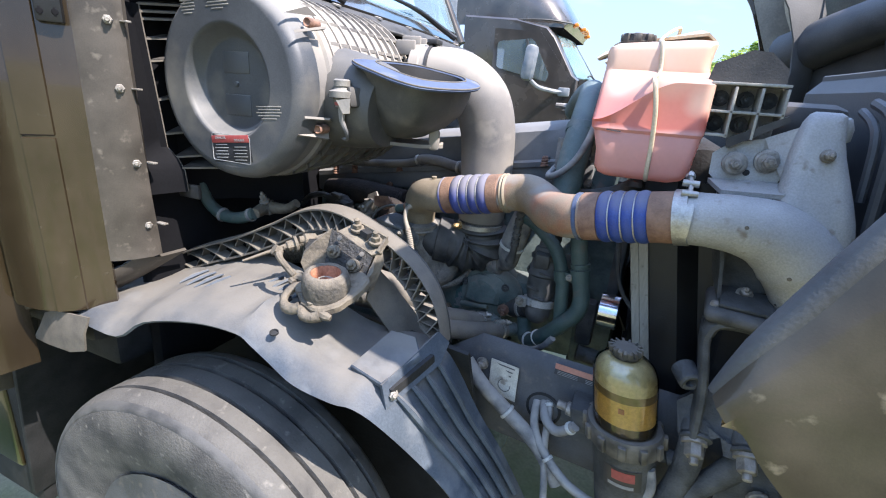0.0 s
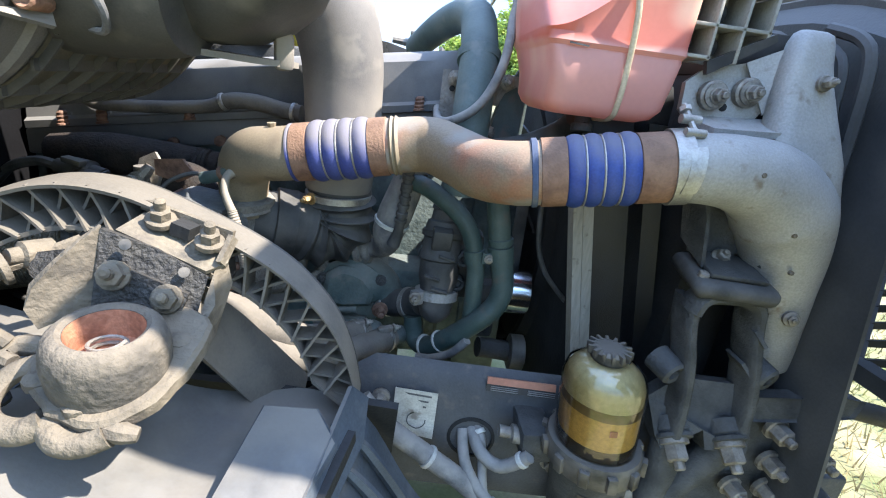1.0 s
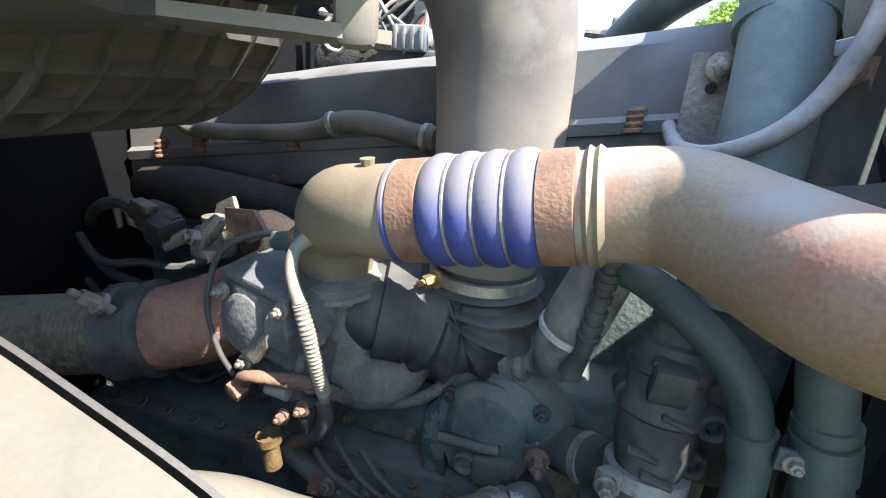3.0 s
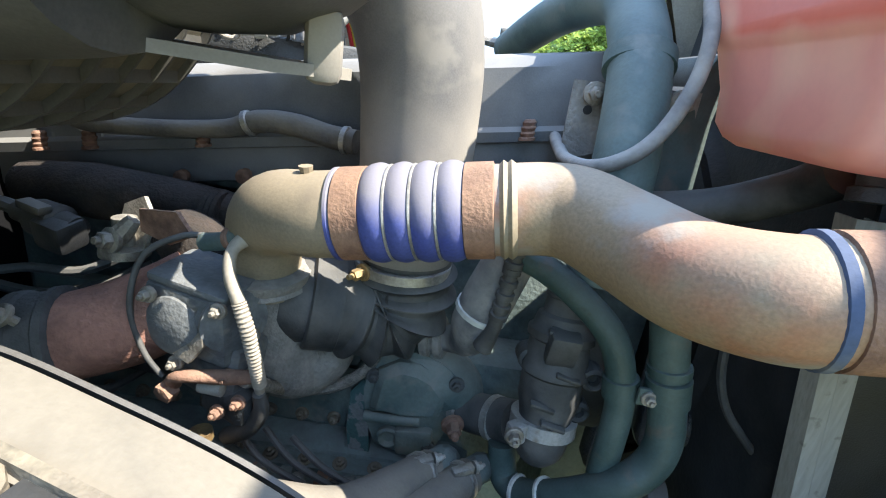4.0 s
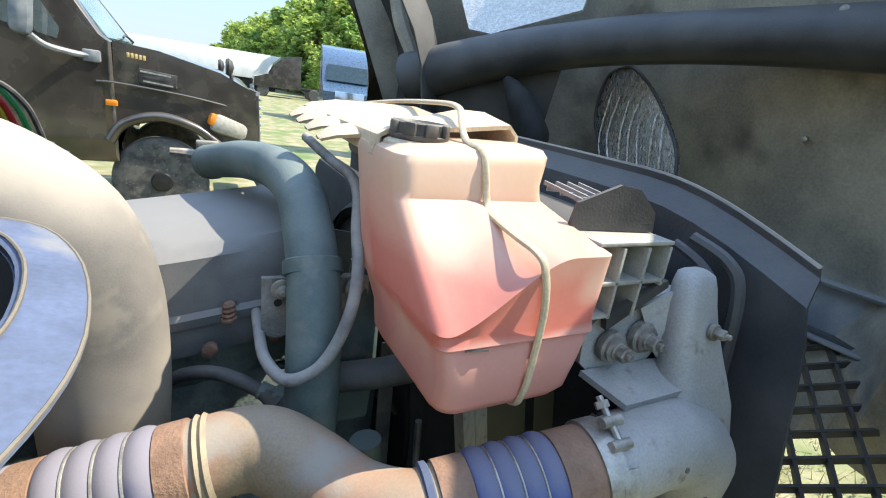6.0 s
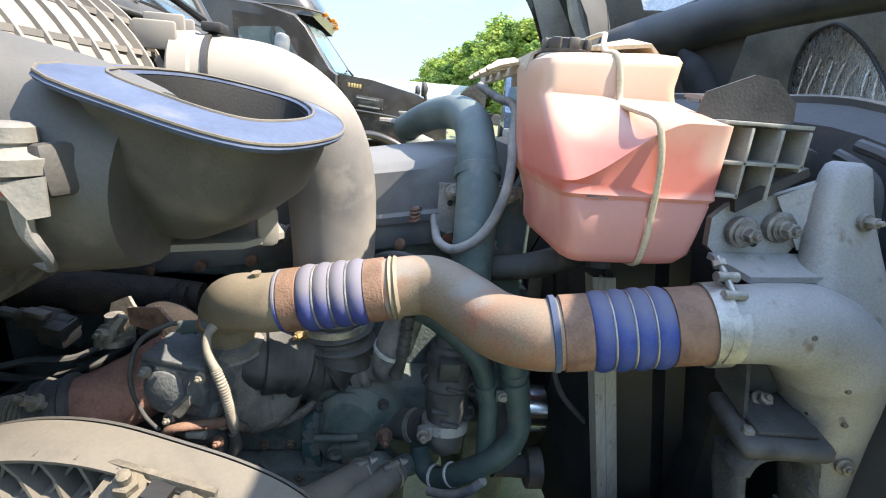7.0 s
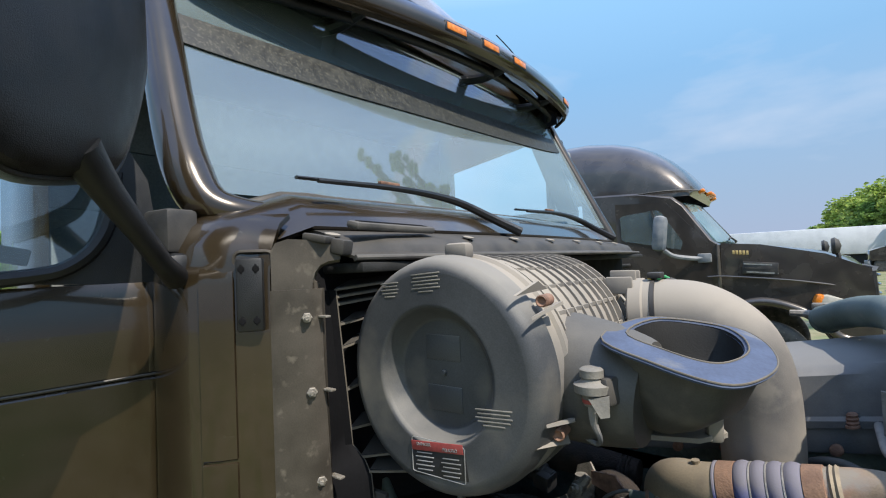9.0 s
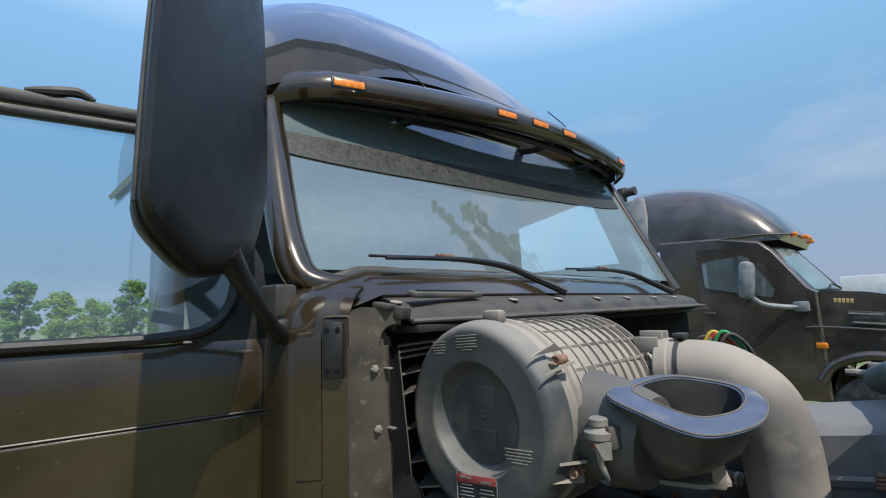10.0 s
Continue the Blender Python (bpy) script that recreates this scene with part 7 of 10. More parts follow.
def build_air_cleaner():
    ac = thing("air_cleaner", "dusty grey plastic air cleaner drum with ribbed top", "air cleaner", at=(AX, 1.05, 1.48))
    cap = part("end_cap", Shape().lathe((AX, 0.832, AZ), (0, 1, 0), [(h, r * 1.03) for h, r in [(0.034, 0.002), (0.034, 0.040), (0.034, 0.088), (0.034, 0.090), (0.033, 0.094), (0.031, 0.096), (0.010, 0.112), (0.008, 0.113), (0.003, 0.1155), (0.0005, 0.1185), (0.000, 0.121), (0.000, 0.123), (0.000, 0.174), (0.000, 0.176), (0.002, 0.183), (0.007, 0.190), (0.016, 0.197), (0.020, 0.1985), (0.034, 0.2025), (0.046, 0.2045), (0.052, 0.2045), (0.054, 0.198)]], 72, caps=False), M["cap_plastic"], ac, "round end cap with a deep dished middle")
    part("cap_nub", Shape().lathe((AX, 0.866, AZ), (0, -1, 0), [(0, 0.006), (0.005, 0.005), (0.006, 0.0)], 10), M["cap_plastic"], cap)
    for dz in (0.045, -0.045):
        part("cap_panel", Shape().box((AX, 0.8662, AZ + dz), (0.075, 0.004, 0.045), 0.002), M["cap_plastic"], cap)
    # moulded lettering as plain raised bars
    for cx, cz, rows, w in ((AX - 0.093, AZ + 0.162, 5, 0.044), (AX - 0.008, AZ + 0.178, 6, 0.064), (AX + 0.118, AZ - 0.040, 5, 0.068)):
        for k in range(rows):
            part("moulded_text_bar", Shape().box((cx, 0.8325, cz - 0.0062 * k), (w * (1 - 0.12 * (k % 2)) * (0.6 if k == rows - 1 else 1), 0.003, 0.0027), 0.0008, (0, -4, 0)), M["gauge_grey"], cap)
    LX, LZ = -0.834, 1.683   # the label's own place
    lab = part("warning_label", Shape().box((LX - 0.002, 0.8325, LZ - 0.154), (0.116, 0.002, 0.055), 0.001, (0, -6, 0)), M["label_black"], cap, "red and black bilingual warning label")
    part("label_band", Shape().box((LX - 0.005, 0.8300, LZ - 0.130), (0.110, 0.002, 0.016), 0.0006, (0, -6, 0)), M["red_label"], lab)
    for k, (u, w) in enumerate(((-0.028, 0.045), (0.028, 0.045))):
        for j in range(5):
            part("label_text_bar", Shape().box((LX - 0.004 + u, 0.8308, LZ - 0.145 - 0.0072 * j), (w * (0.9 if j % 2 else 0.75), 0.002, 0.0018), 0.0004, (0, -6, 0)), M["white_ink"], lab)
    for u, w, txt in ((-0.027, 0.03, "DANGER"), (0.029, 0.03, "PELIGRO")):
        cu = bpy.data.curves.new("label_word", "FONT")
        cu.body, cu.size, cu.extrude, cu.align_x, cu.align_y = txt, 0.0078, 0.0003, "CENTER", "CENTER"
        tmp = bpy.data.objects.new("label_word", cu)
        scene.collection.objects.link(tmp)
        me = bpy.data.meshes.new_from_object(tmp.evaluated_get(bpy.context.evaluated_depsgraph_get()))
        bpy.data.objects.remove(tmp)
        me.transform(pose(LX - 0.005 + u, 0.8285, LZ - 0.130, 90, -6, 0))
        me.materials.clear()
        me.materials.append(M["white_ink"])
        o = new("label_word", me)
        o.parent = lab
    part("edge_frame", Shape().tube([Vector((LX - 0.004, 0.8312, LZ - 0.151)) + Vector((a, 0.1 * -b * 0.0, b)) for a, b in rounded(0.112, 0.060, 0.004, 2) + rounded(0.112, 0.060, 0.004, 2)[:1]], 0.0010, 5, 1, smooth=False), M["white_ink"], lab)
    body = part("drum", Shape().lathe((AX, 0.870, AZ), (0, 1, 0), [(0, 0.202), (0.012, 0.206), (0.050, 0.206), (0.055, 0.212), (0.068, 0.212), (0.073, 0.205), (0.30, 0.202), (0.44, 0.196), (0.455, 0.186), (0.46, 0.12)], 64), M["grey_plastic"], ac)
    # raised rib grid on the crown
    for k in range(7):
        a = radians(14 + 92 * k / 6)
        part("long_rib", Shape().clip_bar(around(0.955, a, 0.2045), around(1.320, a, 0.2025), 0.005, 0.007), M["grey_plastic"], body)
    for k in range(10):
        y = 0.957 + 0.040 * k
        part("hoop_rib", Shape().rings([[around(y + dy, a, rr) for dy, rr in ((-0.0025, 0.198), (0.0025, 0.198), (0.0025, 0.2082), (-0.0025, 0.2082))] for a in [radians(12 + 96 * j / 16) for j in range(17)]]), M["grey_plastic"], body)
    # skin over the drum's lower side; its brown holds dust and ground light
    part("under_skin", Shape().rings([[around(y, a, 0.2065) for a in [radians(-115 + 100 * j / 14) for j in range(15)]] for y in (0.955, 1.31)], closed=False, caps=False), M["under"], body, "dusty brown ribbed underside, tinted by light from below")
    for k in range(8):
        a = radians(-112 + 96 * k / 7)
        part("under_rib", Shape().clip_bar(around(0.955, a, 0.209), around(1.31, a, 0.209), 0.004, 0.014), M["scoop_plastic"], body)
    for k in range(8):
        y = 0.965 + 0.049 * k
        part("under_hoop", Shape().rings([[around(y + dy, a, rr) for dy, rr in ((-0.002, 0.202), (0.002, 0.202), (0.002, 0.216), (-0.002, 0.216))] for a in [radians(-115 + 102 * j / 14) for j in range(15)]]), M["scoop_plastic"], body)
    # latches
    for q, a in (((-0.652, 0.885, 1.800), 38), ((-0.642, 0.900, 1.590), -28)):
        out = Vector((math.cos(radians(a)), 0, math.sin(radians(a))))
        tang = Vector((-out.z, 0, out.x))
        c = Vector(q)
        lt = part("latch", Shape().plate([c + tang * 0.022 + Vector((0, -0.055, 0)) - out * 0.01, c + tang * 0.030 + Vector((0, 0.0, 0)) + out * 0.012, c + tang * 0.018 + Vector((0, 0.03, 0)) + out * 0.004], 0.005).plate([c - tang * 0.022 + Vector((0, -0.055, 0)) - out * 0.012, c - tang * 0.020 + Vector((0, 0.02, 0)) + out * 0.014, c - tang * 0.012 + Vector((0, 0.03, 0))], 0.005), M["grey_plastic"], ac)
        part("latch_screw", Shape().lathe(c + Vector((0, -0.012, 0)), (0.1, -1, 0), [(-0.035, 0.010), (0.0, 0.010), (0.002, 0.008), (-0.002, 0.004)], 14), M["rust"], lt)
    part("top_lug", Shape().box((AX + 0.02, 0.90, AZ + 0.216), (0.05, 0.03, 0.03), 0.008), M["grey_plastic"], ac)
    foot = part("scoop_foot", Shape().plate([(-0.60, 1.00, 1.560), (-0.47, 1.05, 1.556), (-0.435, 1.10, 1.556), (-0.46, 1.16, 1.556), (-0.60, 1.14, 1.560)], 0.008).box((-0.452, 1.085, 1.576), (0.026, 0.024, 0.050), 0.008, (0, 0, 20)), M["grey_plastic"], ac, "dusty moulded foot below the scoop")
    # restriction gauge
    g = part("gauge_block", Shape().box((-0.575, 0.925, 1.660), (0.045, 0.05, 0.042), 0.006, (0, -8, -20)), M["black"], ac)
    part("gauge", Shape().lathe((-0.590, 0.905, 1.640), (0, 0, 1), [(0, 0.014), (0.018, 0.017), (0.020, 0.027), (0.032, 0.028), (0.036, 0.018), (0.041, 0.015), (0.043, 0.018), (0.054, 0.018), (0.057, 0.014)], 22), M["gauge_grey"], g, "grey air restriction gauge with a red band")
    part("gauge_band", Shape().lathe((-0.590, 0.905, 1.644), (0, 0, 1), [(0, 0.0156), (0.006, 0.0164)], 22, caps=False), M["red_label"], g)
    part("gauge_guard", Shape().plate([(-0.588, 0.880, 1.655), (-0.560, 0.890, 1.660), (-0.560, 0.888, 1.630), (-0.572, 0.882, 1.628)], 0.004), M["gauge_grey"], g)
    part("gauge_line", Shape().tube([(-0.590, 0.905, 1.640), (-0.590, 0.905, 1.612), (-0.585, 0.915, 1.585), (-0.600, 0.935, 1.570), (-0.640, 0.955, 1.575), (-0.68, 0.96, 1.57)], [0.009, 0.006, 0.004, 0.004, 0.004, 0.004], 8), M["grey_hose"], g)
    # intake scoop: a rim that narrows into the drum
    rim_c = Vector((-0.465, 1.050, 1.716))
    e1, e2 = Vector((0.80, 0.58, -0.16)).normalized(), Vector((0.42, -0.86, -0.20)).normalized()
    e3 = e1.cross(e2).normalized()
    if e3.z < 0:
        e3 = -e3
    corner = [(-0.585, 0.935, 1.738), (-0.500, 0.895, 1.712), (-0.415, 0.888, 1.693), (-0.374, 0.955, 1.690), (-0.358, 1.060, 1.694), (-0.383, 1.190, 1.705), (-0.440, 1.238, 1.722), (-0.560, 1.150, 1.745)]
    loop = smooth_line(corner[-1:] + corner + corner[:2], 5)[5:45]

    def rim(k, n, ra, rb):
        f = ra / 0.143
        f -= 0.30 * max(0.0, min(1.0, (0.122 - ra) / 0.03)) * f * 0.12
        away = max(0.0, min(1.0, (0.135 - ra) / 0.036))
        return rim_c.lerp(loop[k % 40], f) + Vector((-0.010, 0.020, 0.003)) * away
    n = 40
    dn = Vector((0, 0, -1))
    sc = part("scoop", Shape().rings([[rim(k, n, 0.122, 0.080) - e3 * 0.004 for k in range(n)], [rim(k, n, 0.120, 0.078) + dn * 0.03 + Vector((-0.004, 0.002, 0)) for k in range(n)], [rim(k, n, 0.114, 0.076) + dn * 0.07 + Vector((-0.016, 0.006, 0)) for k in range(n)], [rim(k, n, 0.098, 0.068) + dn * 0.105 + Vector((-0.038, 0.010, 0)) for k in range(n)], [rim(k, n, 0.074, 0.054) + dn * 0.128 + Vector((-0.062, 0.014, 0)) for k in range(n)], [rim(k, n, 0.04, 0.03) + dn * 0.138 + Vector((-0.08, 0.016, 0)) for k in range(n)], [rim(k, n, 0.002, 0.002) + dn * 0.140 + Vector((-0.085, 0.016, 0)) for k in range(n)]], caps=False), M["scoop_plastic"], ac, "dark intake scoop")
    # inner wall, with the hollow's shade put into its colour
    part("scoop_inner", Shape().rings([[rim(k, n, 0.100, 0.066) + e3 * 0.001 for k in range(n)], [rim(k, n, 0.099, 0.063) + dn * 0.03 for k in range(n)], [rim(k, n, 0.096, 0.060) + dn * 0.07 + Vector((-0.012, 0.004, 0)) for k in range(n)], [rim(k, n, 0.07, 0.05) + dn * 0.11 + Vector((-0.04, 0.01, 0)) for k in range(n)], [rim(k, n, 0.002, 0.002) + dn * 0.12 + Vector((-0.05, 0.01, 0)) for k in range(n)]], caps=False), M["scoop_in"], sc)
    part("scoop_rim", Shape().rings([[rim(k, n, 0.0995, 0.0655) + e3 * 0.002 for k in range(n)], [rim(k, n, 0.104, 0.070) + e3 * 0.006 for k in range(n)], [rim(k, n, 0.110, 0.075) + e3 * 0.006 for k in range(n)], [rim(k, n, 0.140, 0.093) + e3 * 0.002 for k in range(n)], [rim(k, n, 0.143, 0.096) - e3 * 0.002 for k in range(n)], [rim(k, n, 0.140, 0.093) - e3 * 0.006 for k in range(n)], [rim(k, n, 0.0995, 0.0655) - e3 * 0.004 for k in range(n)]], caps=False), M["rim_blue"], sc, "blue-grey rubber rim")
    for ra, rb, h in ((0.104, 0.070, 0.0065), (0.141, 0.094, 0.0015)):
        part("rim_edge", Shape().tube([rim(k, n, ra, rb) + e3 * h for k in range(n)] + [rim(0, n, ra, rb) + e3 * h], 0.0016, 6, 1, smooth=False), M["truss"], sc)
    part("scoop_root", Shape().tube([(-0.68, 1.02, 1.655), (-0.60, 1.01, 1.648), (-0.53, 1.005, 1.640)], [0.115, 0.105, 0.085], 24, 5), M["scoop_plastic"], sc)
    # outlet elbow
    duct = thing("intake_duct", "large smooth dusty grey intake elbow", "duct", at=(-0.41, 1.37, 1.33))
    part("elbow", Shape().tube([(-0.640, 1.350, 1.728), (-0.570, 1.355, 1.732), (-0.500, 1.360, 1.718), (-0.440, 1.365, 1.668), (-0.412, 1.368, 1.590), (-0.404, 1.368, 1.48), (-0.405, 1.366, 1.38), (-0.406, 1.365, 1.325)], [0.074, 0.076, 0.080, 0.082, 0.079, 0.076, 0.072, 0.068], 36, 8), M["grey_plastic"], duct)
    part("inlet_collar", Shape().lathe((-0.640, 1.350, 1.728), (1, 0.07, 0.05), [(0, 0.078), (0.004, 0.083), (0.030, 0.083), (0.034, 0.079), (0.050, 0.079), (0.053, 0.076)], 36), M["grey_plastic"], duct)
    part("collar_clamp", Shape().lathe((-0.592, 1.353, 1.730), (1, 0.07, 0.05), [(0, 0.079), (0.001, 0.081), (0.009, 0.081), (0.010, 0.079)], 36).box((-0.585, 1.345, 1.818), (0.03, 0.04, 0.014), 0.003), M["black"], duct)
    for a in (75, 100, 125):
        part("collar_gusset", Shape().box((-0.655, 1.350 + 0.085 * math.cos(radians(a)), 1.728 + 0.085 * math.sin(radians(a))), (0.06, 0.008, 0.04), 0.004), M["grey_plastic"], duct)
    # bellows below
    bl = part("bellows", Shape().tube([(-0.404, 1.368, 1.335), (-0.403, 1.370, 1.305), (-0.403, 1.372, 1.275), (-0.409, 1.372, 1.248), (-0.428, 1.367, 1.232), (-0.455, 1.356, 1.232), (-0.485, 1.342, 1.242), (-0.515, 1.330, 1.250)],
             [0.067, 0.067, 0.067, 0.069, 0.078, 0.068, 0.069, 0.084, 0.070, 0.070, 0.087, 0.071, 0.071, 0.088, 0.071, 0.071, 0.085, 0.069, 0.069, 0.078, 0.068, 0.068, 0.070, 0.068, 0.066], 36, 12), M["rubber"], duct, "black ribbed rubber bellows")
    part("inlet_band", Shape().lathe((-0.490, 1.340, 1.244), (-1, -0.34, 0.16), [(0, 0.068), (0.002, 0.0705), (0.008, 0.0705), (0.009, 0.0700), (0.036, 0.0700), (0.037, 0.0705), (0.042, 0.0705), (0.044, 0.066)], 36), M["rubber"], bl)
    part("bellows_clamp", Shape().lathe((-0.405, 1.363, 1.318), (0, 0, -1), [(0, 0.066), (0.001, 0.0695), (0.014, 0.0695), (0.015, 0.066)], 36), M["steel"], bl)
    part("clamp_screw", Shape().bolt((-0.452, 1.312, 1.310), (-0.5, -0.8, 0), 0.008, 0.016), M["brass"], bl)


build_air_cleaner()


M["braid_light"] = material("pale_braided_steel", (0.30, 0.28, 0.25), (0.18, 0.17, 0.15), rough=0.5, metal=0.6, scale=160, fine=520, bump=0.9, dust=0.25)
M["tan_hose"] = material("dusty_tan_hose", (0.125, 0.114, 0.098), (0.085, 0.080, 0.074), rough=0.75, scale=20, fine=240, bump=0.2, dust=0.65, dust_col=(0.20, 0.175, 0.14))
M["sleeve"] = material("pale_plastic_sleeve", (0.33, 0.29, 0.235), (0.25, 0.22, 0.18), rough=0.65, scale=30, fine=260, bump=0.1, dust=0.3)
M["chipped"] = material("chipped_green_paint", (0.15, 0.155, 0.15), (0.045, 0.095, 0.090), rough=0.6, scale=36, fine=200, bump=0.3, gap=(0.48, 0.52))
M["green_hose"] = material("grimy_green_tube", (0.036, 0.074, 0.070), (0.023, 0.050, 0.048), rough=0.5, scale=16, fine=260, bump=0.15, dust=0.28, dust_col=(0.15, 0.145, 0.125), spots=((0.085, 0.075, 0.060), 24, 0.60, 0.72))
# rusted iron, coloured near-black for the shade behind the turbo
M["manifold"] = material("shaded_rusted_iron", (0.030, 0.021, 0.017), (0.014, 0.012, 0.011), rough=0.9, scale=30, fine=180, bump=0.6, dust=0.1, dust_col=(0.10, 0.08, 0.06))


# ---- engine block, head and valve cover ----
def build_engine():
    eng = thing("engine", "grimy green diesel engine with dusty grey valve cover", "engine", at=(-0.6, 1.75, 0.80))
    lean = Matrix(((1, 0, 0, 0), (0, 1, 0, 0), (0.16, 0, 1, 0.0448), (0, 0, 0, 1)))   # the engine sits lower towards the cab
    part("block", Shape().box((-0.60, 1.755, 1.12), (1.05, 0.53, 0.52), 0.03).box((-0.60, 1.50, 1.02), (0.9, 0.20, 0.24), 0.04), M["block"], eng)
    part("gear_housing", Shape().box((-0.035, 1.74, 0.96), (0.13, 0.52, 0.78), 0.03), M["block"], eng)
    part("oil_pan", Shape().box((-0.72, 1.62, 0.72), (0.95, 0.56, 0.50), 0.05).box((-0.72, 1.345, 0.935), (0.80, 0.05, 0.03), 0.006), M["block"], eng, "grimy oil pan below the block")
    for k in range(12):
        part("pan_bolt", Shape().bolt((-1.05 + 0.058 * k, 1.335, 0.950), (0, -0.3, 1), 0.008, 0.008), M["grime"], eng)
    part("block_rib", Shape().tube([(-1.0, 1.415, 1.075), (-0.7, 1.41, 1.070), (-0.32, 1.41, 1.060)], 0.018, 8), M["green"], eng)
    part("side_cover", Shape().plate([(-1.0, 1.40, 1.06), (-0.35, 1.40, 1.03), (-0.33, 1.40, 1.17), (-1.0, 1.40, 1.19)], -0.02, 0.005), M["green"], eng)
    part("head", Shape().box((-0.58, 1.70, 1.42), (1.02, 0.42, 0.12), 0.012).moved(lean), M["block"], eng)
    part("manifold_rail", Shape().box((-0.60, 1.478, 1.462), (0.98, 0.03, 0.055), 0.006).moved(lean), M["cover"], eng, "grimy gasket rail under the valve cover")
    # valve cover
    rows = []
    for x in [-1.08 + 0.98 * k / 24 for k in range(25)]:
        wv = 0.006 * math.sin(x * 26)
        end = 0.02 if x > -0.125 else 0.0
        rows.append([(x, 1.454 + end, 1.490), (x, 1.452 + end, 1.505), (x, 1.462 + end, 1.512), (x, 1.466 + end, 1.560), (x, 1.470 + end + wv * 0.4, 1.596), (x, 1.488 + end, 1.612 + wv * 0.2), (x, 1.62, 1.622), (x, 1.80, 1.620), (x, 1.84, 1.60), (x, 1.85, 1.49)])
    cv = part("valve_cover", Shape().sheet(rows, 0.012).moved(lean), M["cover"], eng, "dusty grey plastic valve cover")
    part("cover_end", Shape().plate([(-0.100, 1.490, 1.49), (-0.100, 1.510, 1.60), (-0.100, 1.62, 1.62), (-0.100, 1.80, 1.618), (-0.100, 1.85, 1.49)], -0.012).moved(lean), M["cover"], cv)
    for x, y in ((-0.252, 1.450), (-0.74, 1.450), (-0.92, 1.450), (-1.0, 1.450)):
        sp = part("cover_bolt", Shape().lathe((x, y, 1.493), (0, 0, 1), [(0, 0.012), (0.004, 0.012), (0.005, 0.009), (0.010, 0.011), (0.013, 0.009), (0.018, 0.011), (0.021, 0.009), (0.026, 0.010), (0.030, 0.007)], 14).moved(lean), M["rust"], cv, "rusty spring bolt")
        part("bolt_fin", Shape().plate([(x - 0.018, y + 0.012, 1.492), (x - 0.014, y + 0.012, 1.520), (x - 0.010, y + 0.02, 1.492)], 0.004).plate([(x + 0.018, y + 0.012, 1.492), (x + 0.014, y + 0.012, 1.520), (x + 0.010, y + 0.02, 1.492)], 0.004).moved(lean), M["cover"], sp)
    for k in range(9):
        part("boss", Shape().lathe((-0.98 + 0.10 * k, 1.46, 1.445), (0, -1, 0), [(0, 0.012), (0.01, 0.012), (0.012, 0.006)], 12).moved(lean), M["rust"], eng)
    # exhaust manifold in the dark, that shade put into its colour
    part("exhaust_manifold", Shape().tube([(-1.0, 1.42, 1.33), (-0.88, 1.40, 1.34), (-0.75, 1.40, 1.335), (-0.66, 1.40, 1.33)], [0.035, 0.042, 0.04, 0.035], 14).lathe((-0.70, 1.385, 1.33), (1, 0, 0), [(0, 0.040), (0.004, 0.044), (0.008, 0.040), (0.012, 0.044), (0.016, 0.040), (0.020, 0.044), (0.024, 0.040)], 18), M["manifold"], eng, "dark rusty exhaust manifold")
    # thermostat housing
    th = part("thermostat_housing", Shape().lathe((-0.176, 1.312, 1.336), (-0.004, -0.040, -0.200), [(0, 0.020), (0.004, 0.028), (0.018, 0.030), (0.020, 0.027), (0.040, 0.030), (0.044, 0.036), (0.060, 0.040), (0.064, 0.045), (0.074, 0.045), (0.078, 0.040), (0.110, 0.043), (0.114, 0.046), (0.122, 0.046), (0.126, 0.042), (0.160, 0.042), (0.185, 0.036), (0.198, 0.034)], 24), M["rubber"], eng, "black plastic thermostat housing")
    part("housing_window", Shape().box((-0.183, 1.262, 1.268), (0.040, 0.03, 0.045), 0.005, (11, 2, 0)), M["rubber"], th)
    part("housing_foot", Shape().box((-0.140, 1.320, 1.20), (0.10, 0.06, 0.15), 0.012), M["black"], th)
    for q in ((-0.213, 1.288, 1.224), (-0.132, 1.262, 1.222), (-0.138, 1.268, 1.165)):
        part("housing_lug", Shape().lathe(Vector(q) + Vector((0, 0.03, 0)), (0, -1, 0.1), [(0, 0.017), (0.030, 0.016), (0.034, 0.012), (0.030, 0.008), (0.020, 0.007)], 16), M["iron"], th)
    for z, y, x in ((1.285, 1.262, -0.188), (1.232, 1.248, -0.170), (1.190, 1.240, -0.196), (1.165, 1.236, -0.178)):
        part("housing_rib", Shape().box((x, y, z), (0.034, 0.010, 0.006), 0.002, (11, 14, 0)), M["rubber"], th)
    part("housing_clamp", Shape().lathe((-0.179, 1.280, 1.150), (0.0, -0.19, -1), [(0, 0.041), (0.001, 0.046), (0.020, 0.046), (0.021, 0.041)], 28), M["alu"], th, "bright band clamp")
    part("clamp_ear", Shape().box((-0.222, 1.240, 1.145), (0.024, 0.02, 0.030), 0.004, (0, 0, 30)), M["alu"], th)
    part("clamp_bolt", Shape().bolt((-0.226, 1.228, 1.150), (0, -1, 0), 0.008, 0.010), M["bolt"], th)
    part("housing_bottom", Shape().tube([(-0.179, 1.276, 1.132), (-0.181, 1.272, 1.11), (-0.19, 1.275, 1.09)], [0.040, 0.038, 0.026], 18), M["rubber"], th)
    return eng


build_engine()


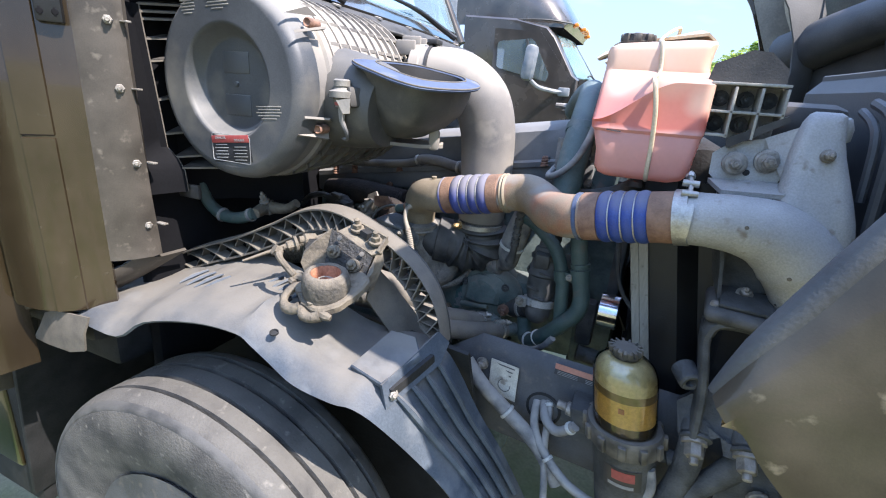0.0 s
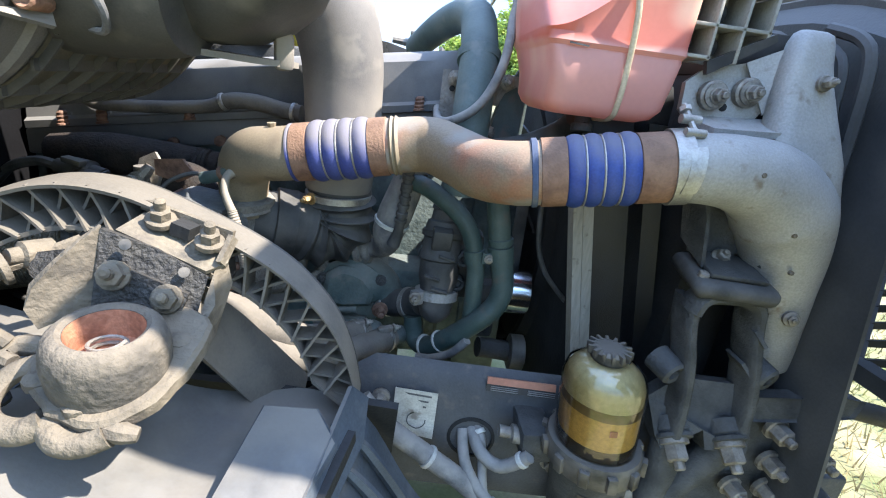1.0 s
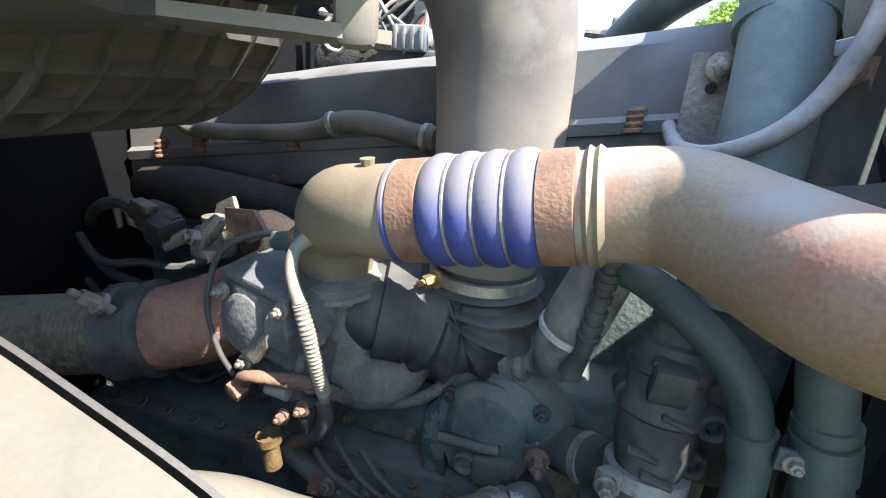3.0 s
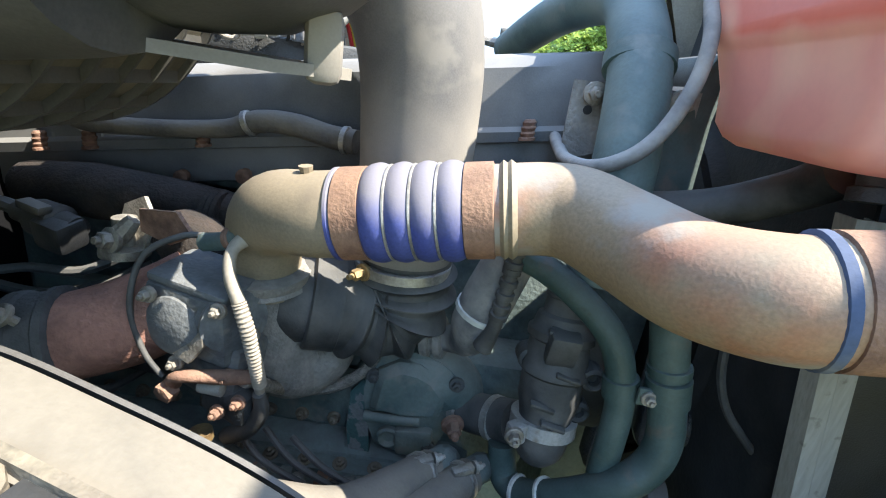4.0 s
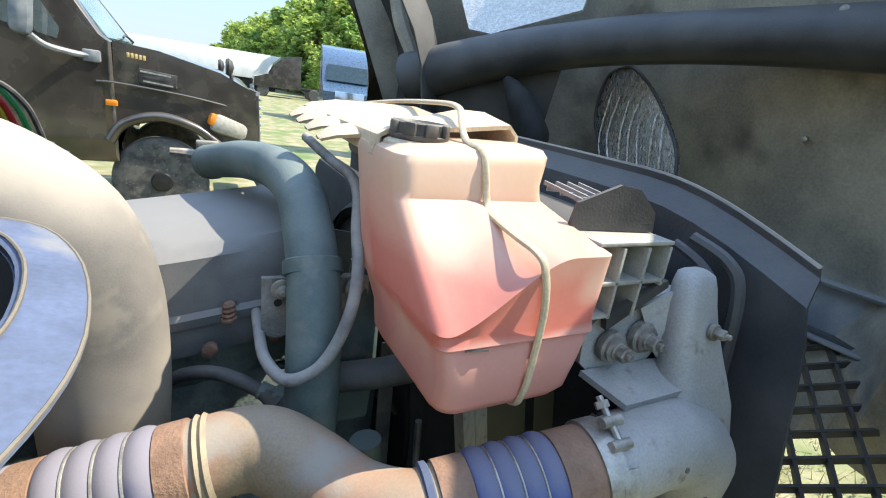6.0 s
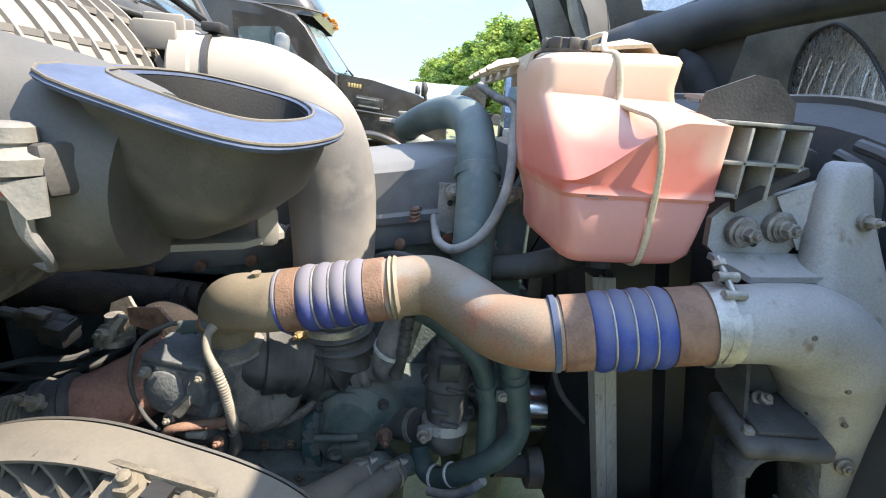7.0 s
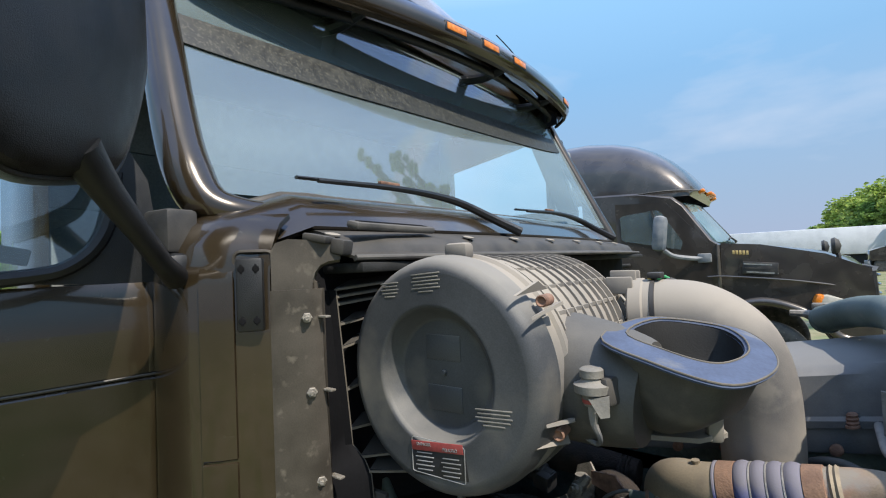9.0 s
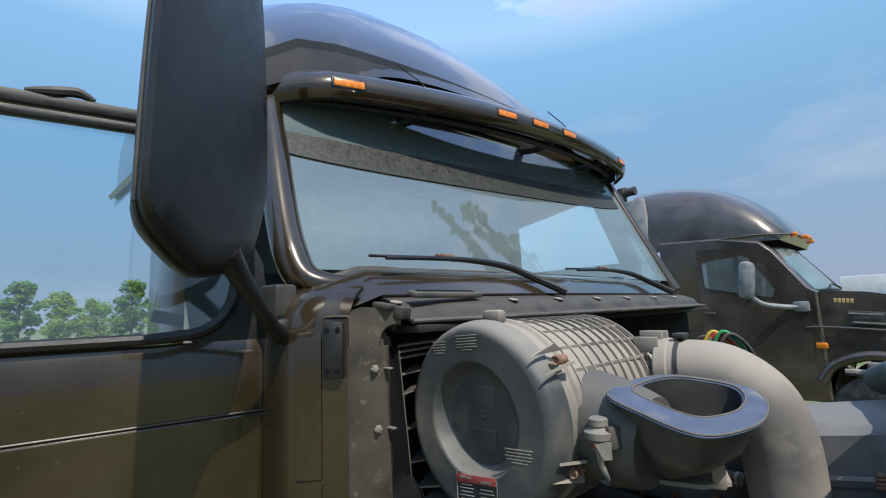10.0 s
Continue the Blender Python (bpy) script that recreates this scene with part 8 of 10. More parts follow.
# ---- turbocharger group ----
def build_turbo():
    tb = thing("turbocharger", "grimy turbocharger with rusty exhaust elbow and actuator", "turbocharger", at=(-0.62, 1.28, 1.10))
    part("compressor_scroll", Shape().tube([(-0.577, 1.304, 1.275), (-0.577, 1.312, 1.225), (-0.573, 1.325, 1.175), (-0.560, 1.342, 1.140), (-0.538, 1.358, 1.132), (-0.515, 1.365, 1.150), (-0.515, 1.362, 1.195)], [0.044, 0.050, 0.058, 0.062, 0.058, 0.050, 0.040], 24, 7), M["cast_grey"], tb, "rough grey cast compressor housing")
    part("scroll_lip", Shape().box((-0.530, 1.322, 1.215), (0.020, 0.03, 0.075), 0.006, (20, 18, 0)), M["cast_grey"], tb)
    for k in range(4):
        part("cast_letter_bar", Shape().box((-0.537 + 0.014 * k, 1.328 + 0.008 * k, 1.105 + 0.006 * k), (0.008, 0.006, 0.016), 0.002, (0, -20, 0)), M["cast_grey"], tb)
    part("inlet_ring", Shape().lathe((-0.520, 1.330, 1.249), (-1, -0.34, 0.16), [(0, 0.060), (0.02, 0.062), (0.05, 0.050)], 28), M["rubber"], tb)
    act = part("actuator", Shape().box((-0.635, 1.258, 1.252), (0.115, 0.085, 0.095), 0.010, (6, 4, -14)), M["actuator"], tb, "dark electronic turbo actuator")
    part("actuator_cover", Shape().lathe((-0.652, 1.234, 1.248), (-0.22, -1, 0.06), [(0, 0.046), (0.008, 0.046), (0.014, 0.040), (0.024, 0.037), (0.030, 0.026), (0.031, 0.0)], 28), M["actuator"], act)
    part("actuator_lid", Shape().box((-0.630, 1.252, 1.304), (0.112, 0.080, 0.012), 0.004, (6, 4, -14)), M["actuator"], act)
    part("actuator_collar", Shape().lathe((-0.600, 1.236, 1.262), (0.7, -0.7, 0.0), [(0, 0.040), (0.006, 0.040), (0.008, 0.034), (0.014, 0.034), (0.016, 0.040), (0.022, 0.040), (0.024, 0.030)], 22), M["actuator"], act)
    part("actuator_base", Shape().box((-0.622, 1.262, 1.185), (0.10, 0.07, 0.10), 0.012, (0, 12, -15)), M["actuator"], tb)
    part("actuator_foot", Shape().box((-0.598, 1.250, 1.135), (0.07, 0.06, 0.05), 0.010, (0, 10, -15)), M["iron"], tb)
    part("lever_plate", Shape().plate([(-0.650, 1.198, 1.222), (-0.628, 1.192, 1.215), (-0.610, 1.192, 1.240), (-0.612, 1.195, 1.262), (-0.628, 1.198, 1.240)], -0.006), M["bolt"], act)
    for q in ((-0.682, 1.212, 1.288), (-0.592, 1.198, 1.288), (-0.650, 1.205, 1.205), (-0.590, 1.212, 1.190), (-0.605, 1.21, 1.135), (-0.580, 1.215, 1.150), (-0.570, 1.235, 1.24)):
        part("actuator_bolt", Shape().bolt(q, (-0.15, -1, 0.1), 0.0065, 0.008), M["rust"] if q[2] < 1.2 else M["bolt"], act)
    part("oil_fitting", Shape().tube([(-0.655, 1.205, 1.175), (-0.648, 1.195, 1.190), (-0.625, 1.195, 1.196), (-0.590, 1.210, 1.190), (-0.565, 1.222, 1.186)], [0.010, 0.007, 0.008, 0.010, 0.009], 10), M["rust"], tb, "rusty oil pipe")
    part("fitting_nut", Shape().lathe((-0.658, 1.206, 1.168), (-0.3, -0.9, -0.2), [(0, 0.013), (0.016, 0.013), (0.018, 0.009)], 6), M["rust"], tb)
    part("pale_plug", Shape().lathe((-0.628, 1.215, 1.168), (1, -0.1, 0), [(0, 0.009), (0.03, 0.009), (0.031, 0.006)], 12), M["white_plastic"], tb)
    part("drain_union", Shape().lathe((-0.632, 1.215, 1.095), (0.1, 0, -1), [(0, 0.016), (0.012, 0.016), (0.014, 0.011), (0.05, 0.012)], 14), M["brass"], tb)
    part("rusty_elbow", Shape().tube([(-0.665, 1.300, 1.270), (-0.695, 1.275, 1.245), (-0.730, 1.255, 1.225), (-0.770, 1.235, 1.212), (-0.815, 1.220, 1.200)], [0.050, 0.056, 0.058, 0.056, 0.054], 24, 6), M["elbow_rust"], tb, "heavily rusted exhaust elbow")
    part("elbow_clamp", Shape().lathe((-0.792, 1.228, 1.206), (-1, -0.30, -0.2), [(0, 0.057), (0.003, 0.064), (0.012, 0.064), (0.016, 0.060), (0.040, 0.060), (0.044, 0.064), (0.056, 0.064), (0.060, 0.057)], 30), M["iron"], tb)
    part("clamp_bolt", Shape().bolt((-0.82, 1.170, 1.260), (-0.2, -0.6, 0.6), 0.009, 0.02).tube([(-0.815, 1.180, 1.247), (-0.83, 1.165, 1.270)], 0.006, 8, 2), M["bolt"], tb)
    fl = [(0.0, 0.050)] + [(0.002 + k * 0.0035, 0.0515 + 0.0022 * (k % 2)) for k in range(90)]
    part("flex_pipe", Shape().lathe((-0.850, 1.212, 1.193), (-1, -0.25, -0.14), fl, 30), M["braid"], tb, "braided flexible exhaust pipe")
    part("turbine_housing", Shape().tube([(-0.74, 1.36, 1.30), (-0.71, 1.34, 1.31), (-0.68, 1.33, 1.30), (-0.66, 1.32, 1.26)], [0.03, 0.042, 0.042, 0.036], 18), M["manifold"], tb, "rusty turbine housing")


M["elbow_rust"] = material("sooty_rusted_elbow", (0.30, 0.145, 0.105), (0.165, 0.082, 0.060), rough=0.85, scale=18, fine=150, bump=0.8, dust=0.12, dust_col=(0.30, 0.20, 0.16))
M["actuator"] = material("oily_dark_actuator", (0.125, 0.138, 0.148), (0.080, 0.090, 0.098), rough=0.5, scale=34, fine=170, bump=0.4, dust=0.3, dust_col=(0.18, 0.165, 0.14), spots=((0.19, 0.18, 0.16), 46, 0.60, 0.74))
M["braid"] = material("dusty_braided_steel", (0.15, 0.135, 0.10), (0.085, 0.078, 0.060), rough=0.6, metal=0.5, scale=90, fine=420, bump=0.9, dust=0.45)
build_turbo()
hose("braided_line", [(-0.575, 1.222, 1.184), (-0.560, 1.255, 1.150), (-0.552, 1.300, 1.112), (-0.532, 1.335, 1.088), (-0.490, 1.348, 1.092), (-0.450, 1.355, 1.120), (-0.425, 1.37, 1.155)], 0.009, "braid_light", "braided steel oil line under the turbo", ties=(0.03,), tie_mat="steel")
of = thing("oil_feed", "pale ribbed sleeve over the oil feed line", "hose", at=(-0.57, 1.22, 1.17))
part("feed_pipe", Shape().tube([(-0.568, 1.240, 1.372), (-0.580, 1.210, 1.360), (-0.578, 1.197, 1.335), (-0.566, 1.192, 1.306)], [0.012, 0.007, 0.007, 0.008], 10), M["sleeve"], of)
part("feed_nut", Shape().lathe((-0.566, 1.245, 1.374), (-0.4, -0.9, -0.2), [(0, 0.013), (0.014, 0.013), (0.016, 0.009)], 6), M["bolt"], of)
part("ribbed_sleeve", Shape().tube([(-0.566, 1.192, 1.306), (-0.557, 1.191, 1.275), (-0.553, 1.197, 1.240), (-0.552, 1.207, 1.205), (-0.554, 1.218, 1.180)], [0.0078 + 0.0012 * (k % 2) for k in range(53)], 12, 13), M["sleeve"], of)
part("sleeve_end", Shape().tube([(-0.554, 1.218, 1.180), (-0.555, 1.221, 1.166)], [0.008, 0.006], 10), M["sleeve"], of)
hose("sensor_lead", [(-0.640, 1.275, 1.345), (-0.665, 1.255, 1.348), (-0.700, 1.235, 1.325), (-0.708, 1.215, 1.270), (-0.690, 1.205, 1.215), (-0.665, 1.200, 1.185)], [0.004, 0.004, 0.004, 0.0035, 0.0035, 0.0035], "rubber", "thin black sensor lead over the actuator")
hose("turbo_pipe", [(-0.640, 1.262, 1.342), (-0.610, 1.250, 1.352), (-0.585, 1.240, 1.365), (-0.565, 1.235, 1.378)], [0.012, 0.011, 0.013, 0.010], "green_pipe", "short blue-green pipe into the charge elbow", ties=(0.5,), tie_mat="rust")
hose("drain_pipe", [(-0.555, 1.218, 1.165), (-0.556, 1.225, 1.130), (-0.580, 1.235, 1.090), (-0.612, 1.245, 1.065)], [0.008, 0.011, 0.013, 0.012], "rubber", "black drain pipe below the turbo")
hose("heater_hose", [(-0.94, 1.470, 1.515), (-0.944, 1.455, 1.478), (-0.948, 1.447, 1.448), (-0.923, 1.445, 1.433), (-0.86, 1.445, 1.435), (-0.787, 1.445, 1.441), (-0.70, 1.445, 1.453), (-0.651, 1.443, 1.470), (-0.596, 1.440, 1.473), (-0.54, 1.436, 1.464), (-0.50, 1.430, 1.462)], [0.016, 0.016, 0.015, 0.014, 0.013, 0.013, 0.014, 0.017, 0.017, 0.017, 0.018], "tan_hose", "dusty heater hose along the valve cover", ties=(0.68, 0.95), tie_mat="steel")

hose("cab_hose", [(-1.079, 0.945, 1.404), (-1.060, 0.945, 1.354), (-1.009, 0.945, 1.326), (-0.950, 0.945, 1.327), (-0.894, 0.945, 1.348)], [0.015, 0.016, 0.017, 0.016, 0.015], "green_hose", "grimy dark green hose below the air cleaner", ties=(0.5, 0.92), tie_mat="grey_hose")
pf = thing("pipe_fitting", "dusty brass-coloured pipe fitting below the air cleaner", "pipe fitting", at=(-0.894, 0.945, 1.348))
part("fitting_body", Shape().tube([(-0.894, 0.945, 1.348), (-0.901, 1.000, 1.353), (-0.839, 1.000, 1.359), (-0.801, 1.000, 1.380)], [0.014, 0.019, 0.013, 0.012], 10, 5), M["grime"], pf)
part("fitting_nut", Shape().lathe((-0.901, 1.000, 1.353), (0.9, 0.1, 0.1), [(-0.012, 0.022), (0.012, 0.022), (0.014, 0.014)], 6), M["bolt"], pf)
part("fitting_screw", Shape().bolt((-0.901, 0.990, 1.371), (0, -0.4, 1), 0.009, 0.016), M["bolt"], pf)

# coolant pipes
cp = thing("coolant_pipe", "large blue-green painted coolant pipe", "pipe", at=(-0.15, 1.29, 1.40))
part("pipe_body", Shape().tube([(-0.262, 1.96, 1.655), (-0.235, 1.85, 1.680), (-0.200, 1.72, 1.705), (-0.165, 1.585, 1.715), (-0.148, 1.475, 1.700), (-0.146, 1.40, 1.655), (-0.148, 1.345, 1.600), (-0.153, 1.305, 1.52), (-0.157, 1.285, 1.43), (-0.16, 1.28, 1.36)], 0.0375, 26, 7), M["green_pipe"], cp)
part("pipe_collar", Shape().lathe((-0.146, 1.368, 1.626), (-0.02, -0.36, -0.62), [(0, 0.0385), (0.003, 0.043), (0.022, 0.043), (0.025, 0.0385)], 30), M["green_pipe"], cp)
part("end_collar", Shape().lathe((-0.255, 1.94, 1.659), (-0.2, 1, -0.2), [(0, 0.040), (0.03, 0.041), (0.033, 0.036), (0.05, 0.03)], 24), M["green_pipe"], cp)
part("end_tap", Shape().tube([(-0.265, 1.97, 1.66), (-0.30, 2.0, 1.665), (-0.345, 2.0, 1.668)], [0.012, 0.012, 0.009], 8).box((-0.265, 1.99, 1.69), (0.05, 0.02, 0.02), 0.004), M["bolt"], cp)
br = thing("pipe_bracket", "dark steel bracket bolted behind the coolant pipe", "bracket", at=(-0.13, 1.39, 1.50))
part("bracket_plate", Shape().plate([(-0.212, 1.395, 1.588), (-0.212, 1.392, 1.500), (-0.190, 1.39, 1.490), (-0.165, 1.388, 1.500), (-0.165, 1.388, 1.590)], -0.010).plate([(-0.115, 1.378, 1.590), (-0.115, 1.376, 1.530), (-0.055, 1.372, 1.530), (-0.055, 1.374, 1.592)], -0.02), M["cast_grey"], br)
for q in ((-0.185, 1.384, 1.574), (-0.082, 1.364, 1.578)):
    part("bracket_bolt", Shape().bolt(q, (0, -1, 0), 0.010, 0.010), M["bolt"], br)
part("bracket_hole", Shape().lathe((-0.190, 1.3835, 1.553), (0, -1, 0), [(0, 0.006), (0.001, 0.006), (0.0012, 0.0)], 12), M["void"], br)
hose("vent_hose", [(-0.120, 1.58, 1.775), (-0.095, 1.48, 1.750), (-0.086, 1.41, 1.742), (-0.088, 1.363, 1.722), (-0.098, 1.325, 1.685), (-0.106, 1.282, 1.641), (-0.117, 1.262, 1.595), (-0.138, 1.252, 1.548), (-0.165, 1.248, 1.517), (-0.196, 1.268, 1.497), (-0.213, 1.33, 1.492), (-0.214, 1.39, 1.498), (-0.212, 1.45, 1.508)], 0.0085, "grey_hose", "thin grey vent hose looping beside the coolant pipe", n=10)
cpa = thing("compressor_line", "dark corrugated line over the pump", "hose", at=(-0.30, 1.40, 1.40))
part("line_body", Shape().tube([(-0.36, 1.45, 1.38), (-0.32, 1.43, 1.420), (-0.27, 1.40, 1.435), (-0.215, 1.37, 1.415), (-0.19, 1.35, 1.40)], [0.010, 0.011, 0.011, 0.011, 0.018], 10), M["rubber"], cpa)
part("line_nut", Shape().lathe((-0.215, 1.372, 1.415), (1, -0.5, -0.4), [(0, 0.014), (0.02, 0.014), (0.022, 0.018), (0.05, 0.018)], 10), M["green_pipe"], cpa)
g1 = thing("coolant_hose", "blue-green coolant tubes joined by a clip", "hose", at=(-0.12, 1.17, 1.05))
part("left_tube", Shape().tube([(-0.270, 1.30, 1.375), (-0.225, 1.27, 1.368), (-0.180, 1.24, 1.346), (-0.147, 1.22, 1.319), (-0.128, 1.213, 1.283), (-0.116, 1.212, 1.233), (-0.112, 1.213, 1.179), (-0.108, 1.22, 1.09)], 0.0175, 16, 7), M["green_hose"], g1)
part("right_tube", Shape().tube([(-0.098, 1.215, 1.42), (-0.092, 1.210, 1.36), (-0.081, 1.203, 1.305), (-0.068, 1.197, 1.246), (-0.061, 1.193, 1.203), (-0.069, 1.190, 1.166), (-0.096, 1.190, 1.132), (-0.138, 1.220, 1.075), (-0.182, 1.262, 1.020), (-0.210, 1.295, 1.014), (-0.221, 1.31, 1.065)], 0.0215, 18, 7), M["green_hose"], g1)
part("tube_clip", Shape().lathe((-0.118, 1.212, 1.242), (-0.2, 0.02, 1), [(0, 0.018), (0.001, 0.021), (0.028, 0.021), (0.029, 0.018)], 18).lathe((-0.070, 1.198, 1.252), (-0.2, 0.05, 1), [(0, 0.022), (0.001, 0.025), (0.034, 0.025), (0.035, 0.022)], 18).box((-0.098, 1.190, 1.262), (0.025, 0.006, 0.022), 0.002), M["green_hose"], g1)
part("clip_bolt", Shape().bolt((-0.098, 1.186, 1.262), (0, -1, 0), 0.006, 0.006), M["bolt"], g1)
part("tube_joint", Shape().lathe((-0.077, 1.202, 1.290), (-0.2, 0.05, 1), [(0, 0.022), (0.001, 0.0245), (0.010, 0.0245), (0.011, 0.022)], 18), M["green_hose"], g1)
for q, w in (((-0.190, 1.270, 1.016), (-1, 0.9, -0.5)), ((-0.160, 1.241, 1.047), (-1, 0.95, -1.2))):
    part("cable_tie", Shape().lathe(q, w, [(0, 0.022), (0.001, 0.0240), (0.005, 0.0240), (0.006, 0.022)], 18), M["tie"], g1)
hose("loom_sleeve", [(-0.205, 1.255, 0.995), (-0.175, 1.230, 1.010), (-0.140, 1.200, 1.045), (-0.115, 1.185, 1.085)], 0.009, "grey_hose", "grey wiring sleeve tied to the coolant hose")
hose("breather_hose", [(-0.250, 1.310, 1.400), (-0.262, 1.310, 1.360), (-0.280, 1.315, 1.300), (-0.292, 1.322, 1.255), (-0.296, 1.335, 1.222), (-0.312, 1.362, 1.200), (-0.335, 1.380, 1.190)], [0.030, 0.033, 0.036, 0.034, 0.028, 0.022, 0.021], "grey_hose", "dusty rubber breather hose with cable tie", n=18, ties=(0.42,))
hose("corrugated_lead", [(-0.262, 1.272, 1.400), (-0.264, 1.268, 1.360), (-0.268, 1.270, 1.310), (-0.272, 1.278, 1.270), (-0.280, 1.286, 1.238)], [0.009, 0.009, 0.009, 0.010, 0.014], "rubber", "corrugated sensor lead hanging by the pump", ties=(0.05, 0.13, 0.21, 0.29, 0.37, 0.45, 0.53, 0.61), tie_mat="rubber")

for pts, (x, y, z) in (
        ([(-0.62, 0.97, 1.225), (-0.538, 1.02, 1.203), (-0.485, 1.06, 1.160), (-0.427, 1.12, 1.102), (-0.376, 1.19, 1.070), (-0.327, 1.262, 1.042)], (-0.327, 1.262, 1.042)),
        ([(-0.60, 0.99, 1.175), (-0.515, 1.03, 1.150), (-0.448, 1.08, 1.092), (-0.366, 1.16, 1.052), (-0.312, 1.22, 1.036), (-0.268, 1.272, 1.028)], (-0.268, 1.272, 1.028))):
    o = hose("power_steering_hose", pts, [0.034, 0.033, 0.031, 0.028, 0.027, 0.026], "tan_hose", "thick dusty tan hose with steel clamp", n=18, ties=(0.94,), tie_mat="steel")
    part("clamp_screw", Shape().box((x - 0.012, y - 0.022, z + 0.030), (0.034, 0.014, 0.014), 0.003, (0, 0, 30)).bolt((x + 0.006, y - 0.012, z + 0.030), (1, 0.5, 0), 0.006, 0.008), M["steel"], o)
    part("hose_stub", Shape().tube([(x, y, z), (x + 0.02, y + 0.03, z - 0.01), (x + 0.03, y + 0.06, z - 0.04)], 0.022, 14), M["block"], o)

# smaller fittings on the engine's side
def engine_clutter():
    plug = thing("sensor_plug", "black sensor plug with corrugated lead above the manifold", "connector", at=(-0.91, 1.34, 1.30))
    part("plug_body", Shape().lathe((-0.950, 1.345, 1.315), (1, -0.2, -0.1), [(0, 0.016), (0.03, 0.018), (0.034, 0.026), (0.070, 0.027), (0.074, 0.020), (0.10, 0.018)], 16).box((-0.875, 1.322, 1.300), (0.05, 0.045, 0.045), 0.008, (10, 8, -12)), M["black"], plug)
    part("plug_lead", Shape().tube([(-0.95, 1.345, 1.315), (-0.99, 1.35, 1.32), (-1.05, 1.36, 1.30), (-1.10, 1.38, 1.26)], [0.011, 0.010, 0.010, 0.010], 8), M["rubber"], plug)
    part("plug_latch", Shape().box((-0.90, 1.315, 1.335), (0.04, 0.02, 0.012), 0.003, (0, 8, -12)), M["cap_black"], plug)
    brk = thing("manifold_bracket", "pale rusted bracket with bolt beside the turbo", "bracket", at=(-0.76, 1.30, 1.30))
    part("bracket_strap", Shape().tube([(-0.80, 1.30, 1.285), (-0.785, 1.295, 1.305), (-0.765, 1.29, 1.325), (-0.75, 1.295, 1.345)], [0.008, 0.013, 0.014, 0.009], 8).bolt((-0.772, 1.282, 1.318), (-0.3, -0.9, 0.2), 0.011, 0.012), M["bolt"], brk)
    part("bracket_plate", Shape().plate([(-0.74, 1.30, 1.36), (-0.68, 1.28, 1.37), (-0.655, 1.27, 1.345), (-0.69, 1.28, 1.325), (-0.74, 1.30, 1.33)], -0.006), M["rust"], brk)
    part("sensor_flange", Shape().plate([(-0.800, 1.325, 1.300), (-0.745, 1.300, 1.300), (-0.735, 1.310, 1.345), (-0.755, 1.325, 1.368), (-0.790, 1.335, 1.350)], -0.006).lathe((-0.770, 1.305, 1.290), (0, 0, 1), [(0, 0.028), (0.012, 0.028), (0.014, 0.012), (0.034, 0.011), (0.036, 0.015), (0.052, 0.015)], 16), M["bolt"], brk, "pale sensor flange on the exhaust elbow")
    wires = thing("wiring_loom", "bundle of thin black leads along the block", "cable", at=(-1.05, 1.34, 1.20))
    rng = random.Random(3)
    for k in range(7):
        y0 = 1.36 + rng.uniform(-0.03, 0.03)
        z0 = 1.25 - 0.035 * k
        part("lead", Shape().tube([(-1.08, y0, z0 + rng.uniform(-0.02, 0.02)), (-1.0, y0 - 0.03, z0 - 0.02), (-0.93, y0 - 0.02, z0 + rng.uniform(-0.03, 0.02)), (-0.86, y0 - 0.01, z0 - 0.01), (-0.80, y0 + 0.03, z0 + 0.02)], rng.uniform(0.004, 0.009), 8), M["rubber"], wires)
    box = thing("breather_box", "dusty pale grey moulded breather box on the rear of the cover", "breather", at=(-1.12, 1.52, 1.33))
    part("box_body", Shape().box((-1.17, 1.545, 1.385), (0.085, 0.09, 0.10), 0.012).box((-1.075, 1.545, 1.388), (0.085, 0.09, 0.105), 0.012).box((-1.13, 1.53, 1.333), (0.24, 0.10, 0.018), 0.004), M["cover"], box)
    for x in (-1.195, -1.035):
        part("box_bolt", Shape().lathe((x, 1.488, 1.342), (0, 0, 1), [(0, 0.012), (0.004, 0.012), (0.006, 0.009), (0.012, 0.011), (0.016, 0.009), (0.022, 0.011), (0.026, 0.008)], 12), M["rust"], box, "rusty spring bolt")
    rail = thing("engine_side_cover", "green painted side cover with a bolted scalloped flange", "engine cover", at=(-0.70, 1.34, 1.0))
    edge = [(-0.97, 1.08)] + [(-0.95 + 0.0236 * k, 0.985 + 0.006 * (k % 2)) for k in range(21)] + [(-0.47, 1.02), (-0.46, 1.09), (-0.60, 1.12), (-0.85, 1.10)]
    part("cover_plate", Shape().plate([(x, 1.385, z) for x, z in edge], -0.03, 0.0), M["green"], rail)
    part("cover_bulge", Shape().box((-0.80, 1.375, 1.075), (0.22, 0.03, 0.05), 0.014, (0, 6, 0)), M["iron"], rail)
    for k in range(9):
        part("cover_bolt", Shape().bolt((-0.935 + 0.055 * k, 1.382, 1.002), (0, -1, 0), 0.0075, 0.008), M["grime"], rail)
    low = thing("fuel_rail", "grimy green and rust-spotted fittings low on the block", "pipe fitting", at=(-0.52, 1.30, 0.96))
    part("rail_tube", Shape().tube([(-0.66, 1.29, 1.00), (-0.58, 1.275, 0.975), (-0.50, 1.265, 0.972), (-0.43, 1.262, 0.985)], 0.016, 10), M["green"], low)
